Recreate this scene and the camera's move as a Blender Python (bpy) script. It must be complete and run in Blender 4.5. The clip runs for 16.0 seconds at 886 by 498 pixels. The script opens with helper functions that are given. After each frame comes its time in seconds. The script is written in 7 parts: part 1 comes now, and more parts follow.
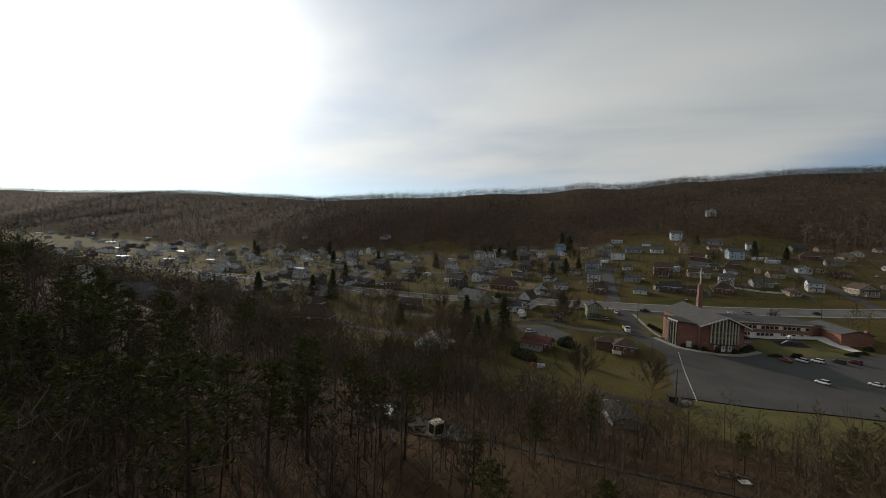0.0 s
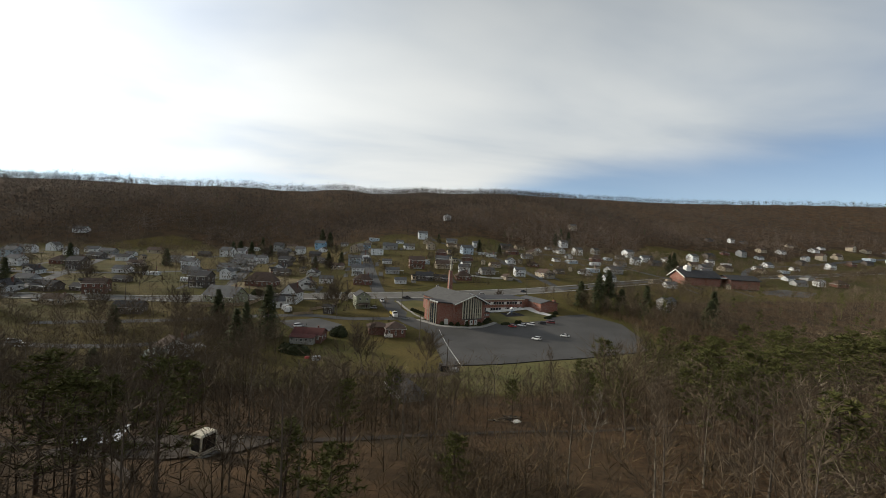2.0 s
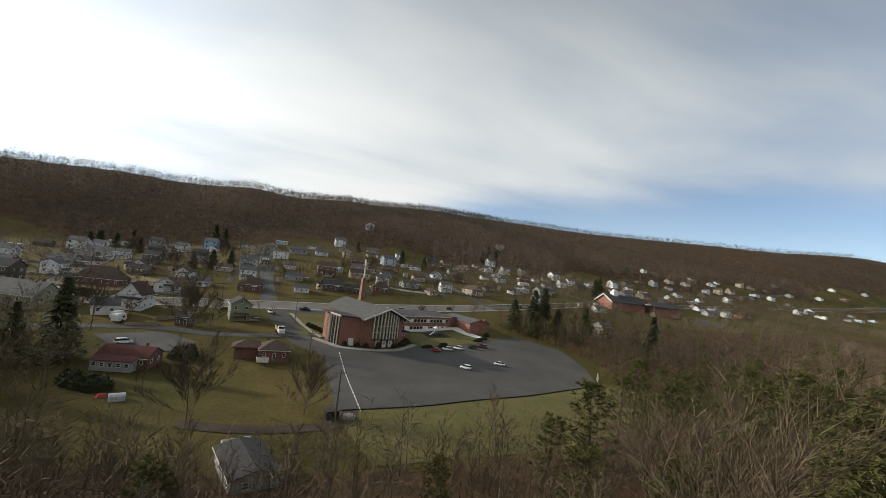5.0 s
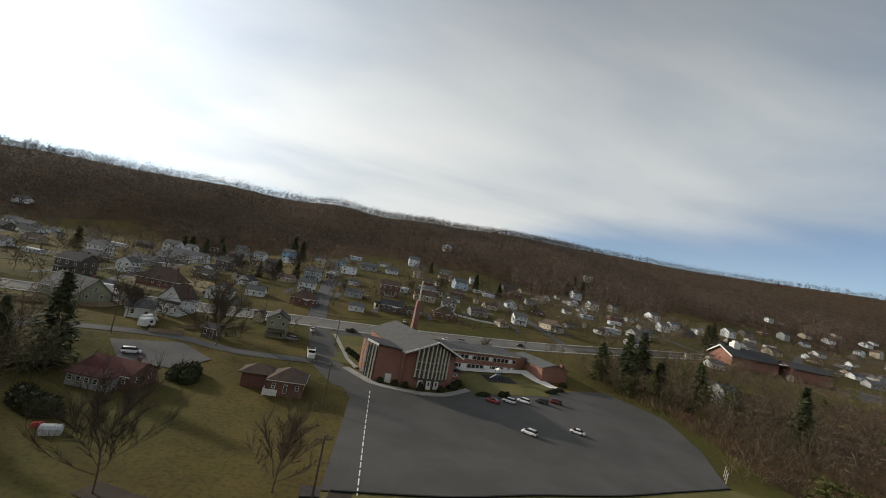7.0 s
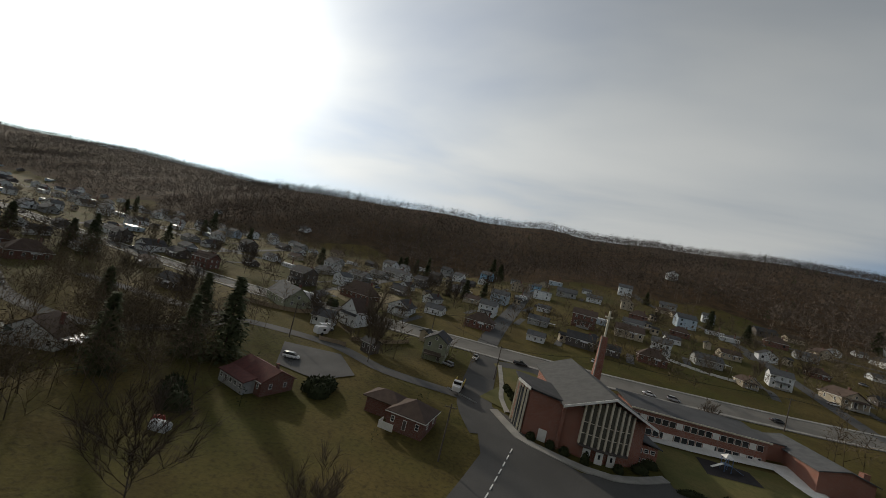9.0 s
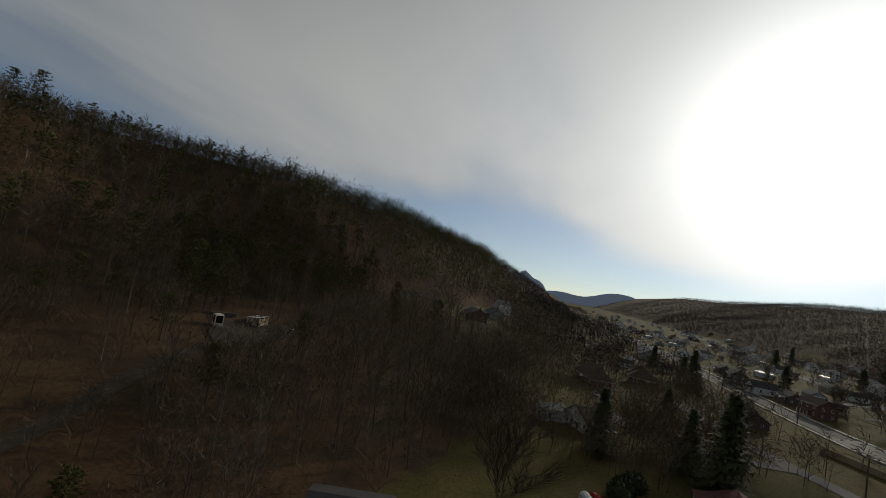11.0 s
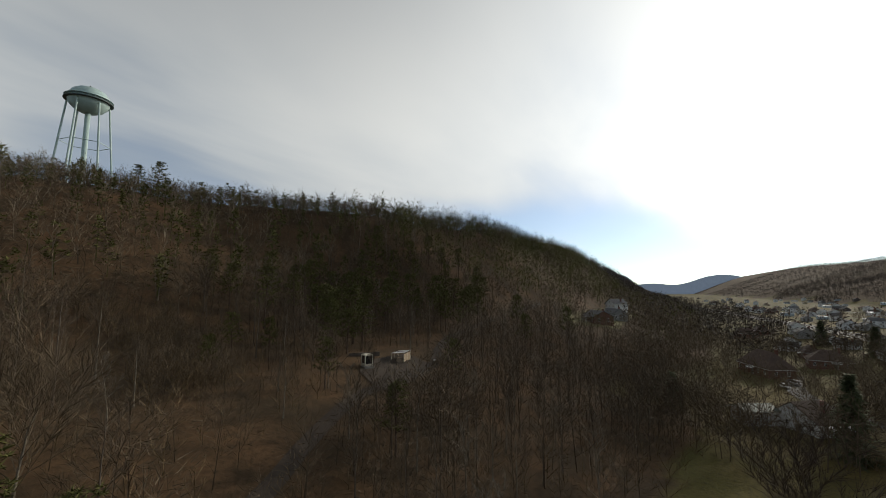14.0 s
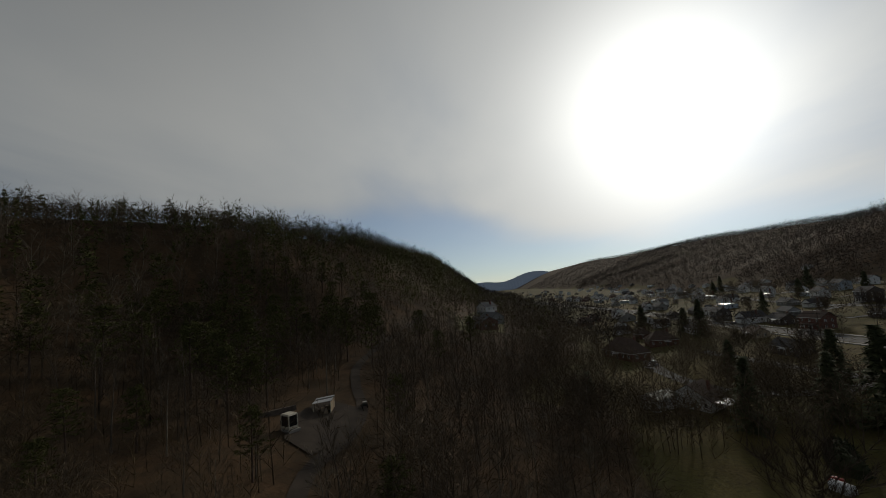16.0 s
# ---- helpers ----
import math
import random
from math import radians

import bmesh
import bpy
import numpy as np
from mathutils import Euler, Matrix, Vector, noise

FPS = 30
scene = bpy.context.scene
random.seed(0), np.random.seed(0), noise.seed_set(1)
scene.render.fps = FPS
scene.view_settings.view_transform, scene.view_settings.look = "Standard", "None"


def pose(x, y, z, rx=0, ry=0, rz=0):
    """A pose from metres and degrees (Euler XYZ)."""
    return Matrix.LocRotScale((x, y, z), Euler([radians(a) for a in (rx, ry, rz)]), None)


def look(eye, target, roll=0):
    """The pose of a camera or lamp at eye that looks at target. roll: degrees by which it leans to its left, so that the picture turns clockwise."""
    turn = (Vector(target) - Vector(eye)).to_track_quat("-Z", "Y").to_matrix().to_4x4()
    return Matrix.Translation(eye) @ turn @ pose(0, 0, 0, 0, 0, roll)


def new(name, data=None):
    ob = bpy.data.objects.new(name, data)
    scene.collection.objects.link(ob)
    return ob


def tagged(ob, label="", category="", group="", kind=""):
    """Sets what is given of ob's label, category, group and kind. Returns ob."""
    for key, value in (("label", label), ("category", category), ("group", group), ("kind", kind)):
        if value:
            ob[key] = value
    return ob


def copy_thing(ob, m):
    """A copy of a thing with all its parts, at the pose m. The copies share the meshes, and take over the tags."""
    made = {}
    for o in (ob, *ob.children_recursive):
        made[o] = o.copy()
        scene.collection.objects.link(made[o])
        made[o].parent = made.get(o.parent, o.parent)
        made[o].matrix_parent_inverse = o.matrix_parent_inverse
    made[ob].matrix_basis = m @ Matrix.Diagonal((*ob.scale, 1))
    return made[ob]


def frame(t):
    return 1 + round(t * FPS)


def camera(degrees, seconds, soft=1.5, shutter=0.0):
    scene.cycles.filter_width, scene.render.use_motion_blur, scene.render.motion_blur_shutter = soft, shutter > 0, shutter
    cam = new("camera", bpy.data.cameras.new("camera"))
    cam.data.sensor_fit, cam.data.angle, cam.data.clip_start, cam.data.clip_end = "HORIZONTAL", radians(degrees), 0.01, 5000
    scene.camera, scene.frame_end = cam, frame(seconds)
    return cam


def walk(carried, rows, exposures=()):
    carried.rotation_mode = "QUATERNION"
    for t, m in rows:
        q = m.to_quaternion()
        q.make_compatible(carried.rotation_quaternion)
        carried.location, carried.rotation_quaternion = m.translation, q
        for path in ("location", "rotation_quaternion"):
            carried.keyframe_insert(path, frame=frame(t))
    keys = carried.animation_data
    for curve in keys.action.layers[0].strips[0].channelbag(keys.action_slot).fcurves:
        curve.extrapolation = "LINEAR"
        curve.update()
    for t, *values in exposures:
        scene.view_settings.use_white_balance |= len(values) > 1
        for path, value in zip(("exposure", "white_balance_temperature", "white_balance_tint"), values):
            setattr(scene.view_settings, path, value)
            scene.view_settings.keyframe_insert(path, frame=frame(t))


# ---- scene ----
LENS = 95.0
cam = camera(LENS, 16.0, soft=0.6)
PATH = [
    (0.0, pose(14.90, 12.83, 45.51, 87.34, -2.03, 26.25)),
    (0.5, pose(12.18, 13.51, 43.76, 87.30, -1.56, 20.23)),
    (1.0, pose(9.38, 15.20, 41.81, 86.97, -1.63, 10.26)),
    (1.5, pose(7.28, 17.72, 39.90, 87.54, -2.46, 0.73)),
    (2.0, pose(6.11, 21.51, 37.22, 89.60, -3.22, -7.69)),
    (2.5, pose(6.49, 25.37, 35.16, 90.30, -3.35, -12.56)),
    (3.0, pose(7.00, 30.25, 32.73, 90.92, -3.41, -19.31)),
    (3.5, pose(9.70, 36.82, 32.57, 92.42, -6.35, -18.66)),
    (3.7, pose(10.67, 39.39, 31.62, 92.52, -5.63, -18.77)),
    (5.8, pose(21.96, 70.06, 30.95, 94.41, -10.08, -16.48)),
    (6.0, pose(23.69, 72.40, 30.99, 94.82, -11.54, -15.37)),
    (6.5, pose(26.75, 78.56, 31.57, 94.89, -11.31, -11.44)),
    (7.0, pose(29.92, 84.43, 31.81, 95.08, -11.19, -6.71)),
    (7.5, pose(31.99, 90.92, 31.52, 95.45, -8.83, -5.44)),
    (8.0, pose(34.05, 96.93, 31.89, 95.88, -9.16, -4.50)),
    (8.2, pose(36.03, 98.98, 32.52, 95.33, -10.69, -0.10)),
    (10.3, pose(51.33, 129.58, 34.06, 93.36, -12.99, 69.28)),
    (10.5, pose(53.90, 132.76, 34.18, 94.15, -13.48, 78.48)),
    (11.0, pose(60.25, 141.95, 31.86, 93.95, -10.35, 106.74)),
    (11.5, pose(59.56, 145.21, 33.68, 90.35, -8.68, 128.10)),
    (12.0, pose(58.69, 145.30, 33.63, 92.08, -7.06, 135.23)),
    (12.5, pose(57.66, 142.70, 32.43, 91.61, -5.54, 134.49)),
    (13.0, pose(57.55, 138.13, 30.63, 93.79, -3.68, 133.97)),
    (13.5, pose(57.25, 130.91, 29.71, 93.81, -1.25, 125.69)),
    (14.0, pose(57.28, 124.78, 28.42, 95.78, -0.35, 117.39)),
    (14.5, pose(56.61, 117.54, 28.31, 96.20, 1.58, 109.25)),
    (15.0, pose(55.30, 111.51, 29.83, 95.81, 3.11, 100.74)),
    (15.5, pose(53.95, 107.40, 31.24, 96.49, 3.23, 97.49)),
    (16.0, pose(51.29, 102.78, 32.15, 96.08, 4.43, 95.63)),
]
EXPOSURES = [
    (0.0, -0.9), (0.5, -0.83), (1.0, -0.45), (1.5, -0.32), (2.0, -0.22), (3.0, -0.12), (3.7, -0.05), (5.8, -0.15), (6.8, -0.3), (8.2, -0.42),
    (10.3, -1.75), (10.8, -1.75), (11.0, -1.45), (11.4, -0.2), (12.5, 0.04), (13.4, -0.06), (14.0, -0.55), (14.6, -1.13), (15.0, -1.5), (16.0, -1.75),
]
walk(cam, PATH, EXPOSURES)

# ---- sky and sun ----
SUN = Vector((-0.846, 0.410, 0.341)).normalized()
SUN_EL = math.asin(SUN.z)
SUN_AZ = math.atan2(SUN.x, SUN.y)


def link(tree, a, b):
    tree.links.new(a, b)


def math_node(tree, op, a, b=None, clamp=False):
    n = tree.nodes.new("ShaderNodeMath")
    n.operation, n.use_clamp = op, clamp
    for i, v in enumerate((a, b)):
        if v is None:
            continue
        if isinstance(v, (int, float)):
            n.inputs[i].default_value = v
        else:
            link(tree, v, n.inputs[i])
    return n.outputs[0]


def mix_colour(tree, fac, a, b, blend="MIX"):
    n = tree.nodes.new("ShaderNodeMix")
    n.data_type, n.blend_type = "RGBA", blend
    for sock, v in ((n.inputs[0], fac), (n.inputs[6], a), (n.inputs[7], b)):
        if isinstance(v, (int, float)):
            sock.default_value = v
        elif isinstance(v, tuple):
            sock.default_value = (*v, 1)
        else:
            link(tree, v, sock)
    return n.outputs[2]


def noise_node(tree, vec, scale, detail=4, rough=0.55, distort=0.0):
    n = tree.nodes.new("ShaderNodeTexNoise")
    n.inputs["Scale"].default_value, n.inputs["Detail"].default_value = scale, detail
    n.inputs["Roughness"].default_value, n.inputs["Distortion"].default_value = rough, distort
    if vec is not None:
        link(tree, vec, n.inputs["Vector"])
    return n.outputs["Fac"]


def ramp(tree, fac, lo, hi):
    n = tree.nodes.new("ShaderNodeMapRange")
    n.interpolation_type = "SMOOTHSTEP"
    n.inputs["From Min"].default_value, n.inputs["From Max"].default_value = lo, hi
    link(tree, fac, n.inputs["Value"])
    return n.outputs["Result"]


def make_world():
    w = bpy.data.worlds.new("hazy_winter_sky")
    scene.world = w
    w.use_nodes = True
    t = w.node_tree
    t.nodes.clear()
    out, bg = t.nodes.new("ShaderNodeOutputWorld"), t.nodes.new("ShaderNodeBackground")
    link(t, bg.outputs[0], out.inputs[0])
    sky = t.nodes.new("ShaderNodeTexSky")
    sky.sky_type, sky.sun_disc = "NISHITA", False
    sky.sun_elevation, sky.sun_rotation = SUN_EL, SUN_AZ
    sky.dust_density, sky.ozone_density, sky.altitude = 0.0, 1.2, 2500.0
    co = t.nodes.new("ShaderNodeTexCoord").outputs["Generated"]
    sep = t.nodes.new("ShaderNodeSeparateXYZ")
    link(t, co, sep.inputs[0])
    # cloud sheet: the direction laid out on a high flat layer
    up = math_node(t, "ADD", math_node(t, "MAXIMUM", sep.outputs[2], 0.0), 0.10)
    cx, cy = math_node(t, "DIVIDE", sep.outputs[0], up), math_node(t, "DIVIDE", sep.outputs[1], up)
    plane = t.nodes.new("ShaderNodeCombineXYZ")
    link(t, math_node(t, "MULTIPLY", cx, 0.55), plane.inputs[0])
    link(t, cy, plane.inputs[1])
    broad = noise_node(t, plane.outputs[0], 0.33, 3, 0.45, 0.2)
    fine = noise_node(t, plane.outputs[0], 0.85, 5, 0.5, 0.3)
    both = math_node(t, "ADD", math_node(t, "MULTIPLY", broad, 0.7), math_node(t, "MULTIPLY", fine, 0.3))
    cover = ramp(t, both, 0.3, 0.5)
    # clear band low over the hills
    east = math_node(t, "ADD", math_node(t, "MULTIPLY", sep.outputs[0], 0.75), math_node(t, "MULTIPLY", sep.outputs[1], 0.66))
    south = math_node(t, "MULTIPLY", sep.outputs[1], -1.0)
    edge = math_node(t, "SUBTRACT", sep.outputs[2], math_node(t, "MULTIPLY", ramp(t, east, 0.7, 1.0), 0.10))
    edge = math_node(t, "SUBTRACT", edge, math_node(t, "MULTIPLY", ramp(t, south, -0.3, 0.15), 0.075))
    low = ramp(t, math_node(t, "ADD", edge, math_node(t, "MULTIPLY", math_node(t, "SUBTRACT", both, 0.5), 0.22)), 0.08, 0.165)
    cover = math_node(t, "MULTIPLY", cover, math_node(t, "ADD", math_node(t, "MULTIPLY", low, 0.85), 0.15))
    # the veil of cloud lights up round the sun
    dot = t.nodes.new("ShaderNodeVectorMath")
    dot.operation = "DOT_PRODUCT"
    link(t, co, dot.inputs[0])
    dot.inputs[1].default_value = SUN
    d = math_node(t, "MAXIMUM", dot.outputs["Value"], 0.0)
    near_sun = math_node(t, "MULTIPLY", math_node(t, "POWER", d, 45.0), 3.0)
    wide = math_node(t, "MULTIPLY", math_node(t, "POWER", d, 4.5), 0.9)
    veil = math_node(t, "MULTIPLY", math_node(t, "POWER", d, 1.6), 0.34)
    haze = math_node(t, "MULTIPLY", math_node(t, "ADD", wide, veil), math_node(t, "ADD", math_node(t, "MULTIPLY", cover, 0.5), 0.6))
    glow = math_node(t, "ADD", near_sun, haze)
    shade = mix_colour(t, ramp(t, both, 0.4, 0.6), (0.55, 0.615, 0.67), (0.88, 0.9, 0.88))
    # thin cloud is brightest low down, where the eye looks along it
    high = ramp(t, sep.outputs[2], 0.25, 0.95)
    shade = mix_colour(t, high, shade, (0.15, 0.17, 0.2))
    blue = t.nodes.new("ShaderNodeVectorMath")
    blue.operation = "SCALE"
    link(t, sky.outputs[0], blue.inputs[0])
    blue.inputs["Scale"].default_value = 0.15
    col = mix_colour(t, cover, blue.outputs[0], shade)
    warm = t.nodes.new("ShaderNodeVectorMath")
    warm.operation = "SCALE"
    warm.inputs[0].default_value = (0.985, 0.985, 0.94)
    link(t, glow, warm.inputs["Scale"])
    tot = t.nodes.new("ShaderNodeVectorMath")
    tot.operation = "ADD"
    link(t, col, tot.inputs[0])
    link(t, warm.outputs[0], tot.inputs[1])
    link(t, tot.outputs[0], bg.inputs[0])
    bg.inputs[1].default_value = 1.0


make_world()
sun = new("sun", bpy.data.lights.new("sun", "SUN"))
sun.data.energy, sun.data.angle, sun.data.color = 3.7, radians(2.5), (1.0, 0.9, 0.74)
sun.matrix_world = look(SUN * 100, (0, 0, 0))


# ---- materials ----
def surface(name, base, other=None, scale=3.0, fine=30.0, rough=0.85, metal=0.0, bump=0.15, vary=0.0, spec=0.3, mix=(0.35, 0.65), coords="Object"):
    """A worn procedural surface: two colours mixed by broad noise, a finer grain, and a little relief."""
    m = bpy.data.materials.new(name)
    m.use_nodes = True
    t = m.node_tree
    p = t.nodes["Principled BSDF"]
    co = t.nodes.new("ShaderNodeTexCoord").outputs[coords]
    other = other or tuple(c * 0.72 for c in base)
    broad, grain = noise_node(t, co, scale, 5, 0.6), noise_node(t, co, fine, 4, 0.65)
    col = mix_colour(t, ramp(t, broad, *mix), base, other)
    col = mix_colour(t, math_node(t, "MULTIPLY", ramp(t, grain, 0.35, 0.75), 0.45), col, tuple(c * 0.6 for c in base))
    if vary:
        info = t.nodes.new("ShaderNodeObjectInfo")
        hsv = t.nodes.new("ShaderNodeHueSaturation")
        link(t, math_node(t, "ADD", math_node(t, "MULTIPLY", info.outputs["Random"], vary), 1 - vary / 2), hsv.inputs["Value"])
        link(t, col, hsv.inputs["Color"])
        col = hsv.outputs[0]
    link(t, col, p.inputs["Base Color"])
    p.inputs["Roughness"].default_value, p.inputs["Metallic"].default_value = rough, metal
    p.inputs["Specular IOR Level"].default_value = spec
    if bump:
        b = t.nodes.new("ShaderNodeBump")
        b.inputs["Strength"].default_value, b.inputs["Distance"].default_value = bump, 0.05
        link(t, grain, b.inputs["Height"])
        link(t, b.outputs[0], p.inputs["Normal"])
    return m


def island_surface(name, base, other, rough=0.9, spec=0.15):
    """For a joined mass of many small pieces: each piece takes its own tone."""
    m = bpy.data.materials.new(name)
    m.use_nodes = True
    t = m.node_tree
    p = t.nodes["Principled BSDF"]
    geo = t.nodes.new("ShaderNodeNewGeometry").outputs["Random Per Island"]
    co = t.nodes.new("ShaderNodeTexCoord").outputs["Object"]
    patch = noise_node(t, co, 0.03, 4, 0.6)
    broad = noise_node(t, co, 0.0065, 3, 0.55)
    col = mix_colour(t, geo, base, other)
    col = mix_colour(t, math_node(t, "MULTIPLY", ramp(t, broad, 0.42, 0.6), 0.5), col, tuple(c * 1.35 for c in other))
    col = mix_colour(t, math_node(t, "MULTIPLY", ramp(t, patch, 0.35, 0.7), 0.4), col, tuple(c * 0.7 for c in base))
    link(t, col, p.inputs["Base Color"])
    p.inputs["Roughness"].default_value, p.inputs["Specular IOR Level"].default_value = rough, spec
    return m


def glass(name, tint, rough=0.08):
    m = bpy.data.materials.new(name)
    m.use_nodes = True
    p = m.node_tree.nodes["Principled BSDF"]
    p.inputs["Base Color"].default_value = (*tint, 1)
    p.inputs["Roughness"].default_value, p.inputs["Specular IOR Level"].default_value = rough, 0.6
    return m


def ribbed(name, base, other, period, axis=2, rough=0.6, depth=0.4):
    """Lapped boards or shingle courses: fine relief bands at their true spacing."""
    m = surface(name, base, other, 0.6, 9.0, rough, 0.0, 0.0, 0.12)
    t = m.node_tree
    p = t.nodes["Principled BSDF"]
    sep = t.nodes.new("ShaderNodeSeparateXYZ")
    link(t, t.nodes.new("ShaderNodeTexCoord").outputs["Object"], sep.inputs[0])
    saw = math_node(t, "FRACT", math_node(t, "DIVIDE", sep.outputs[axis], period))
    b = t.nodes.new("ShaderNodeBump")
    b.inputs["Strength"].default_value, b.inputs["Distance"].default_value = depth, 0.03
    link(t, saw, b.inputs["Height"])
    link(t, b.outputs[0], p.inputs["Normal"])
    return m


def brick_surface(name, a, b, mortar):
    m = surface(name, a, b, 0.5, 12.0, 0.88, 0.0, 0.0, 0.1)
    t = m.node_tree
    p = t.nodes["Principled BSDF"]
    co = t.nodes.new("ShaderNodeTexCoord").outputs["Object"]
    sep = t.nodes.new("ShaderNodeSeparateXYZ")
    link(t, co, sep.inputs[0])
    flat = t.nodes.new("ShaderNodeCombineXYZ")
    link(t, math_node(t, "ADD", sep.outputs[0], sep.outputs[1]), flat.inputs[0])
    link(t, sep.outputs[2], flat.inputs[1])
    tex = t.nodes.new("ShaderNodeTexBrick")
    link(t, flat.outputs[0], tex.inputs["Vector"])
    tex.inputs["Scale"].default_value = 1.0
    tex.inputs["Brick Width"].default_value, tex.inputs["Row Height"].default_value, tex.inputs["Mortar Size"].default_value = 0.22, 0.075, 0.008
    tex.inputs["Color1"].default_value, tex.inputs["Color2"].default_value, tex.inputs["Mortar"].default_value = (*a, 1), (*b, 1), (*mortar, 1)
    blotch = noise_node(t, co, 0.35, 5, 0.6)
    link(t, mix_colour(t, math_node(t, "MULTIPLY", ramp(t, blotch, 0.4, 0.75), 0.35), tex.outputs["Color"], tuple(c * 0.6 for c in a)), p.inputs["Base Color"])
    return m


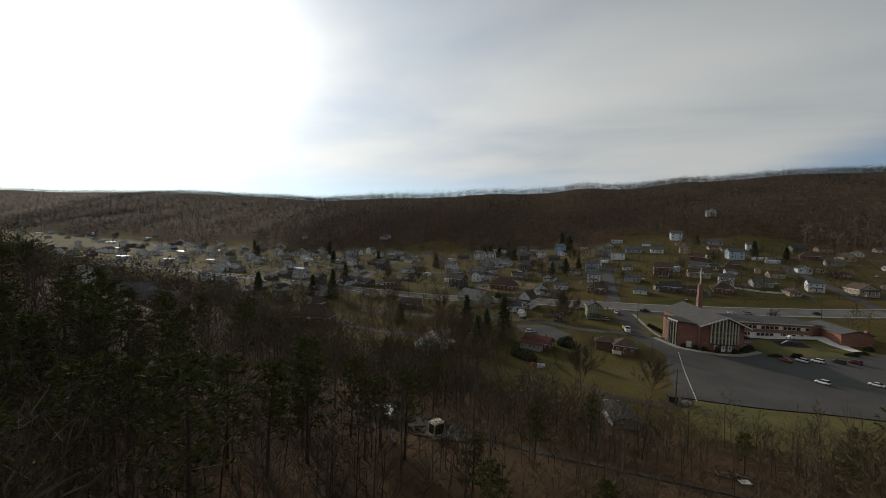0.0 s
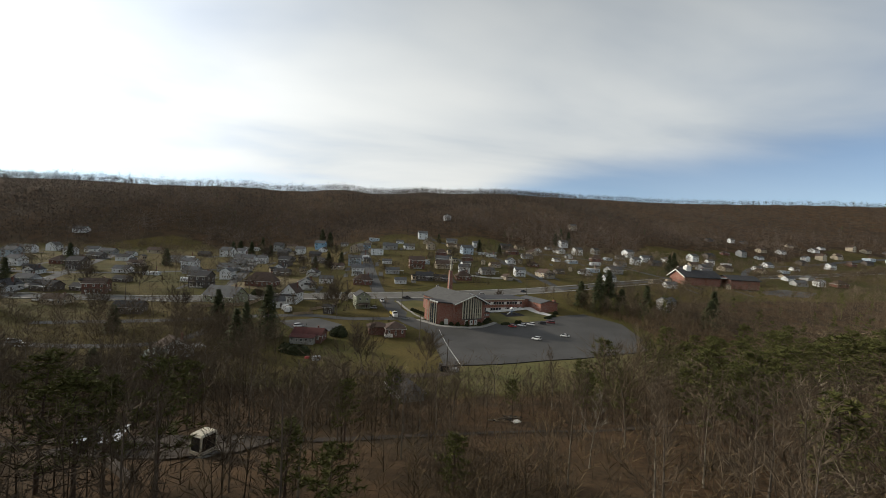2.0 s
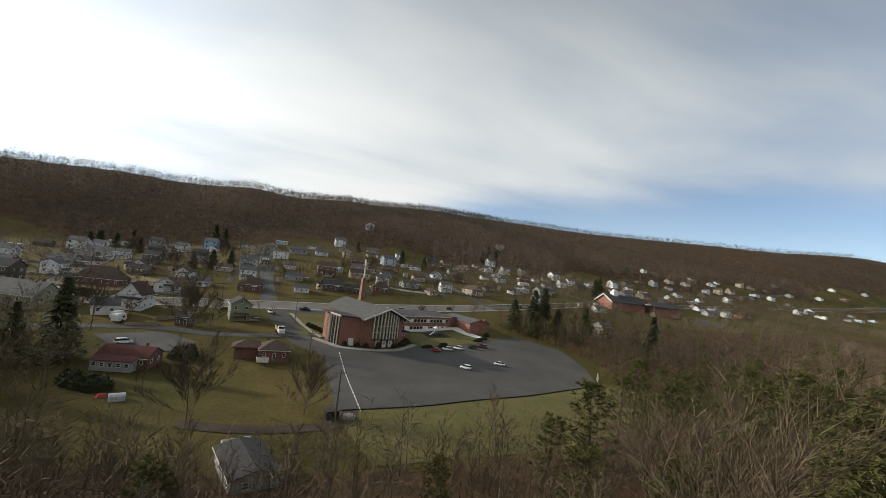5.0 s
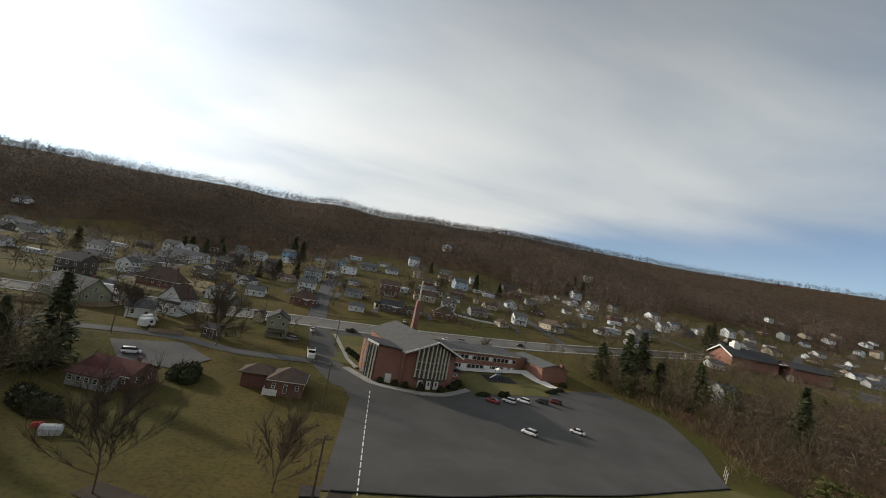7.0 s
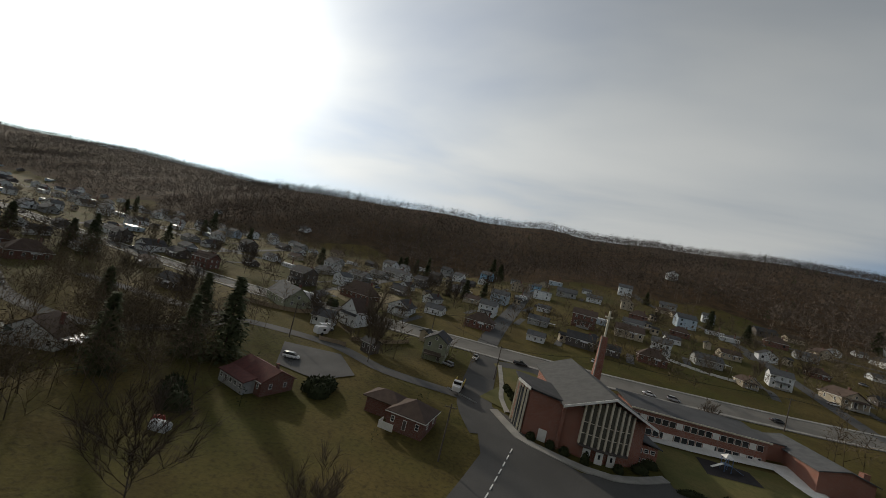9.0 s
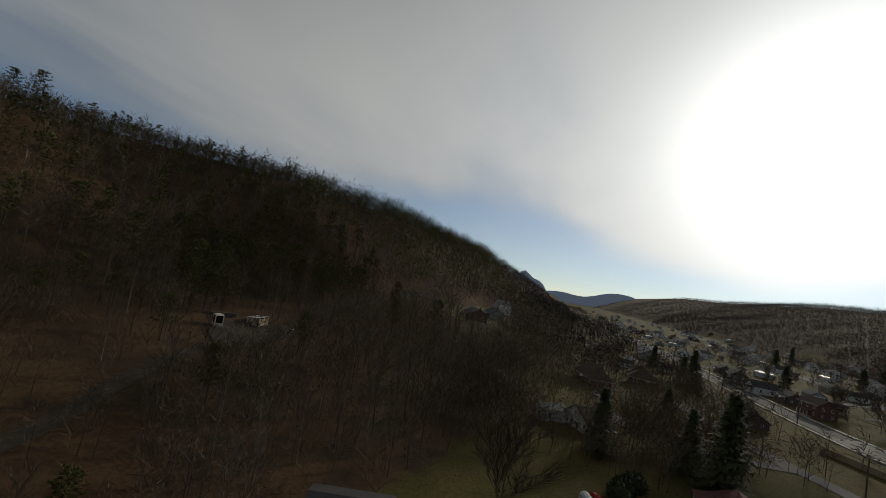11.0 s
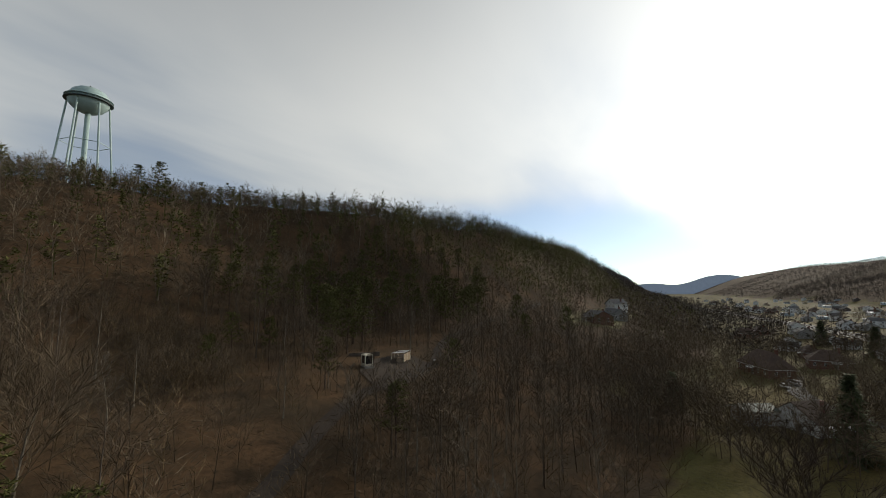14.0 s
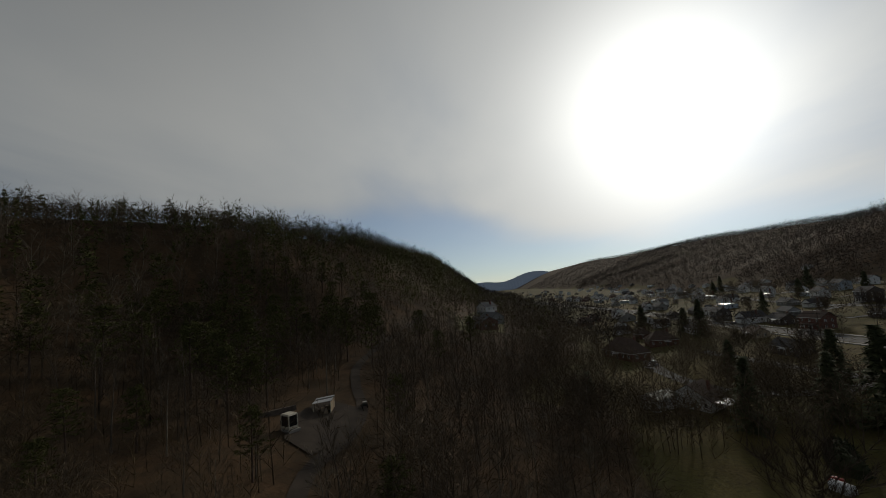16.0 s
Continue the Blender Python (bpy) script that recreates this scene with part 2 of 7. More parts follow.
MAT = {
    "asphalt": surface("asphalt", (0.093, 0.09, 0.086), (0.07, 0.068, 0.065), 0.06, 4.0, 0.92, 0, 0.25, spec=0.2),
    "old_asphalt": surface("old_asphalt", (0.1, 0.098, 0.096), (0.07, 0.069, 0.068), 0.08, 5.0, 0.9, 0, 0.2),
    "concrete_road": surface("concrete_road", (0.18, 0.168, 0.148), (0.13, 0.122, 0.108), 0.12, 4.0, 0.85, 0, 0.15),
    "concrete": surface("concrete", (0.34, 0.325, 0.295), (0.25, 0.24, 0.22), 0.3, 5.0, 0.85),
    "white": ribbed("white_siding", (0.74, 0.75, 0.75), (0.6, 0.62, 0.63), 0.2),
    "pale_blue": ribbed("pale_blue_siding", (0.45, 0.53, 0.6), (0.38, 0.46, 0.54), 0.2),
    "blue": ribbed("blue_siding", (0.28, 0.46, 0.62), (0.22, 0.38, 0.54), 0.2),
    "tan": ribbed("tan_siding", (0.46, 0.39, 0.29), (0.37, 0.31, 0.23), 0.2),
    "grey": ribbed("grey_siding", (0.34, 0.34, 0.33), (0.26, 0.265, 0.26), 0.2),
    "green": ribbed("green_siding", (0.29, 0.31, 0.22), (0.23, 0.25, 0.18), 0.2),
    "dark": ribbed("dark_siding", (0.12, 0.1, 0.09), (0.085, 0.075, 0.07), 0.2),
    "brick": brick_surface("red_brick", (0.27, 0.098, 0.062), (0.2, 0.07, 0.046), (0.3, 0.25, 0.22)),
    "dark_brick": brick_surface("dark_red_brick", (0.17, 0.062, 0.043), (0.12, 0.045, 0.033), (0.2, 0.17, 0.15)),
    "trim": surface("white_trim", (0.78, 0.77, 0.74), (0.68, 0.67, 0.63), 0.8, 14.0, 0.6, 0, 0.05),
    "roof_grey": ribbed("grey_shingle", (0.12, 0.12, 0.122), (0.085, 0.087, 0.09), 0.14, 2, 0.9, 0.5),
    "roof_church": ribbed("church_shingle", (0.095, 0.093, 0.09), (0.072, 0.071, 0.069), 0.14, 2, 0.9, 0.4),
    "roof_dark": ribbed("dark_shingle", (0.055, 0.053, 0.055), (0.04, 0.04, 0.042), 0.14, 2, 0.9, 0.5),
    "roof_brown": ribbed("brown_shingle", (0.1, 0.068, 0.052), (0.075, 0.05, 0.04), 0.14, 2, 0.9, 0.5),
    "roof_red": ribbed("red_shingle", (0.105, 0.034, 0.029), (0.075, 0.027, 0.024), 0.14, 2, 0.9, 0.5),
    "roof_green": surface("dark_green_sheet_roof", (0.05, 0.085, 0.07), (0.04, 0.068, 0.056), 0.5, 6.0, 0.6),
    "dark_twig": surface("dark_winter_twigs", (0.07, 0.05, 0.036), (0.045, 0.034, 0.025), 0.4, 9.0, 0.95, 0, 0.0, 0.3),
    "church_glass": glass("church_glass", (0.085, 0.085, 0.07), 0.12),
    "roof_white": surface("white_sheet_roof", (0.62, 0.63, 0.64), (0.5, 0.51, 0.52), 0.5, 6.0, 0.5, 0.2, 0.1),
    "flat_roof": surface("flat_roof_felt", (0.085, 0.085, 0.088), (0.065, 0.065, 0.068), 0.25, 5.0, 0.9),
    "window": glass("window_glass", (0.03, 0.034, 0.038), 0.06),
    "car_glass": glass("car_glass", (0.015, 0.016, 0.018), 0.05),
    "black": surface("black_rubber", (0.018, 0.018, 0.018), None, 2.0, 30.0, 0.8),
    "chrome": surface("wheel_metal", (0.45, 0.45, 0.46), None, 4.0, 30.0, 0.35, 0.9, 0.0),
    "wood_pole": surface("weathered_pole", (0.13, 0.105, 0.085), (0.085, 0.07, 0.058), 1.0, 20.0, 0.9),
    "wood_fence": surface("weathered_fence", (0.36, 0.28, 0.19), (0.27, 0.205, 0.14), 0.8, 14.0, 0.9, 0, 0.3, 0.25),
    "steel": surface("galvanised_steel", (0.42, 0.43, 0.44), (0.32, 0.33, 0.34), 1.0, 10.0, 0.45, 0.7, 0.05),
    "tank": surface("pale_green_tank_paint", (0.40, 0.52, 0.50), (0.34, 0.45, 0.44), 0.15, 2.0, 0.5, 0.0, 0.03),
    "tank_dark": surface("dark_tank_band", (0.09, 0.12, 0.12), None, 0.5, 4.0, 0.6),
    "bark": surface("grey_bark", (0.145, 0.118, 0.092), (0.09, 0.072, 0.056), 1.5, 18.0, 0.95, 0, 0.4, 0.35),
    "pale_bark": surface("pale_bark", (0.23, 0.2, 0.155), (0.14, 0.118, 0.088), 1.2, 14.0, 0.95, 0, 0.4, 0.3),
    "pine_bark": surface("pine_bark", (0.11, 0.075, 0.055), (0.07, 0.05, 0.04), 1.5, 14.0, 0.95, 0, 0.4, 0.2),
    "twig": surface("winter_twigs", (0.115, 0.087, 0.059), (0.08, 0.061, 0.042), 0.4, 9.0, 0.95, 0, 0.0, 0.5),
    "pine": island_surface("pine_needles", (0.055, 0.06, 0.019), (0.115, 0.113, 0.037)),
    "spruce": island_surface("spruce_needles", (0.046, 0.055, 0.026), (0.09, 0.098, 0.045)),
    "far_wood": island_surface("far_bare_woods", (0.029, 0.024, 0.02), (0.106, 0.087, 0.071)),
    "foot_wood": island_surface("foot_woods", (0.053, 0.04, 0.032), (0.16, 0.123, 0.097)),
    "near_wood": island_surface("bare_woods", (0.056, 0.042, 0.027), (0.175, 0.135, 0.09)),
    "bush": island_surface("tan_brush", (0.1, 0.072, 0.04), (0.19, 0.138, 0.078)),
    "litter": surface("leaf_litter", (0.15, 0.085, 0.05), (0.095, 0.06, 0.04), 0.3, 3.0, 0.95),
    "sapling": island_surface("sapling_twigs", (0.03, 0.022, 0.015), (0.15, 0.116, 0.08)),
    "limb": island_surface("pale_limbs", (0.13, 0.105, 0.075), (0.27, 0.225, 0.165)),
    "gravel": surface("gravel_track", (0.058, 0.043, 0.031), (0.032, 0.023, 0.016), 0.35, 3.0, 0.95, 0, 0.3),
    "straw": surface("straw_lawn", (0.21, 0.165, 0.085), (0.14, 0.11, 0.05), 0.15, 4.0, 0.95),
    "lawn": surface("church_lawn", (0.09, 0.089, 0.023), (0.135, 0.11, 0.036), 0.12, 1.6, 0.95, 0, 0.4),
    "hedge": island_surface("dark_hedge", (0.018, 0.024, 0.012), (0.04, 0.046, 0.02)),
    "mulch": surface("dark_mulch", (0.03, 0.026, 0.026), None, 0.6, 6.0, 0.95),
    "stone": surface("pale_stone", (0.40, 0.37, 0.33), (0.28, 0.26, 0.23), 0.8, 5.0, 0.9, 0, 0.4),
    "red": surface("red_paint", (0.42, 0.03, 0.025), None, 2.0, 20.0, 0.35, 0, 0.0, spec=0.5),
    "plastic_blue": surface("blue_plastic", (0.1, 0.16, 0.28), None, 2.0, 20.0, 0.4, 0, 0.0),
    "canvas": surface("white_canvas", (0.6, 0.61, 0.62), (0.45, 0.46, 0.47), 1.2, 12.0, 0.7, 0, 0.1),
    "yellow": surface("yellow_paint", (0.48, 0.36, 0.05), None, 2.0, 20.0, 0.5, 0, 0.0),
    "cream": surface("cream_paint", (0.68, 0.63, 0.5), (0.55, 0.5, 0.4), 1.0, 12.0, 0.6, 0, 0.1),
}


def paint(name, c):
    MAT[name] = surface(name, c, tuple(v * 0.93 for v in c), 1.0, 25.0, 0.28, 0.0, 0.0, 0.0, 0.6)


paint("paint_white", (0.78, 0.78, 0.78))
paint("paint_black", (0.02, 0.021, 0.024))
paint("paint_red", (0.36, 0.025, 0.02))
paint("paint_maroon", (0.11, 0.012, 0.014))
paint("paint_silver", (0.36, 0.37, 0.39))
paint("paint_blue", (0.05, 0.08, 0.16))


# ---- mesh helpers ----
class Geo:
    """Gathers vertices and faces for one mesh."""

    def __init__(self):
        self.v, self.f = [], []

    def add(self, verts, faces):
        n = len(self.v)
        self.v.extend(verts)
        self.f.extend([tuple(i + n for i in f) for f in faces])
        return self

    def box(self, cx, cy, cz, sx, sy, sz, turn=0.0, taper=1.0):
        c, s = math.cos(radians(turn)), math.sin(radians(turn))
        vs = []
        for z, k in ((-0.5, 1.0), (0.5, taper)):
            for x, y in ((-0.5, -0.5), (0.5, -0.5), (0.5, 0.5), (-0.5, 0.5)):
                x, y = x * sx * k, y * sy * k
                vs.append((cx + x * c - y * s, cy + x * s + y * c, cz + z * sz))
        return self.add(vs, [(3, 2, 1, 0), (4, 5, 6, 7), (0, 1, 5, 4), (1, 2, 6, 5), (2, 3, 7, 6), (3, 0, 4, 7)])

    def prism(self, outline, z0, z1):
        """An upright block over a plan outline (anticlockwise)."""
        n = len(outline)
        vs = [(x, y, z0) for x, y in outline] + [(x, y, z1) for x, y in outline]
        fs = [tuple(range(n - 1, -1, -1)), tuple(range(n, 2 * n))]
        fs += [(i, (i + 1) % n, n + (i + 1) % n, n + i) for i in range(n)]
        return self.add(vs, fs)

    def slab(self, quad, thick):
        """A sheet over any planar outline, thickened downwards."""
        n = len(quad)
        vs = list(quad) + [(x, y, z - thick) for x, y, z in quad]
        fs = [tuple(range(n)), tuple(range(2 * n - 1, n - 1, -1))]
        fs += [(i, n + i, n + (i + 1) % n, (i + 1) % n) for i in range(n)]
        return self.add(vs, fs)

    def tube(self, pts, radii, sides=6, cap=True):
        n, rings = sides, []
        for i, p in enumerate(pts):
            p = Vector(p)
            d = Vector(pts[min(i + 1, len(pts) - 1)]) - Vector(pts[max(i - 1, 0)])
            d = d.normalized() if d.length > 1e-6 else Vector((0, 0, 1))
            a = d.cross(Vector((0.3, 1, 0.1)) if abs(d.y) < 0.9 else Vector((1, 0, 0))).normalized()
            b = d.cross(a)
            rings += [tuple(p + (a * math.cos(k * math.tau / n) + b * math.sin(k * math.tau / n)) * radii[i]) for k in range(n)]
        fs = []
        for i in range(len(pts) - 1):
            fs += [(i * n + k, i * n + (k + 1) % n, (i + 1) * n + (k + 1) % n, (i + 1) * n + k) for k in range(n)]
        if cap:
            fs += [tuple(range(n - 1, -1, -1)), tuple((len(pts) - 1) * n + k for k in range(n))]
        return self.add(rings, fs)

    def lathe(self, profile, sides=24, cx=0, cy=0):
        vs = [(cx + r * math.cos(k * math.tau / sides), cy + r * math.sin(k * math.tau / sides), z) for r, z in profile for k in range(sides)]
        fs = [(i * sides + k, i * sides + (k + 1) % sides, (i + 1) * sides + (k + 1) % sides, (i + 1) * sides + k) for i in range(len(profile) - 1) for k in range(sides)]
        fs += [tuple(range(sides - 1, -1, -1)), tuple((len(profile) - 1) * sides + k for k in range(sides))]
        return self.add(vs, fs)

    def mesh(self, name, material, smooth=False):
        me = bpy.data.meshes.new(name)
        me.from_pydata(self.v, [], self.f)
        me.materials.append(material)
        if smooth:
            me.polygons.foreach_set("use_smooth", [True] * len(me.polygons))
        me.update()
        return me


def part(name, geo, material, parent, label="", smooth=False, at=None):
    """One mesh object under a thing or a part. geo may be a Geo or a mesh to share."""
    me = geo if isinstance(geo, bpy.types.Mesh) else geo.mesh(name, MAT[material] if isinstance(material, str) else material, smooth)
    ob = new(name, me)
    ob.parent = parent
    if at is not None:
        ob.matrix_basis = at
    if label:
        ob["label"] = label
    return ob


def thing(name, label, category, x=0.0, y=0.0, z=0.0, turn=0.0, group="", kind=""):
    ob = new(name)
    ob.empty_display_size = 0.2
    ob.matrix_basis = pose(x, y, z, 0, 0, turn)
    return tagged(ob, label, category, group, kind)


def solid(name, geo, material, label, category, x=0.0, y=0.0, z=0.0, turn=0.0, group="", kind="", smooth=False):
    """A thing of one plain mesh."""
    ob = new(name, geo.mesh(name, MAT[material], smooth))
    ob.matrix_basis = pose(x, y, z, 0, 0, turn)
    return tagged(ob, label, category, group, kind)


def soup(name, verts, tris, material):
    """A mesh from arrays of points and triangles."""
    me = bpy.data.meshes.new(name)
    me.vertices.add(len(verts))
    me.vertices.foreach_set("co", np.asarray(verts, np.float32).ravel())
    me.loops.add(len(tris) * 3)
    me.loops.foreach_set("vertex_index", np.asarray(tris, np.int32).ravel())
    me.polygons.add(len(tris))
    me.polygons.foreach_set("loop_start", np.arange(0, len(tris) * 3, 3, dtype=np.int32))
    me.materials.append(MAT[material])
    me.update(calc_edges=True)
    me.validate()
    return me


# ---- the land ----
def lerp_table(x, table):
    """Piecewise smooth reading of a table of (x, value)."""
    if x <= table[0][0]:
        return table[0][1]
    for (a, u), (b, v) in zip(table, table[1:]):
        if x <= b:
            s = (x - a) / (b - a)
            return u + (v - u) * s * s * (3 - 2 * s)
    return table[-1][1]


NORTH_CREST_Y = ((-2200, 850), (-900, 760), (-350, 650), (-100, 760), (100, 950), (600, 1000), (1300, 800), (2500, 800))
NORTH_CREST_Z = ((-3000, 170), (-1900, 145), (-1250, 130), (-900, 116), (-600, 100), (-330, 103), (-200, 115), (-50, 129), (100, 158), (300, 171), (600, 180), (1100, 186), (1600, 215), (2500, 232))
NORTH_RISE = ((-600, 0.12), (-150, 0.45), (30, 1.0), (180, 0.95), (500, 0.85))
SOUTH_CREST_Y = ((-1600, 60), (-1000, 60), (-400, 45), (-200, 25), (-118, -4), (-35, -64), (100, -90), (400, -60))
SOUTH_CREST_Z = ((-2600, 45), (-1600, 48), (-1000, 52), (-650, 60), (-400, 65), (-118, 67), (-35, 68), (100, 63), (400, 62))
SOUTH_TOE = ((-400, 165), (-150, 154), (-60, 120), (40, 118), (100, 138), (200, 190), (400, 240))


HILL_PROFILE = ((0, 0), (0.1, 0.045), (0.2, 0.135), (0.28, 0.19), (0.38, 0.22), (0.48, 0.27), (0.6, 0.41), (0.8, 0.72), (0.92, 0.93), (1, 1.0))


def hill_profile(u):
    """Rise of the southern hill from its toe to its crest: a bench half way, then a steeper wooded slope."""
    for (a, p), (b, q) in zip(HILL_PROFILE, HILL_PROFILE[1:]):
        if u <= b:
            return p + (q - p) * (u - a) / (b - a)
    return 1.0


def ground(x, y):
    """Height of the land: a flat valley floor, a wooded hill to the south, a long ridge to the north."""
    toe, cy = lerp_table(x, SOUTH_TOE), lerp_table(x, SOUTH_CREST_Y)
    z = 0.0
    if y < toe:
        u = min((toe - y) / (toe - cy), 1.0)
        z = lerp_table(x, SOUTH_CREST_Z) * hill_profile(u)
        if y < cy:
            z += max(-25.0, (y - cy) * 0.03)
    if y > 165:
        s = min((y - 165) / 60, 1)
        z += 4.5 * s * s * (3 - 2 * s)
    if y > 225:
        a = lerp_table(x, NORTH_RISE)
        yc, zc = lerp_table(x, NORTH_CREST_Y), lerp_table(x, NORTH_CREST_Z)
        foot = 470 if x > -100 else 470 - min((-100 - x) * 0.2, 60)
        town = 0.155 * a * (min(y, foot) - 225)
        z += town
        if y > foot:
            u = min((y - foot) / (yc - foot), 1)
            z += (zc - town - 4.5) * (u * 1.25 - 0.25 * u * u * u if u < 1 else 1.0)
            spur = noise.noise((x * 0.0052, y * 0.0038, 2.7)) + 0.5 * noise.noise((x * 0.014, y * 0.01, 8.1))
            z += 15.0 * spur * max(0.0, min(1.0, u * 4)) * max(0.0, 1 - u)
            if y > yc:
                z -= min((y - yc) * 0.06, 60)
    return z


def axis(bands):
    out = [bands[0][0]]
    for lo, hi, step in bands:
        n = max(1, round((hi - lo) / step))
        out += [lo + (hi - lo) * (i + 1) / n for i in range(n)]
    return out


XS = axis(((-4800, -2000, 200), (-2000, -600, 25), (-600, -160, 14), (-160, 180, 4), (180, 500, 12), (500, 1600, 25), (1600, 4800, 200)))
YS = axis(((-4800, -600, 250), (-600, -160, 30), (-160, 280, 4), (280, 640, 8), (640, 1200, 20), (1200, 4800, 200)))


def wooded(x, y):
    """How far a spot is woodland floor, 0 to 1."""
    toe = lerp_table(x, SOUTH_TOE)
    south = max(0.0, min(1.0, (toe - 2 - y) / 14))
    if x > 126 and y < 300:
        south = max(south, min(1.0, (x - 126) / 6) * max(0.0, min(1.0, (lerp_table(x, ((126, 252), (200, 268), (300, 284), (420, 300))) - y) / 15)))
    if -62 < x < 125:
        south = max(0.0, min(1.0, (lerp_table(x, ((-62, 134), (-45, 138), (-20, 131), (0, 127), (20, 125), (60, 128), (125, 152))) - y) / 10))
    foot = 470 if x > -100 else 470 - min((-100 - x) * 0.2, 60)
    edge = foot + 18 * math.sin(x * 0.021) + 10 * math.sin(x * 0.057 + 1)
    if x > 260:
        edge = min(600, edge + (x - 260) * 0.12)
    north = max(0.0, min(1.0, (y - edge) / 10))
    return max(south, north)


def build_ground():
    me = bpy.data.meshes.new("ground")
    vs = [(x, y, ground(x, y)) for y in YS for x in XS]
    n = len(XS)
    fs = [(j * n + i, j * n + i + 1, (j + 1) * n + i + 1, (j + 1) * n + i) for j in range(len(YS) - 1) for i in range(n - 1)]
    me.from_pydata(vs, [], fs)
    cover = me.attributes.new("cover", "FLOAT", "POINT")
    cover.data.foreach_set("value", [wooded(x, y) for x, y, z in vs])
    me.polygons.foreach_set("use_smooth", [True] * len(me.polygons))
    m = bpy.data.materials.new("winter_ground")
    m.use_nodes = True
    t = m.node_tree
    p = t.nodes["Principled BSDF"]
    co = t.nodes.new("ShaderNodeTexCoord").outputs["Object"]
    att = t.nodes.new("ShaderNodeAttribute")
    att.attribute_name = "cover"
    big, mid, fine = noise_node(t, co, 0.018, 4, 0.6), noise_node(t, co, 0.11, 5, 0.6), noise_node(t, co, 1.3, 5, 0.7)
    grass = mix_colour(t, ramp(t, big, 0.38, 0.62), (0.073, 0.07, 0.017), (0.121, 0.092, 0.029))
    grass = mix_colour(t, math_node(t, "MULTIPLY", ramp(t, mid, 0.42, 0.66), 0.5), grass, (0.068, 0.048, 0.016))
    leaf = mix_colour(t, ramp(t, mid, 0.36, 0.66), (0.102, 0.06, 0.031), (0.052, 0.035, 0.02))
    leaf = mix_colour(t, math_node(t, "MULTIPLY", ramp(t, big, 0.45, 0.7), 0.5), leaf, (0.082, 0.06, 0.036))
    fac = ramp(t, math_node(t, "ADD", att.outputs["Fac"], math_node(t, "MULTIPLY", math_node(t, "SUBTRACT", mid, 0.5), 0.8)), 0.3, 0.7)
    col = mix_colour(t, fac, grass, leaf)
    col = mix_colour(t, math_node(t, "MULTIPLY", ramp(t, fine, 0.4, 0.75), 0.72), col, (0.032, 0.025, 0.014))
    link(t, col, p.inputs["Base Color"])
    p.inputs["Roughness"].default_value, p.inputs["Specular IOR Level"].default_value = 0.95, 0.1
    b = t.nodes.new("ShaderNodeBump")
    b.inputs["Strength"].default_value, b.inputs["Distance"].default_value = 0.6, 0.25
    link(t, fine, b.inputs["Height"])
    link(t, b.outputs[0], p.inputs["Normal"])
    me.materials.append(m)
    tagged(new("ground", me), "valley floor and hills of winter grass and leaf litter", "ground", kind="structure")


build_ground()


def smooth_line(pts, step=3.0):
    """A Catmull-Rom line through plan points, evenly sampled."""
    out = []
    q = [pts[0], *pts, pts[-1]]
    for i in range(1, len(q) - 2):
        p0, p1, p2, p3 = (Vector((*v[:2], 0)) for v in q[i - 1:i + 3])
        n = max(1, int((p2 - p1).length / step))
        for k in range(n):
            s = k / n
            out.append(0.5 * ((2 * p1) + (p2 - p0) * s + (2 * p0 - 5 * p1 + 4 * p2 - p3) * s * s + (3 * p1 - p0 - 3 * p2 + p3) * s ** 3))
    out.append(Vector((*pts[-1][:2], 0)))
    return out


def ribbon(geo, pts, width, lift=0.12, offset=0.0, thick=0.0):
    line = smooth_line(pts)
    vs, fs = [], []
    cols = max(2, int(width / 2.5) + 1)
    for i, p in enumerate(line):
        d = (line[min(i + 1, len(line) - 1)] - line[max(i - 1, 0)]).normalized()
        side = Vector((d.y, -d.x, 0))
        for c in range(cols + 1):
            q = p + side * (offset + width * (c / cols - 0.5))
            vs.append((q.x, q.y, ground(q.x, q.y) + lift))
    for i in range(len(line) - 1):
        for c in range(cols):
            a = i * (cols + 1) + c
            fs.append((a, a + cols + 1, a + cols + 2, a + 1))
    if thick:
        n = len(vs)
        vs += [(x, y, z - thick) for x, y, z in vs]
        rim = []
        for i in range(len(line) - 1):
            a, b = i * (cols + 1), (i + 1) * (cols + 1)
            rim += [(a, n + a, n + b, b), (b + cols, n + b + cols, n + a + cols, a + cols)]
        fs += rim
    geo.add(vs, fs)


MAIN = ((-1500, 150), (-710.9, 190.2), (-314.8, 219.5), (-185.4, 224), (-100, 229), (-60, 238), (-19, 245), (32, 253), (88, 268.4), (122, 280.6), (244, 329.5), (420, 385), (700, 470), (1100, 520))
SIDE = ((5, 247), (9, 232), (13, 216), (17, 203), (24, 193))
UP_STREET = ((3, 250), (-2, 283.2), (-8, 334), (-16, 400), (-24, 447.9))
LEFT_STREET = ((-72, 238), (-80, 265.1), (-92, 330.4), (-105, 409.5), (-112, 454.5))
LANE = ((-120, 186), (-75, 194), (-45, 203), (-26, 206), (-8, 203), (14, 206))
HILL_STREET = ((122, 283.2), (112, 345.4), (100, 400), (70, 448), (50, 484.4))
RIGHT_STREET = ((240, 331.9), (215, 392.3), (185, 423.5), (120, 420), (100, 400))
EAST_STREET = ((330, 353), (420, 430), (560, 480), (800, 540))
WEST_STREET = ((-242.9, 226.7), (-277.7, 300), (-318, 390))
WEST_TWO = ((-162.1, 221.3), (-183, 290), (-215.4, 388.4))
WEST_CROSS = ((-593.6, 320), (-445.2, 325), (-277.7, 300), (-183, 290), (-92, 330.4))


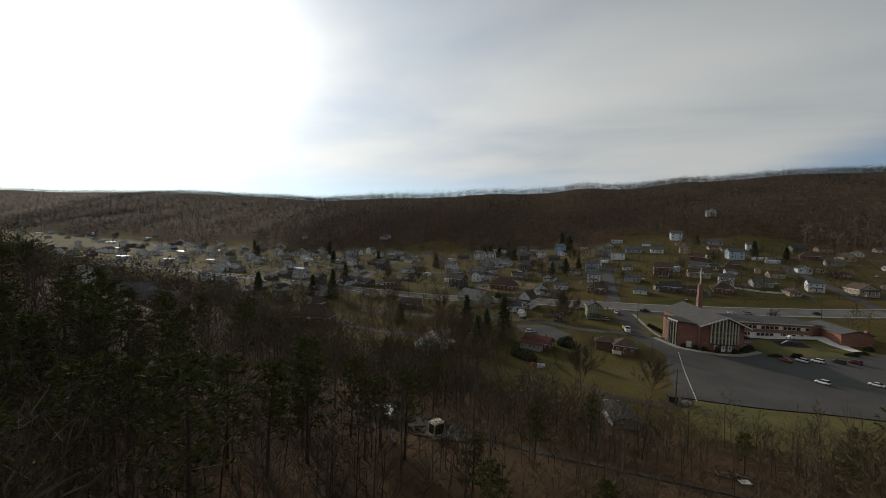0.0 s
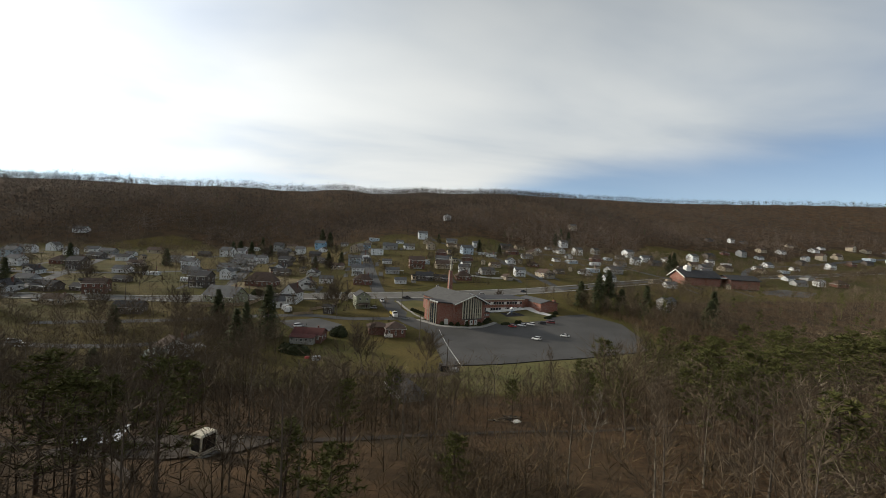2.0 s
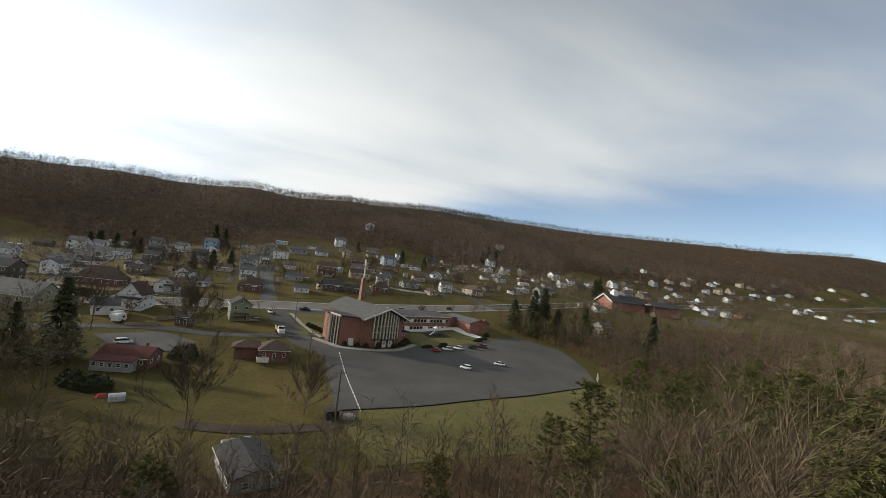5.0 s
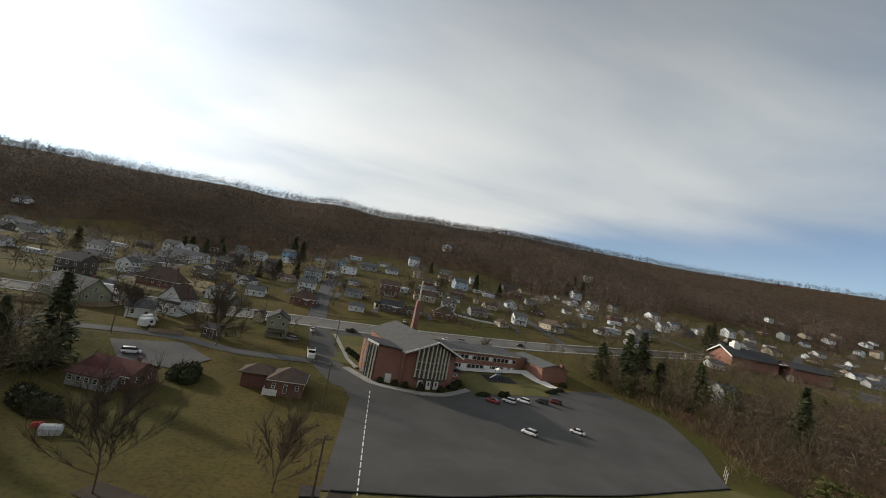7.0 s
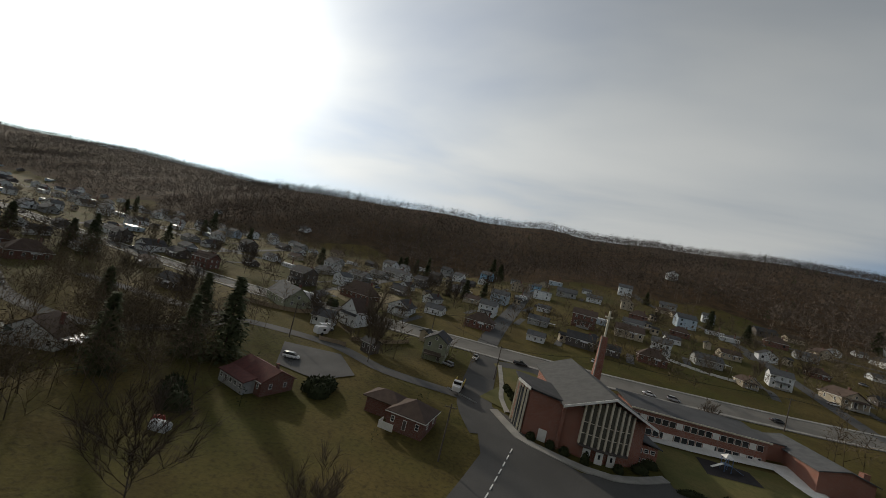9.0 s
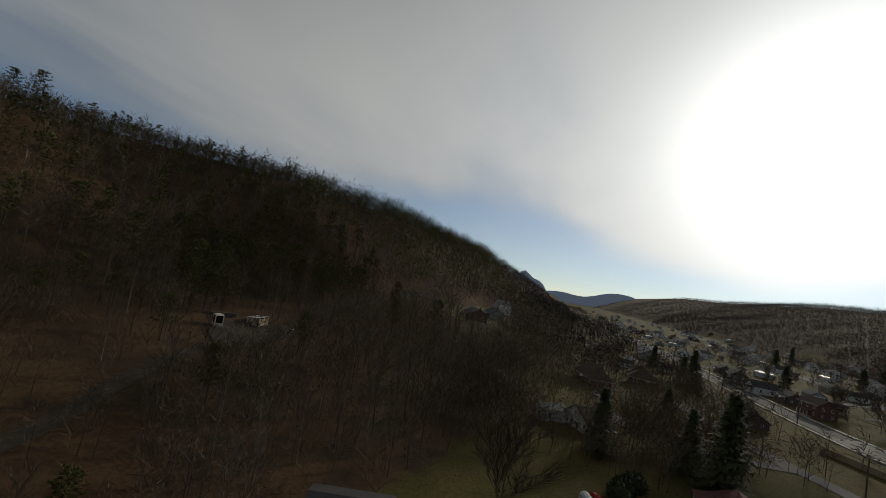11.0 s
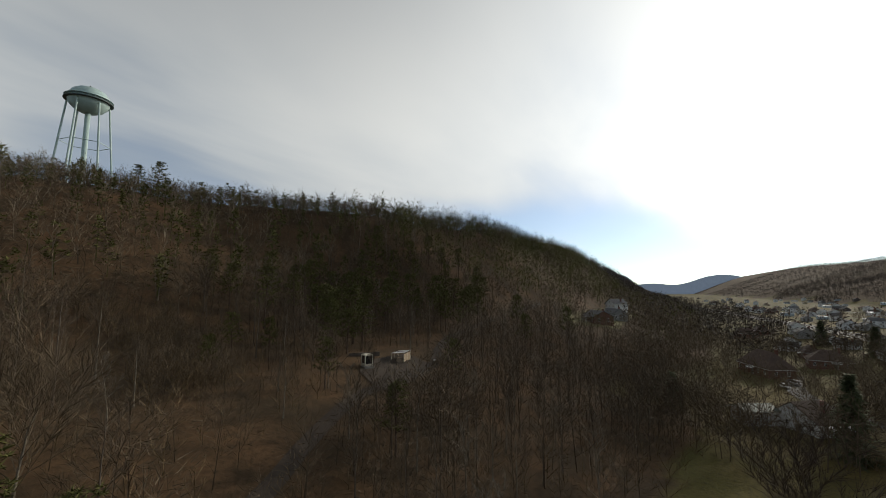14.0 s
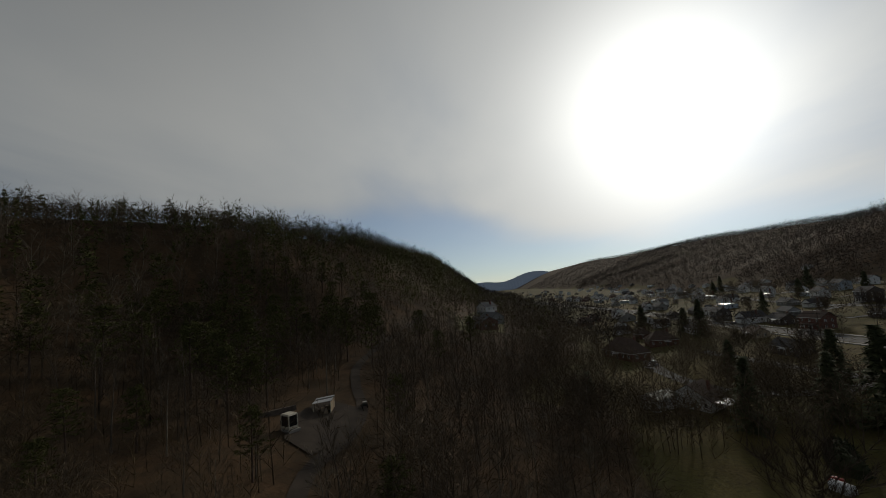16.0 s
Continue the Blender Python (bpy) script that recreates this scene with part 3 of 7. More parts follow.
def road(name, label, pts, width, material, lift=0.12):
    g = Geo()
    ribbon(g, pts, width, lift)
    return tagged(new(name, g.mesh(name, MAT[material])), label, "road", kind="structure")


road("road", "pale concrete main road through the town", MAIN[4:10], 9.5, "concrete_road", 0.15)
road("road", "worn grey main road on the east side of the town", MAIN[9:], 5.5, "old_asphalt", 0.15)
road("road", "worn asphalt main road leaving the town", MAIN[:5], 7.0, "old_asphalt", 0.15)
road("road", "dark asphalt side street down to the church", SIDE, 8.5, "asphalt", 0.11)
road("road", "worn asphalt street climbing the hill", UP_STREET, 7.5, "old_asphalt")
road("road", "worn asphalt street between the houses", LEFT_STREET, 7.0, "old_asphalt")
road("road", "narrow asphalt lane past the red-roofed house", LANE, 4.0, "old_asphalt", 0.1)
for street in (HILL_STREET, RIGHT_STREET, EAST_STREET, WEST_STREET, WEST_TWO, WEST_CROSS):
    road("road", "narrow worn asphalt street", street, 6.0, "old_asphalt", 0.14)
for off in (-5.6, 5.6):
    g = Geo()
    ribbon(g, MAIN, 1.3, 0.30, off, 0.35)
    tagged(new("pavement", g.mesh("pavement", MAT["concrete"])), "raised concrete pavement beside the main road", "pavement", kind="structure")

# the church car park: its back edge runs aslant
LOT = ((29, 146), (45, 149), (60, 153.5), (78, 158), (94, 163.7), (111, 169.5), (119, 187), (122, 207), (112, 227), (100, 223), (83, 212), (58, 203), (50, 197), (42, 193), (32, 197), (26, 204), (20, 206), (20, 196), (25, 185), (25.5, 145.5))


def draped(outline, lift, step=4.0):
    """A sheet that lies on the land inside a plan outline."""
    bm = bmesh.new()
    f = bm.faces.new([bm.verts.new((x, y, 0)) for x, y in outline])
    f.normal_update()
    if f.normal.z < 0:
        f.normal_flip()
    lo = [min(p[k] for p in outline) for k in (0, 1)]
    hi = [max(p[k] for p in outline) for k in (0, 1)]
    for k in (0, 1):
        c = math.ceil(lo[k] / step) * step
        while c < hi[k]:
            co, no = [0, 0, 0], [0, 0, 0]
            co[k], no[k] = c, 1
            bmesh.ops.bisect_plane(bm, geom=bm.verts[:] + bm.edges[:] + bm.faces[:], plane_co=co, plane_no=no)
            c += step
    for v in bm.verts:
        v.co.z = ground(v.co.x, v.co.y) + lift
    return bm


def sheet(name, outline, lift, material, label, category, kind="structure"):
    bm = draped(outline, lift)
    me = bpy.data.meshes.new(name)
    bm.to_mesh(me)
    bm.free()
    me.materials.append(MAT[material])
    return tagged(new(name, me), label, category, kind=kind)


road("lane", "worn gravel lane below the church lawn", ((28, 152), (28.5, 144), (25.5, 138.5), (18, 136.5), (8, 136.5), (-1, 139)), 3.4, "gravel", 0.12)
g = Geo()
ribbon(g, ((27, 145.6), (45, 148.6), (60, 153.1), (78, 157.6), (94, 163.3), (111, 169.1)), 0.3, 0.32, 0, 0.4)
tagged(new("kerb", g.mesh("kerb", MAT["black"])), "low dark timber edging of the car park", "kerb", kind="structure")
sheet("car_park", LOT, 0.14, "asphalt", "wide dark asphalt car park in front of the church", "car park")


# ---- houses ----
WINDOW_MESHES = {}


def window_part(parent, x, y, z, w, h, face, panes=True):
    """A framed window set proud of a wall; face is the wall's outward direction in degrees (0 = +x)."""
    key = (round(w, 2), round(h, 2))
    if key not in WINDOW_MESHES:
        g, b = Geo(), 0.09
        ys, zs = (-w / 2, -w / 2 + b, w / 2 - b, w / 2), (-h / 2, -h / 2 + 0.13, -0.03, 0.03, h / 2 - b, h / 2)
        vs = [(x_, y_, z_) for x_ in (0.0, 0.1) for z_ in zs for y_ in ys]
        cells = {(r, c) for r in range(5) for c in range(3)} - {(1, 1), (3, 1)}
        fs = []
        for r, c in cells:
            k = r * 4 + c
            fs.append((24 + k, 25 + k, 29 + k, 28 + k))
            for d, (p, q) in (((-1, 0), (k, k + 1)), ((1, 0), (k + 5, k + 4)), ((0, -1), (k + 4, k)), ((0, 1), (k + 1, k + 5))):
                if (r + d[0], c + d[1]) not in cells:
                    fs.append((p, q, q + 24, p + 24))
        g.add(vs, fs)
        pane = Geo().box(0.03, 0, 0, 0.03, w - 2 * b, h - 2 * b)
        WINDOW_MESHES[key] = (g.mesh("window", MAT["trim"]), pane.mesh("pane", MAT["window"]))
    frame_mesh, pane_mesh = WINDOW_MESHES[key]
    win = part("window", frame_mesh, None, parent, at=pose(x, y, z, 0, 0, face))
    part("pane", pane_mesh, None, win)
    return win


def gable_walls(w, d, h, rise, along_x, thick_top=0.0):
    g = Geo()
    x, y = w / 2, d / 2
    if along_x:
        vs = [(-x, -y, -1.2), (x, -y, -1.2), (x, y, -1.2), (-x, y, -1.2), (-x, -y, h), (x, -y, h), (x, y, h), (-x, y, h), (-x, 0, h + rise), (x, 0, h + rise)]
        fs = [(3, 2, 1, 0), (0, 1, 5, 4), (1, 2, 6, 9, 5), (2, 3, 7, 6), (3, 0, 4, 8, 7), (4, 5, 9, 8), (6, 7, 8, 9)]
    else:
        vs = [(-x, -y, -1.2), (x, -y, -1.2), (x, y, -1.2), (-x, y, -1.2), (-x, -y, h), (x, -y, h), (x, y, h), (-x, y, h), (0, -y, h + rise), (0, y, h + rise)]
        fs = [(3, 2, 1, 0), (0, 1, 5, 8, 4), (1, 2, 6, 5), (2, 3, 7, 9, 6), (3, 0, 4, 7), (4, 8, 9, 7), (5, 6, 9, 8)]
    return g.add(vs, fs)


def gable_roof(w, d, h, rise, along_x, over=0.45, thick=0.18):
    g = Geo()
    x, y = w / 2 + over, d / 2 + over
    lift = 0.1
    if along_x:
        drop = rise * over / (d / 2)
        for s in (-1, 1):
            q = [(-x, s * y, h - drop + lift), (x, s * y, h - drop + lift), (x, 0, h + rise + lift), (-x, 0, h + rise + lift)]
            g.slab(q if s < 0 else q[::-1], thick)
    else:
        drop = rise * over / (w / 2)
        for s in (-1, 1):
            q = [(s * x, y, h - drop + lift), (s * x, -y, h - drop + lift), (0, -y, h + rise + lift), (0, y, h + rise + lift)]
            g.slab(q if s < 0 else q[::-1], thick)
    return g


def hip_roof(w, d, h, rise, over=0.5, thick=0.2):
    g = Geo()
    x, y = w / 2 + over, d / 2 + over
    r = max(0.2, x - y) if x > y else 0.0
    ry = max(0.0, y - x)
    a, b = (-r, -ry, h + rise), (r, ry, h + rise)
    c = [(-x, -y, h), (x, -y, h), (x, y, h), (-x, y, h)]
    if x >= y:
        fs = [[c[0], c[1], b, a], [c[2], c[3], a, b], [c[1], c[2], b], [c[3], c[0], a]]
    else:
        fs = [[c[0], c[1], a], [c[2], c[3], b], [c[1], c[2], b, a], [c[3], c[0], a, b]]
    for f in fs:
        g.slab(f, thick)
    return g


def house_model(label, w, d, storeys, roof, wall, roof_mat, porch="none", chimney=True, rise=None, far=False, plain=False, name="house"):
    """A detached house about its own origin, front towards -y. roof: 'x' or 'y' gable along that axis, 'hip', 'flat'."""
    h = 2.75 * storeys + 0.35
    ob = thing(name, label, "house")
    rise = rise if rise is not None else (d if roof == "x" else w) * 0.3
    if roof in "xy":
        part("wall", gable_walls(w, d, h, rise, roof == "x"), wall, ob)
        part("roof", gable_roof(w, d, h, rise, roof == "x"), roof_mat, ob)
        for s in (-1, 1):
            if far:
                continue
            if roof == "x":
                part("gutter", Geo().box(0, s * (d / 2 + 0.47), h - 0.28, w + 0.9, 0.07, 0.2), "trim", ob)
            else:
                part("gutter", Geo().box(s * (w / 2 + 0.47), 0, h - 0.28, 0.07, d + 0.9, 0.2), "trim", ob)
    elif roof == "hip":
        part("wall", Geo().box(0, 0, h / 2 - 0.6, w, d, h + 1.2), wall, ob)
        part("roof", hip_roof(w, d, h, rise), roof_mat, ob)
        for s in (-1, 1):
            part("gutter", Geo().box(0, s * (d / 2 + 0.52), h - 0.14, w + 1.0, 0.07, 0.18), "trim", ob)
            part("gutter", Geo().box(s * (w / 2 + 0.52), 0, h - 0.14, 0.07, d + 1.1, 0.18), "trim", ob)
    else:
        part("wall", Geo().box(0, 0, h / 2 - 0.6, w, d, h + 1.2), wall, ob)
        part("roof", gable_roof(w, d, h, 0.5, True, 0.3, 0.2), roof_mat, ob)
    if chimney:
        top = h + rise + 0.7
        part("chimney", Geo().box(w * 0.27, d * 0.12, top / 2, 0.7, 0.7, top).box(w * 0.27, d * 0.12, top + 0.06, 0.85, 0.85, 0.12), "dark_brick", ob)
    n = max(2, int(w / 3.0))
    if far:
        porch = "none"
        dark = Geo().box(0.02, 0, 0, 0.06, 1.0, 1.3).mesh("window", MAT["window"])
        for s in range(storeys):
            for x in (-w * 0.3, w * 0.3):
                part("window", dark, None, ob, at=pose(x, -d / 2, 1.65 + 2.75 * s, 0, 0, -90))
            part("window", dark, None, ob, at=pose(w / 2, 0, 1.65 + 2.75 * s))
    for s in range(storeys if not far else 0):
        zc = 1.65 + 2.75 * s
        for i in range(n):
            x = (i + 0.5) / n * w - w / 2
            if s == 0 and i == n // 2:
                continue
            window_part(ob, x, -d / 2, zc, 0.95, 1.3, -90)
            if not plain:
                window_part(ob, x, d / 2, zc, 0.95, 1.3, 90)
        for y in ((-d * 0.22, d * 0.22) if not plain else (-d * 0.2,)):
            window_part(ob, w / 2, y, zc, 0.95, 1.3, 0)
            window_part(ob, -w / 2, y, zc, 0.95, 1.3, 180)
    if roof == "y" and rise > 2:
        window_part(ob, 0, -d / 2, h + rise * 0.3, 0.8, 1.0, -90)
    dx = (n // 2 + 0.5) / n * w - w / 2
    if far:
        return ob
    door = part("door", Geo().box(dx, -d / 2 - 0.03, 1.15, 1.0, 0.1, 2.1), "trim", ob)
    part("door_panel", Geo().box(dx, -d / 2 - 0.09, 1.12, 0.8, 0.04, 1.9), "dark", door)
    if porch == "front":
        pw = min(w * 0.7, 6.0)
        part("porch_floor", Geo().box(dx, -d / 2 - 1.1, -0.3, pw, 2.2, 0.9), "concrete", ob)
        q = [(dx - pw / 2 - 0.2, -d / 2 - 2.4, 2.55), (dx + pw / 2 + 0.2, -d / 2 - 2.4, 2.55), (dx + pw / 2 + 0.2, -d / 2, 3.0), (dx - pw / 2 - 0.2, -d / 2, 3.0)]
        part("porch_roof", Geo().slab(q, 0.15), roof_mat, ob)
        post = Geo().box(0, 0, 1.35, 0.14, 0.14, 2.4).mesh("post", MAT["trim"])
        for k in (-0.5, -0.17, 0.17, 0.5):
            part("post", post, None, ob, at=pose(dx + k * (pw - 0.3), -d / 2 - 2.1, 0))
    elif porch == "awning":
        part("awning", Geo().slab([(dx - 1.6, -d / 2 - 1.3, 2.3), (dx + 1.6, -d / 2 - 1.3, 2.3), (dx + 1.6, -d / 2, 2.75), (dx - 1.6, -d / 2, 2.75)], 0.1), "roof_white", ob)
    elif porch == "carport":
        part("carport_roof", Geo().box(w / 2 + 2.1, 0, 2.6, 4.2, d * 0.8, 0.18), "roof_white", ob)
        post = Geo().box(0, 0, 1.2, 0.1, 0.1, 2.8).mesh("post", MAT["steel"])
        for px_, py_ in ((w / 2 + 4.0, -d * 0.36), (w / 2 + 4.0, d * 0.36)):
            part("post", post, None, ob, at=pose(px_, py_, 0))
    return ob


MODELS = {
    "W2": ("white two-storey house with grey shingle roof and porch", 9.5, 8.5, 2, "x", "white", "roof_grey", "front"),
    "W1": ("white single-storey bungalow with grey shingle roof", 11.0, 8.5, 1, "x", "white", "roof_grey", "awning"),
    "W1g": ("white gable-fronted house with dark shingle roof", 8.5, 10.0, 1, "y", "white", "roof_dark", "front"),
    "W1b": ("large white house with blue-grey roof and porch", 15.0, 10.0, 1, "x", "white", "roof_grey", "front"),
    "G1": ("low grey house with grey shingle roof", 12.5, 8.5, 1, "x", "grey", "roof_grey", "carport"),
    "G2": ("grey two-storey house with dark shingle roof", 8.5, 8.0, 2, "x", "grey", "roof_dark", "front"),
    "D1": ("dark brown single-storey house with dark roof", 12.0, 8.5, 1, "x", "dark", "roof_dark", "awning"),
    "D1g": ("dark gable-fronted house with brown roof", 9.0, 10.5, 1, "y", "dark", "roof_brown", "front"),
    "D2": ("dark two-storey house with white trimmed windows", 9.5, 8.5, 2, "x", "dark", "roof_dark", "front"),
    "T1": ("tan single-storey house with brown shingle roof", 12.0, 8.5, 1, "x", "tan", "roof_brown", "awning"),
    "T1g": ("tan gable-fronted house with brown shingle roof", 9.0, 10.0, 1, "y", "tan", "roof_brown", "front"),
    "T2": ("tan two-storey house with brown shingle roof", 9.0, 8.5, 2, "y", "tan", "roof_brown", "front"),
    "B2": ("bright blue two-storey house with grey roof", 9.0, 8.0, 2, "x", "blue", "roof_grey", "front"),
    "P2": ("pale blue two-storey house with porch", 11.0, 9.0, 2, "x", "pale_blue", "roof_grey", "front"),
    "P1": ("pale blue single-storey house with flat white roof", 12.0, 9.0, 1, "flat", "pale_blue", "roof_white", "awning"),
    "K1": ("red brick single-storey house with brown roof", 13.0, 9.0, 1, "hip", "dark_brick", "roof_brown", "awning"),
    "K2": ("red brick two-storey house with brown roof", 11.0, 8.5, 2, "x", "dark_brick", "roof_brown", "front"),
    "R1": ("long brown ranch house with hipped shingle roof", 19.0, 9.5, 1, "hip", "dark_brick", "roof_brown", "none"),
    "F2": ("white two-storey house with nearly flat roof", 13.0, 9.0, 2, "flat", "white", "roof_grey", "none"),
    "M1": ("long white mobile home with low pale roof", 15.0, 4.8, 1, "flat", "white", "roof_white", "awning"),
}
BUILT = {}


def house(kind, x, y, turn=0.0, size=1.0, group="houses of the town"):
    far = x < -215 or x > 260 or y > 365
    model, kind = MODELS[kind], kind + ("_far" if far else "")
    if kind not in BUILT:
        BUILT[kind] = house_model(*model, far=far)
        ob = BUILT[kind]
        ob["group"] = group
        ob.matrix_basis = pose(x, y, ground(x, y), 0, 0, turn)
    else:
        ob = copy_thing(BUILT[kind], pose(x, y, ground(x, y), 0, 0, turn))
    size *= 0.84
    ob.scale = (size, size, size if size < 1 else 1 + (size - 1) * 0.4)
    return ob


for kind, x, y, turn, size in (
    ('W1', -573, 385, -4, 1.05),
    ('W1', -543, 333, -4, 1.25),
    ('W1', -499, 278, -4, 1.12),
    ('W1', -479, 281, -4, 1.25),
    ('W1', -476, 394, -4, 1.21),
    ('M1', -469, 305, -4, 1.25),
    ('W1', -450, 309, -4, 1.07),
    ('W1', -447, 402, -4, 1.18),
    ('W2', -417, 403, -4, 1.17),
    ('W1', -417, 448, -4, 0.94),
    ('W1', -416, 307, -4, 0.90),
    ('W1g', -381, 300, 2, 1.25),
    ('G1', -381, 412, -4, 0.86),
):
    house(kind, x, y, turn, size)
for kind, x, y, turn, size in (
    ('W2', -358, 345, -4, 1.00),
    ('W2', -348, 300, -4, 1.04),
    ('W1g', -346, 352, 2, 1.11),
    ('W1', -332, 348, -4, 1.05),
    ('W1', -328, 258, -4, 1.25),
    ('W1', -300, 235, -4, 1.24),
    ('W1', -295, 468, -4, 1.21),
    ('G1', -287, 240, -4, 1.07),
    ('W2', -273, 382, -4, 0.95),
    ('W2', -266, 276, -4, 0.87),
    ('P2', -261, 352, -4, 1.05),
    ('G1', -246, 200, -4, 1.25),
    ('W2', -239, 375, -4, 0.90),
):
    house(kind, x, y, turn, size)
for kind, x, y, turn, size in (
    ('D1', -232, 240, -4, 0.93),
    ('D1', -227, 223, -4, 0.83),
    ('W2', -225, 311, -4, 0.97),
    ('W1', -218, 242, -4, 1.00),
    ('G1', -214, 284, -4, 0.96),
    ('D1', -211, 360, -4, 1.01),
    ('W1', -201, 384, -4, 0.75),
    ('D2', -190, 232, -4, 1.01),
    ('D2', -187, 306, -4, 1.11),
    ('W1g', -169, 235, 2, 1.19),
    ('D1', -155, 240, -4, 1.02),
    ('M1', -155, 379, -4, 0.75),
    ('D1', -142, 243, -6, 0.75),
):
    house(kind, x, y, turn, size)
for kind, x, y, turn, size in (
    ('D1', -139, 269, -6, 0.75),
    ('M1', -138, 295, -6, 0.75),
    ('W2', -134, 403, -6, 1.25),
    ('M1', -132, 461, -6, 1.20),
    ('T1', -131, 213, -6, 0.86),
    ('W2', -125, 411, -6, 0.95),
    ('G1', -119, 305, -6, 0.92),
    ('M1', -107, 275, -6, 0.75),
    ('W1b', -106, 364, -6, 1.16),
    ('G1', -103, 340, -6, 1.05),
    ('G2', -101, 445, -6, 1.23),
    ('G1', -100, 314, -6, 1.15),
    ('D2', -95, 262, -6, 1.23),
):
    house(kind, x, y, turn, size)
for kind, x, y, turn, size in (
    ('T1', -93, 465, -6, 0.91),
    ('D2', -82, 383, -6, 0.93),
    ('W2', -72, 403, -6, 0.96),
    ('D2', -68, 334, -6, 1.02),
    ('R1', -64, 266, -6, 1.04),
    ('D1', -61, 297, -6, 0.93),
    ('B2', -59, 431, -6, 1.19),
    ('W1g', -39, 262, 10, 1.25),
    ('W1', -37, 438, 4, 0.75),
    ('W1', -30, 276, 4, 0.87),
    ('T2', -24, 393, 4, 0.96),
    ('P2', -18, 333, 4, 1.02),
    ('W2', -13, 298, 4, 1.00),
):
    house(kind, x, y, turn, size)
for kind, x, y, turn, size in (
    ('B2', -13, 404, 4, 0.84),
    ('K1', -8, 274, 4, 1.02),
    ('F2', -3, 377, 4, 0.96),
    ('W1', 6, 338, 4, 0.75),
    ('G1', 8, 406, 4, 1.25),
    ('G1', 10, 305, 4, 0.88),
    ('W1', 15, 278, 4, 0.76),
    ('W1', 18, 441, 4, 0.75),
    ('W1', 26, 408, 4, 1.06),
    ('K2', 28, 326, 4, 1.19),
    ('D1', 31, 289, 4, 1.10),
    ('D1', 42, 289, 4, 0.83),
    ('W2', 44, 477, 4, 1.25),
):
    house(kind, x, y, turn, size)
for kind, x, y, turn, size in (
    ('T2', 47, 412, 4, 1.01),
    ('T1', 49, 330, 4, 1.24),
    ('K1', 58, 295, 4, 0.95),
    ('W1', 69, 344, 12, 0.75),
    ('T1', 70, 437, 12, 0.75),
    ('T1', 79, 432, 12, 0.82),
    ('G1', 80, 317, 12, 1.00),
    ('P2', 80, 400, 12, 1.14),
    ('T1g', 91, 302, 18, 0.75),
    ('T1', 93, 344, 12, 0.87),
    ('M1', 96, 400, 12, 0.75),
    ('M1', 102, 391, 12, 0.75),
    ('T1g', 125, 317, 18, 1.25),
):
    house(kind, x, y, turn, size)
for kind, x, y, turn, size in (
    ('K1', 130, 356, 12, 0.75),
    ('D1', 132, 449, 12, 1.25),
    ('D1', 144, 334, 12, 0.75),
    ('T1', 150, 456, 12, 1.00),
    ('T1g', 152, 420, 18, 1.12),
    ('W1', 165, 390, 12, 0.75),
    ('W1g', 166, 335, 18, 0.91),
    ('P1', 178, 385, 12, 0.96),
    ('W1', 188, 466, 12, 0.75),
    ('W1g', 191, 444, 18, 1.25),
    ('G1', 198, 346, 12, 1.25),
    ('M1', 200, 381, 12, 0.85),
    ('W2', 210, 440, 12, 1.12),
):
    house(kind, x, y, turn, size)
for kind, x, y, turn, size in (
    ('W2', 212, 482, 12, 1.16),
    ('G2', 237, 452, 12, 1.06),
    ('W2', 274, 447, 12, 1.25),
    ('T1', 313, 330, 12, 1.25),
    ('G1', 322, 391, 12, 1.22),
    ('T1', 350, 396, 12, 1.25),
    ('W2', 360, 454, 12, 1.25),
    ('T1', 396, 375, 12, 0.78),
    ('D1', 403, 480, 12, 1.25),
    ('W1', 452, 447, 12, 1.25),
    ('G2', 461, 493, 12, 1.25),
    ('T1', 511, 514, 12, 1.19),
    ('D1', 533, 477, 12, 1.17),
):
    house(kind, x, y, turn, size)
for kind, x, y, turn, size in (
    ('W1', 541, 513, 12, 1.17),
    ('T2', 591, 501, 12, 1.25),
    ('W1', 616, 532, 12, 1.25),
    ('T1', 626, 509, 12, 1.25),
    ('P1', 680, 510, 12, 1.25),
    ('T2', 702, 550, 12, 1.25),
    ('W1', 723, 460, 12, 1.25),
    ('T1', 724, 547, 12, 1.25),
    ('G1', 796, 532, 12, 1.25),
    ('D1', 819, 571, 12, 1.25),
    ('W1', 875, 533, 12, 1.25),
    ('K1', 939, 530, 12, 1.25),
    ('W1', 968, 565, 12, 1.25),
):
    house(kind, x, y, turn, size)
for kind, x, y, turn, size in (
    ('G1', 1053, 557, 12, 1.25),
):
    house(kind, x, y, turn, size)

# ---- the church: its own axes, front along u ----
CH_X, CH_Y, CH_Z, CH_TURN = 44.0, 200.0, 2.75, 19.5
church = thing("church", "red brick church with tall glazed front and grey roof", "church", CH_X, CH_Y, CH_Z, CH_TURN)


def church_at(u, v):
    c, s = math.cos(radians(CH_TURN)), math.sin(radians(CH_TURN))
    return CH_X + u * c - v * s, CH_Y + u * s + v * c


FRONT = [(-7.4, 1.6), (-5.2, 0.6), (-2.6, -0.4), (0.8, -0.8), (4.2, -0.4), (6.8, 0.6), (9.0, 1.6)]
BACK = [(9.0, 34.0), (-7.4, 34.0)]
EAVE, PEAK = 9.6, 13.2
nave = Geo()
plan = FRONT + BACK
nave.prism(plan, -2.0, EAVE)
nave.add([(-7.4, 34.0, EAVE), (9.0, 34.0, EAVE), (0.8, 34.0, PEAK), (-7.4, 1.6, EAVE), (9.0, 1.6, EAVE), (0.8, 1.6, PEAK)],
         [(1, 0, 2), (3, 4, 5), (0, 3, 5, 2), (4, 1, 2, 5)])
part("nave_wall", nave, "brick", church)
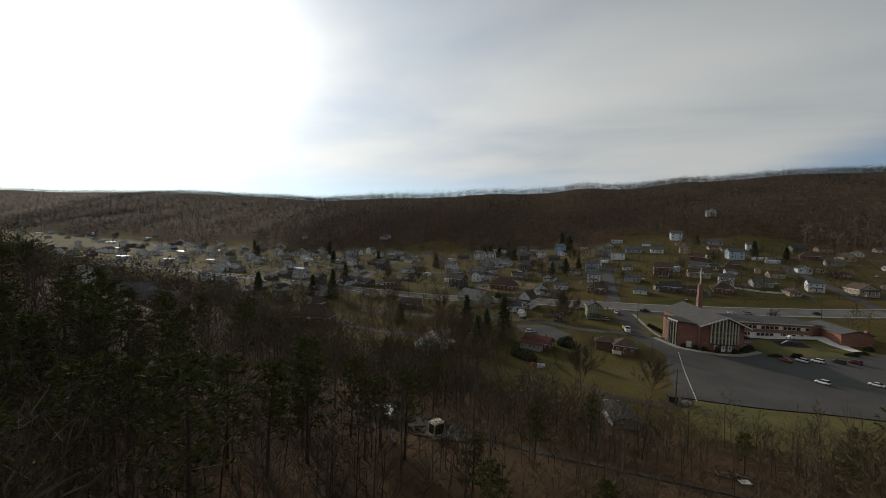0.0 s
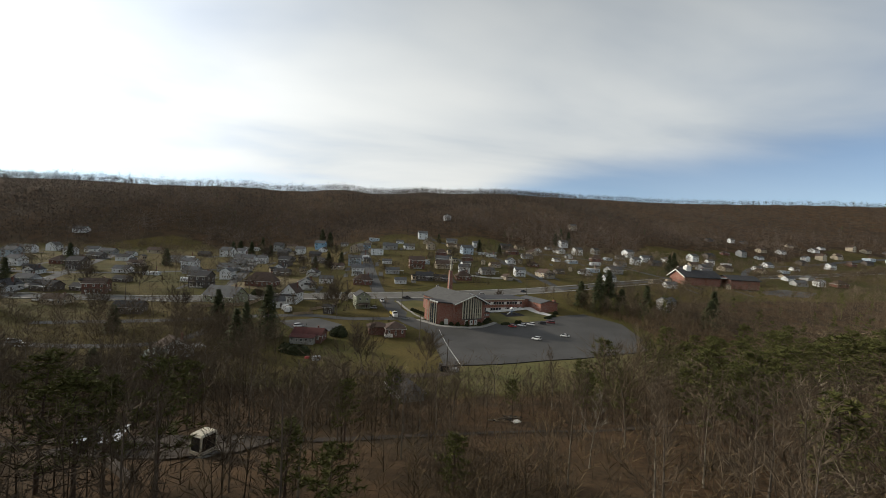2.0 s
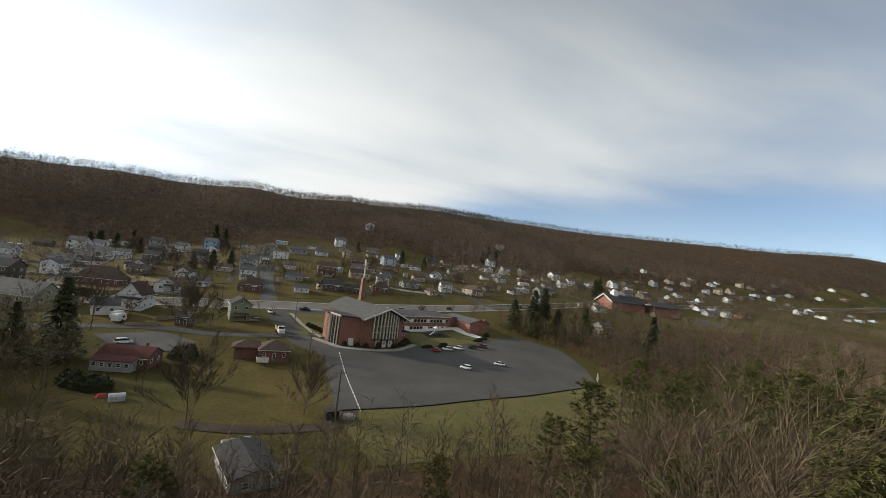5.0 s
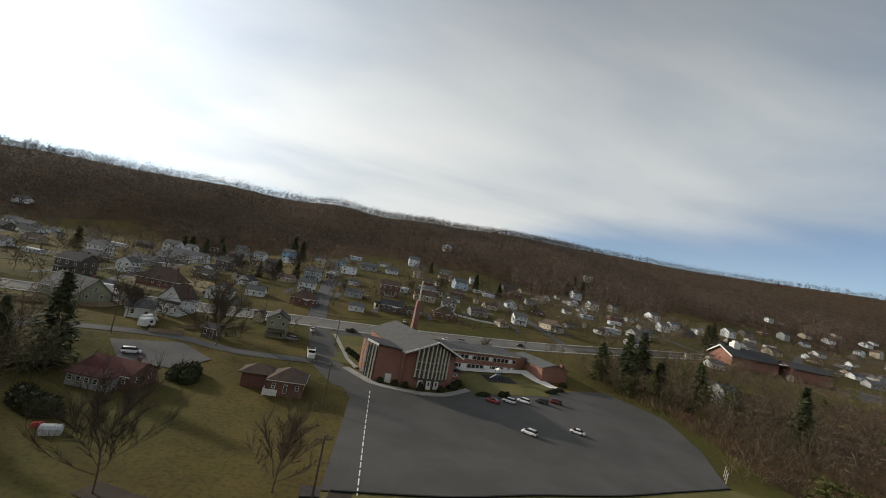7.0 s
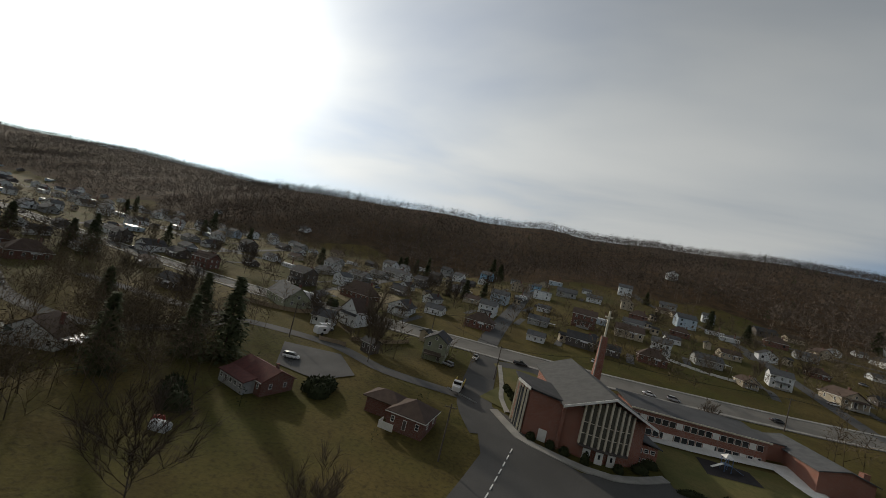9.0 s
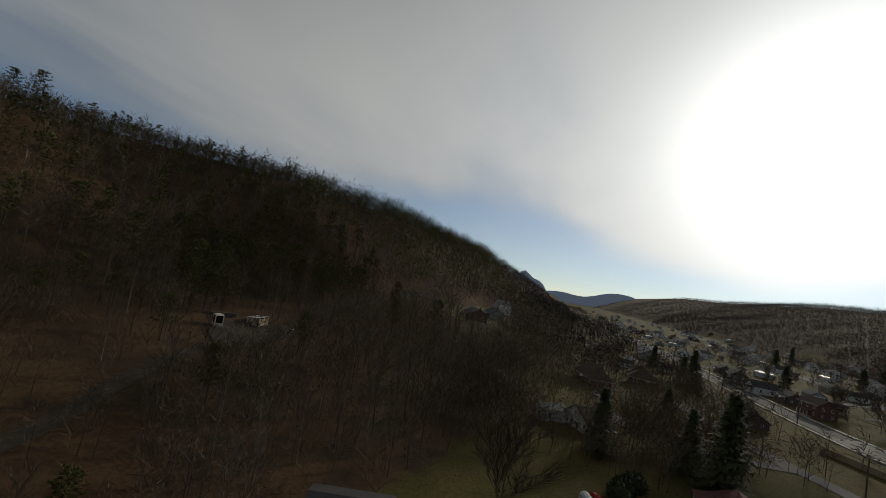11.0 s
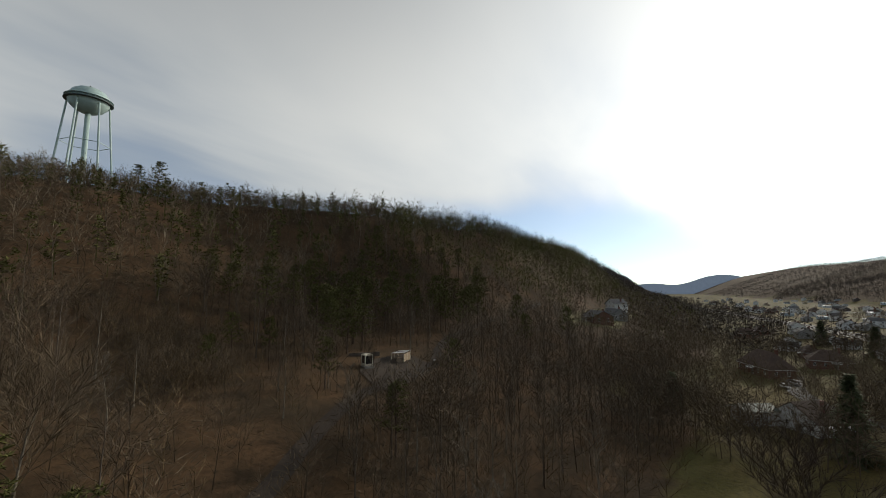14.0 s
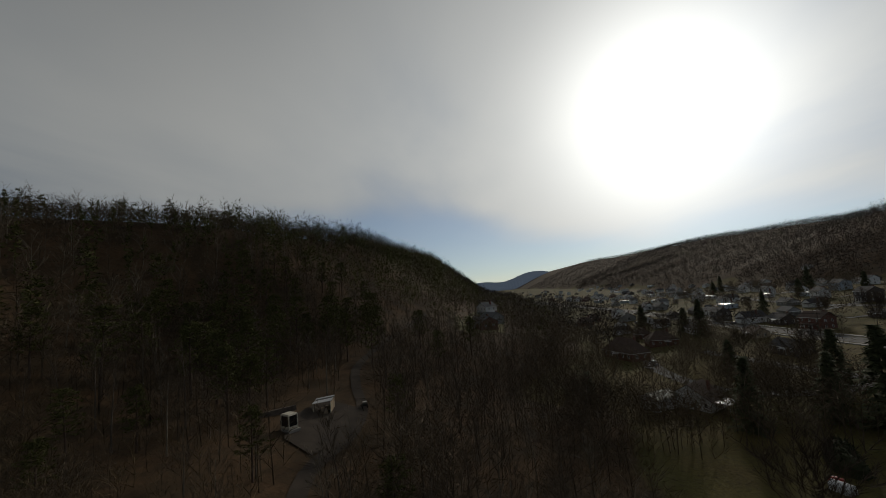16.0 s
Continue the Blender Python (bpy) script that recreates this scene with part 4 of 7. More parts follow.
roof = Geo()
for s in (-1, 1):
    x = 0.8 + s * 9.2
    q = [(x, -1.4, EAVE - 0.25), (x, 35.0, EAVE - 0.25), (0.8, 35.0, PEAK + 0.2), (0.8, -2.6, PEAK + 0.2)]
    roof.slab(q if s > 0 else q[::-1], 0.3)
part("nave_roof", roof, "roof_church", church)
fascia = Geo()
for s in (-1, 1):
    x = 0.8 + s * 9.25
    fascia.slab([(x, -1.52, EAVE - 0.12), (x, -1.42, EAVE - 0.12), (0.8, -2.62, PEAK + 0.33), (0.8, -2.76, PEAK + 0.33)], 0.5)
part("fascia", fascia, "trim", church)
# the tall front window: seven bays between pale mullions, over the doors
window = part("front_window", Geo(), "trim", church)
bays = []
for i in range(9):
    a = i / 8
    u = -4.0 + 9.6 * a
    v = -0.95 - 0.9 * math.cos((a - 0.5) * math.pi) + 0.55
    bays.append((u, v))
mullion = Geo().box(0, 0, 0, 0.34, 0.5, 1.0).mesh("mullion", MAT["cream"])
for u, v in bays:
    top = EAVE + 0.15 + (PEAK - EAVE) * (1 - abs(u - 0.8) / 9.2) - 1.0
    part("mullion", mullion, None, window, at=pose(u, v - 0.2, (top + 2.9) / 2) @ Matrix.Diagonal((1, 1, top - 2.9, 1)))
for (u0, v0), (u1, v1) in zip(bays, bays[1:]):
    top = EAVE + (PEAK - EAVE) * (1 - max(abs(u0 - 0.8), abs(u1 - 0.8)) / 9.2) - 0.9
    g = Geo().add([(u0, v0, 2.9), (u1, v1, 2.9), (u1, v1, top), (u0, v0, top), (u0, v0 + 0.06, 2.9), (u1, v1 + 0.06, 2.9), (u1, v1 + 0.06, top), (u0, v0 + 0.06, top)],
                  [(0, 1, 2, 3), (5, 4, 7, 6), (0, 4, 5, 1), (3, 2, 6, 7), (0, 3, 7, 4), (1, 5, 6, 2)])
    part("pane", g, "church_glass", window)
    bar = Geo()
    for z in (5.0, 7.2):
        bar.box((u0 + u1) / 2, (v0 + v1) / 2 - 0.05, z, abs(u1 - u0) + 0.1, 0.14, 0.12)
    part("transom", bar, "cream", window)
canopy = [(u, v - 0.9) for u, v in bays] + [(5.6, 1.2), (-4.0, 1.2)]
part("door_canopy", Geo().prism(canopy, 2.55, 2.85), "dark", church)
for i in (1, 3, 5):
    u = (bays[i][0] + bays[i + 1][0]) / 2
    v = (bays[i][1] + bays[i + 1][1]) / 2
    d = part("front_door", Geo().box(u, v - 0.12, 1.15, 1.5, 0.16, 2.3), "trim", church)
    part("door_glass", Geo().box(u, v - 0.22, 1.45, 0.4, 0.05, 0.9), "window", d)
# the side hall with its flat, tilted roof and pale fins
HALL = [(-14.2, 4.0), (-7.4, 1.62), (-7.4, 14.0), (-15.8, 14.0), (-15.8, 7.7)]
part("side_hall", Geo().prism(HALL, -2.0, 9.4), "brick", church)
hall_top = Geo()
hall_top.slab([(-14.5, 3.5, 9.9), (-7.3, 1.0, 9.5), (-7.3, 14.4, 9.5), (-16.6, 14.4, 10.4), (-16.6, 7.4, 10.4)], 0.35)
part("side_roof", hall_top, "roof_dark", church)
edge = Geo()
for (a, b), (c, d), z0, z1 in (((-16.72, 7.4), (-14.55, 3.38), 10.5, 10.0),):
    edge.add([(a, b, z0), (c, d, z1), (c, d, z1 - 0.6), (a, b, z0 - 0.6), (a + 0.15, b + 0.1, z0), (c + 0.15, d + 0.1, z1), (c + 0.15, d + 0.1, z1 - 0.6), (a + 0.15, b + 0.1, z0 - 0.6)],
             [(0, 3, 2, 1), (4, 5, 6, 7), (0, 1, 5, 4), (2, 3, 7, 6)])
part("side_fascia", edge, "trim", church)
part("hall_glass", Geo().box(-15.25, 5.9, 4.6, 0.12, 3.6, 8.6, 23.4), "window", church)
fin = Geo().box(0, 0, 5.0, 0.28, 0.4, 10.2).mesh("fin", MAT["cream"])
for i in range(5):
    a = i / 4
    part("fin", fin, None, church, at=pose(-16.0 + 1.5 * (1 - a) * 0.0 - 0.35 + 1.55 * (1 - a), 7.9 - 3.7 * (1 - a) + 1.6 * a, -0.4, 0, 0, 60))
side_door = part("side_door", Geo().box(-10.4, 2.55, 1.2, 1.7, 0.2, 2.4, -19.5), "trim", church)
part("door_handle", Geo().box(-9.9, 2.3, 1.1, 0.08, 0.1, 0.3, -19.5), "steel", side_door)
# pale buttress at the corner of the nave
part("pilaster", Geo().box(-7.5, 1.2, 4.4, 0.6, 0.7, 10.4), "brick", church)
# porch link
part("link", Geo().prism([(9.0, 4.0), (13.5, 4.0), (13.5, 20.5), (9.0, 20.5)], -2.0, 4.4), "brick", church)
part("link_roof", Geo().slab([(8.9, 3.4, 5.6), (14.1, 3.4, 4.5), (14.1, 20.6, 4.5), (8.9, 20.6, 5.6)], 0.25), "flat_roof", church)
for z in (1.3, 3.3):
    for k in range(3):
        window_part(church, 9.9 + 1.3 * k, 4.0, z, 1.0, 0.9, -90)
# two-storey school wing
WZ = 1.6
part("wing", Geo().prism([(13.6, 20.0), (46.0, 20.0), (46.0, 31.0), (13.6, 31.0)], -2.0, WZ + 6.4), "brick", church)
part("wing_roof", Geo().slab([(13.2, 19.3, WZ + 6.65), (46.3, 19.3, WZ + 6.65), (46.3, 31.5, WZ + 7.6), (13.2, 31.5, WZ + 7.6)], 0.3), "flat_roof", church)
part("wing_fascia", Geo().box(29.7, 19.25, WZ + 6.5, 33.2, 0.1, 0.35), "cream", church)
wing_pane = Geo().box(0, -0.02, 0, 1.5, 0.08, 1.5).mesh("wing_window", MAT["trim"])
wing_glass = Geo().box(0, -0.08, 0.0, 1.3, 0.05, 1.3).mesh("pane", MAT["window"])
for s in range(2):
    for i in range(18):
        w = part("wing_window", wing_pane, None, church, at=pose(15.0 + i * 1.72, 19.98, WZ + 1.55 + s * 3.05))
        if (i * 7 + s * 3) % 5 != 0:
            part("pane", wing_glass, None, w)
for u in (22.5, 33.5, 43.5):
    part("wing_door", Geo().box(u, 19.9, WZ + 1.1, 1.2, 0.16, 2.2), "trim", church)
# gabled end block
BZ = 1.2
part("end_block", gable_walls(11.0, 21.0, 6.0, 1.4, False), "brick", church, at=pose(56.5, 21.0, BZ, 0, 0, -4))
part("end_roof", gable_roof(11.0, 21.0, 6.0, 1.4, False, 0.6, 0.25), "roof_grey", church, at=pose(56.5, 21.0, BZ, 0, 0, -4))
part("end_chimney", Geo().box(60.8, 12.6, 4.2, 1.4, 1.2, 8.8), "brick", church)
part("end_link", Geo().prism([(46.0, 22.0), (51.2, 22.0), (51.2, 31.0), (46.0, 31.0)], -1.5, WZ + 6.2), "brick", church)
part("end_link_roof", Geo().box(48.6, 26.5, WZ + 6.3, 5.6, 9.6, 0.25), "flat_roof", church)
for s in range(2):
    for i in range(4):
        window_part(church, 50.98 - 0.07 * 4.4 * (i - 1.4), 14.0 + i * 4.4, BZ + 1.6 + s * 2.9, 1.5, 1.4, 176)
# brick spire with a slender cross
spire = thing("spire", "slender tapering brick spire topped with a pale cross", "spire", *church_at(9.0, 36.6), 5.5, CH_TURN)
part("shaft", Geo().box(0, 0, 9.2, 2.5, 2.5, 19.4, 0, 0.62), "brick", spire)
part("shaft_corner", Geo().box(-1.0, -1.0, 9.3, 0.35, 0.35, 19.5, 0, 0.62), "stone", spire)
part("cross", Geo().box(0, 0, 22.6, 0.5, 0.4, 7.6).box(0, 0, 24.6, 2.1, 0.36, 0.45), "cream", spire)

LAWN = [church_at(u, v) for u, v in ((13.8, -3.6), (41, -4.2), (50, 4), (50, 15), (13.8, 16.5))]
sheet("lawn", LAWN, 0.2, "lawn", "mown winter lawn inside the church court", "lawn")
sheet("lawn", [(16, 209), (18, 226), (10.5, 238), (15, 245), (33, 247), (42, 238), (30, 215), (27, 206)], 0.17, "lawn", "green lawn beside the church", "lawn")
sheet("lawn", [(25, 145), (29, 145.6), (60, 153), (94, 163.1), (111, 169), (124, 164), (110, 140), (70, 126), (30, 122)], 0.1, "lawn", "dull dry grass below the car park", "lawn")
path_outline = [church_at(u, v) for u, v in ((13.5, 16.6), (45.5, 16.6), (48.2, 3.6), (53, 3.6), (51.3, 19.9), (13.5, 19.9))]
bm = draped(path_outline, 0.36)
me = bpy.data.meshes.new("walkway")
bm.to_mesh(me)
bm.free()
me.materials.append(MAT["trim"])
tagged(new("walkway", me), "pale concrete walkway along the school wing", "walkway", kind="structure")
g = Geo()
ribbon(g, [church_at(u, v) for u, v in ((-20, 12), (-17.6, 7), (-15, 1.8), (-9, -1.8), (-3, -4.4), (2, -5.2), (8, -3.6), (13.5, -1))], 2.0, 0.3, 0, 0.3)
tagged(new("pavement", g.mesh("pavement", MAT["concrete"])), "curved concrete pavement round the church front", "pavement", kind="structure")
g = Geo()
ribbon(g, ((12.5, 238), (17.5, 224), (20.5, 213), (24.2, 206)), 1.2, 0.28, 0, 0.3)
tagged(new("pavement", g.mesh("pavement", MAT["concrete"])), "narrow concrete pavement along the side street", "pavement", kind="structure")
road("road", "short asphalt drive behind the church", ((12, 239), (22, 243), (34, 240), (44, 247)), 4.5, "asphalt", 0.2)
sheet("play_surface", [church_at(u, v) for u, v in ((25, 6), (36.5, 6), (38, 13.5), (27, 14.5))], 0.26, "mulch", "dark rubber play surface on the lawn", "play surface")


# ---- houses that stand out ----
def place(ob, x, y, turn, dz=0.0):
    ob.matrix_basis = pose(x, y, ground(x, y) + dz, 0, 0, turn)
    return ob


red_house = place(house_model("brick house with dull red roof and white back porch", 16.0, 9.5, 1, "x", "dark_brick", "roof_red", "none", rise=2.2), -20.5, 174.5, -8, 0.3)
part("porch_room", Geo().box(-1.2, -6.3, 1.0, 12.5, 3.2, 3.0), "grey", red_house)
part("porch_lean_roof", Geo().slab([(-7.9, -8.3, 2.55), (5.5, -8.3, 2.55), (5.5, -4.6, 3.35), (-7.9, -4.6, 3.35)], 0.16), "roof_red", red_house)
for i in range(5):
    window_part(red_house, -6.2 + i * 2.5, -7.92, 1.35, 1.3, 1.2, -90)

red_house.scale = (0.66, 0.8, 0.8)
brick_house = place(house_model("low brown brick house with hipped brown roof", 9.5, 10.0, 1, "hip", "dark_brick", "roof_brown", "none", rise=2.4, chimney=False), 10.5, 184.0, 6, 0.3)
part("side_wing", Geo().box(-8.6, 2.2, 1.2, 8.0, 6.5, 3.8), "dark_brick", brick_house)
part("side_wing_roof", hip_roof(9.4, 7.0, 3.0, 1.7), "roof_brown", brick_house, at=pose(-8.4, 2.2, 0.05))
g = Geo()
for k in range(9):
    g.box(-5.2 + k * 0.42, -7.6, 0.65, 0.4, 0.07, 1.5)
part("yard_screen", g, "trim", brick_house, "white vinyl privacy screen")
g = Geo()
for k in range(6):
    g.box(-5.4, -7.4 + k * 0.42, 0.65, 0.07, 0.4, 1.5)
part("yard_screen", g, "trim", brick_house)

brick_house.scale = (0.8, 0.82, 0.9)
green_house = place(house_model("green two-storey house with dark roof and back deck", 6.8, 9.5, 2, "y", "green", "roof_dark", "none", chimney=False), -5.5, 227.5, 14)
part("deck", Geo().box(0, -6.1, 1.9, 5.2, 2.6, 0.2), "wood_pole", green_house)
post = Geo().box(0, 0, 0.4, 0.15, 0.15, 3.0).mesh("post", MAT["wood_pole"])
for x in (-2.4, 2.4):
    part("post", post, None, green_house, at=pose(x, -7.2, 0))
part("deck_rail", Geo().box(0, -7.35, 2.6, 5.2, 0.06, 0.9), "wood_pole", green_house)

gable_house = place(house_model("white gabled house with steep dark roof", 10.0, 11.0, 2, "y", "white", "roof_brown", "none", rise=5.0), -40, 232, -10)
part("skirt_roof", Geo().slab([(-5.3, -6.6, 4.2), (5.3, -6.6, 4.2), (5.3, -5.4, 5.0), (-5.3, -5.4, 5.0)], 0.15), "roof_dark", gable_house)
gable_house.scale = (0.8, 0.8, 0.84)
garage = place(house_model("small white garage with grey roof", 7.0, 6.5, 1, "x", "white", "roof_grey", "none", chimney=False, plain=True, name="garage"), -44.5, 220.5, 22)

fence_house = place(house_model("sage grey house with broad blue-grey roof", 17.0, 10.0, 1, "x", "green", "roof_grey", "none", rise=4.2), -70, 229, -22)
window_part(fence_house, 8.5, 0, 3.9, 1.1, 1.2, 0)

house("D1", -97, 203, 6)
house("K2", -132, 238, 12)
white_bungalow = place(house_model("white bungalow with brown roof beside a lane", 12.0, 8.5, 1, "y", "white", "roof_brown", "carport", chimney=True), -56, 152, 38)
white_bungalow.scale = (0.82, 0.82, 0.85)
place(house_model("dark ranch house with brown hipped roof", 17.0, 8.5, 1, "hip", "dark_brick", "roof_brown", "awning"), -123, 158, 20)
place(house_model("small pale shed with dark green sheet roof", 5.0, 7.0, 1, "y", "white", "roof_green", "none", chimney=False, rise=0.9, plain=True, name="shed"), -56, 143, 30)
place(house_model("pale two-storey house on the hillside", 9.0, 9.0, 2, "y", "white", "roof_grey", "front"), -212, 104, 40)
place(house_model("dark brick house with grey roof on the hillside", 14.0, 9.0, 1, "x", "dark_brick", "roof_grey", "front", rise=2.4), -143, 101, 28)
place(house_model("low grey house with white porch on the hillside", 12.0, 8.0, 1, "x", "grey", "roof_grey", "front"), -170, 106, 30)
place(house_model("white summer house on the wooded slope", 9.0, 8.0, 2, "y", "white", "roof_grey", "front"), 82, 560, 10)
place(house_model("small pale house high in the woods", 9.0, 8.0, 2, "x", "tan", "roof_grey", "front"), 260, 560, 0)
place(house_model("grey two-storey house among bare trees", 8.5, 7.0, 2, "x", "grey", "roof_grey", "none", chimney=False), 170, 240, 15)
place(house_model("small dark garden shed", 4.2, 3.4, 1, "x", "dark", "roof_dark", "none", chimney=False, rise=0.9, plain=True, name="shed"), -19, 211, -12)

# far ends of the town: rows of plain houses along the streets
rng = random.Random(7)
KINDS = ("W1", "W2", "W1g", "G1", "T1", "D1", "P1", "W1", "W2", "M1", "K1")
placed = [tuple(o.matrix_basis.translation[:2]) for o in bpy.data.objects if o.parent is None and o.name.startswith("house")]


placed += [(x, y) for x in (236, 250, 264, 278, 292) for y in (296, 310, 324)]


def fill(x0, x1, y0, y1, count):
    for _ in range(count * 6):
        x, y = rng.uniform(x0, x1), rng.uniform(y0, y1)
        if all((x - a) ** 2 + (y - b) ** 2 > 17 ** 2 for a, b in placed) and abs(y - lerp_table(x, MAIN)) > 14:
            placed.append((x, y))
            house(rng.choice(KINDS), x, y, rng.choice((-4, -2, 0, 86)) + rng.uniform(-4, 4), rng.uniform(0.85, 1.1))
            count -= 1
            if not count:
                return


fill(-620, -300, 205, 420, 48)
fill(-1000, -620, 180, 430, 34)
fill(-1500, -1000, 165, 460, 14)
fill(-130, 125, 262, 470, 26)
fill(-300, -130, 160, 420, 30)
fill(400, 900, 395, 550, 26)
fill(125, 255, 300, 450, 12)
fill(262, 420, 335, 440, 20)

# sheds, drives and hedges about the houses
homes = [p for p in placed if -330 < p[0] < 330 and p[1] < 430]
drives = Geo()
shed_model = None
for i, (x, y) in enumerate(homes):
    if y < 225 or abs(y - lerp_table(x, MAIN)) < 12:
        continue
    side, far_end = rng.choice((-7.5, 7.5)), rng.uniform(8, 13)
    x0 = x + side
    if i % 2:
        ribbon(drives, ((x0, y - far_end), (x0 + rng.uniform(-0.8, 0.8), y), (x0, y + 3)), 2.9, 0.13)
    if i % 4 == 0:
        sx, sy = x - side + rng.uniform(-2, 2), y + rng.uniform(8, 12)
        if shed_model is None:
            shed_model = place(house_model("small plain garden shed behind a house", 3.6, 3.0, 1, "x", "tan", "roof_dark", "none", chimney=False, rise=0.8, far=True, name="shed"), sx, sy, 5)
            shed_model["group"] = "garden sheds"
        else:
            place(copy_thing(shed_model, Matrix()), sx, sy, rng.uniform(-10, 90))
tagged(new("driveway", drives.mesh("driveway", MAT["old_asphalt"])), "worn asphalt drives beside the houses", "driveway", kind="structure")

# ---- second church beyond the trees ----
chapel = thing("church_hall", "long red brick church hall with white cupola", "church", 255, 322, ground(255, 318), -2)
chapel.scale = (1.4, 1.4, 1.4)
part("hall_wall", gable_walls(22, 13, 4.6, 3.4, True), "brick", chapel)
part("hall_roof", gable_roof(22, 13, 4.6, 3.4, True, 1.0, 0.3), "roof_dark", chapel)
for s in (-1, 1):
    part("verge", Geo().slab([(-12.2, s * 7.6, 4.3), (-11.9, s * 7.6, 4.3), (-11.9, 0, 8.2), (-12.2, 0, 8.2)][::s], 0.6), "trim", chapel)
part("cupola", Geo().box(-5, 0, 8.6, 3.0, 3.0, 2.8).box(-5, 0, 10.4, 2.2, 2.2, 1.0, 0, 0.6), "trim", chapel)
part("annexe_wall", gable_walls(16, 12, 4.2, 2.2, True), "brick", chapel, at=pose(23, -5, 0, 0, 0, -8))
part("annexe_roof", gable_roof(16, 12, 4.2, 2.2, True, 0.8, 0.3), "roof_dark", chapel, at=pose(23, -5, 0, 0, 0, -8))
part("link_roof", Geo().box(12.9, -5.0, 4.5, 4.6, 6, 0.3), "trim", chapel)
sheet("car_park", [(290, 292), (322, 288), (352, 306), (330, 314), (296, 302)], 0.2, "old_asphalt", "small grey car park beside the church hall", "car park")

# ---- vehicles ----
def loft(sections, smooth=True):
    """A closed skin through cross-sections along x, each a ring of (y, z)."""
    g, n = Geo(), len(sections[0][1])
    vs = [(x, y, z) for x, ring in sections for y, z in ring]
    fs = [(i * n + k, i * n + (k + 1) % n, (i + 1) * n + (k + 1) % n, (i + 1) * n + k) for i in range(len(sections) - 1) for k in range(n)]
    fs += [tuple(range(n - 1, -1, -1)), tuple((len(sections) - 1) * n + k for k in range(n))]
    return g.add(vs, fs)


def ring(half, z0, z1, lean=0.1):
    return [(-half + 0.06, z0), (half - 0.06, z0), (half, z0 + 0.12), (half, (z0 + z1) / 2), (half - lean, z1), (-half + lean, z1), (-half, (z0 + z1) / 2), (-half, z0 + 0.12)]


def car(label, colour, style="sedan", group=""):
    ob = thing("car", label, "car", group=group)
    length, belt, top = {"sedan": (4.7, 0.92, 1.45), "suv": (4.6, 1.05, 1.68), "minivan": (5.0, 1.05, 1.75), "pickup": (5.6, 1.1, 1.8)}[style]
    a = length / 2
    w = 0.93
    hood = {"sedan": 0.95, "suv": 0.95, "minivan": 0.8, "pickup": 1.2}[style]
    body = [(-a, ring(w - 0.12, 0.38, belt - 0.18)), (-a + 0.15, ring(w - 0.03, 0.28, belt - 0.05)), (-a + 0.8, ring(w, 0.22, belt)), (0.3, ring(w, 0.22, belt)), (a - hood - 0.2, ring(w, 0.22, belt - 0.02)), (a - 0.35, ring(w - 0.03, 0.25, belt - 0.16)), (a, ring(w - 0.14, 0.34, belt - 0.32))]
    part("body", loft(body), colour, ob, smooth=True)
    back = {"sedan": -a + 0.75, "suv": -a + 0.1, "minivan": -a + 0.1, "pickup": -0.5}[style]
    cabin = [(back, ring(w - 0.06, belt - 0.06, belt + 0.04, 0.04)), (back + (0.75 if style == "sedan" else 0.3), ring(w - 0.08, belt - 0.06, top - 0.04, 0.17)), (0.3, ring(w - 0.07, belt - 0.06, top, 0.18)), (a - hood - 0.85, ring(w - 0.07, belt - 0.06, top - 0.1, 0.18)), (a - hood, ring(w - 0.06, belt - 0.06, belt + 0.03, 0.05))]
    part("cabin_glass", loft(cabin), "car_glass", ob, smooth=False)
    r0 = back + (0.85 if style == "sedan" else 0.34)
    part("roof_panel", loft([(r0, ring(w - 0.22, top - 0.1, top + 0.01, 0.08)), (0.2, ring(w - 0.22, top - 0.08, top + 0.04, 0.08)), (a - hood - 0.82, ring(w - 0.22, top - 0.14, top - 0.05, 0.08))]), colour, ob, smooth=True)
    if style == "pickup":
        part("bed_lining", Geo().box(-1.65, 0, 1.05, 2.0, 1.5, 0.14), "black", ob)
    tyre = Geo()
    tyre.tube([(0, -0.11, 0), (0, 0.11, 0)], [0.33, 0.33], 14)
    tyre_mesh = tyre.mesh("tyre", MAT["black"])
    rim_mesh = Geo().tube([(0, -0.125, 0), (0, 0.125, 0)], [0.2, 0.2], 10).mesh("rim", MAT["chrome"])
    for x in (-a + 0.9, a - 0.85):
        for y in (-0.84, 0.84):
            t = part("tyre", tyre_mesh, None, ob, at=pose(x, y, 0.33))
            part("rim", rim_mesh, None, t)
    for y in (-0.66, 0.66):
        part("tail_light", Geo().box(-a + 0.06, y, belt - 0.22, 0.16, 0.28, 0.16), "red", ob)
        part("headlight", Geo().box(a - 0.13, y, belt - 0.36, 0.16, 0.34, 0.14), "chrome", ob)
    part("bumper", Geo().box(-a + 0.02, 0, 0.42, 0.16, 1.6, 0.2), "black", ob)
    return ob


def park(ob, x, y, turn, lift=0.16):
    ob.matrix_basis = pose(x, y, ground(x, y) + lift, 0, 0, turn)
    if ob.name.startswith("car"):
        ob.scale = (0.82, 0.82, 0.84)
    return ob


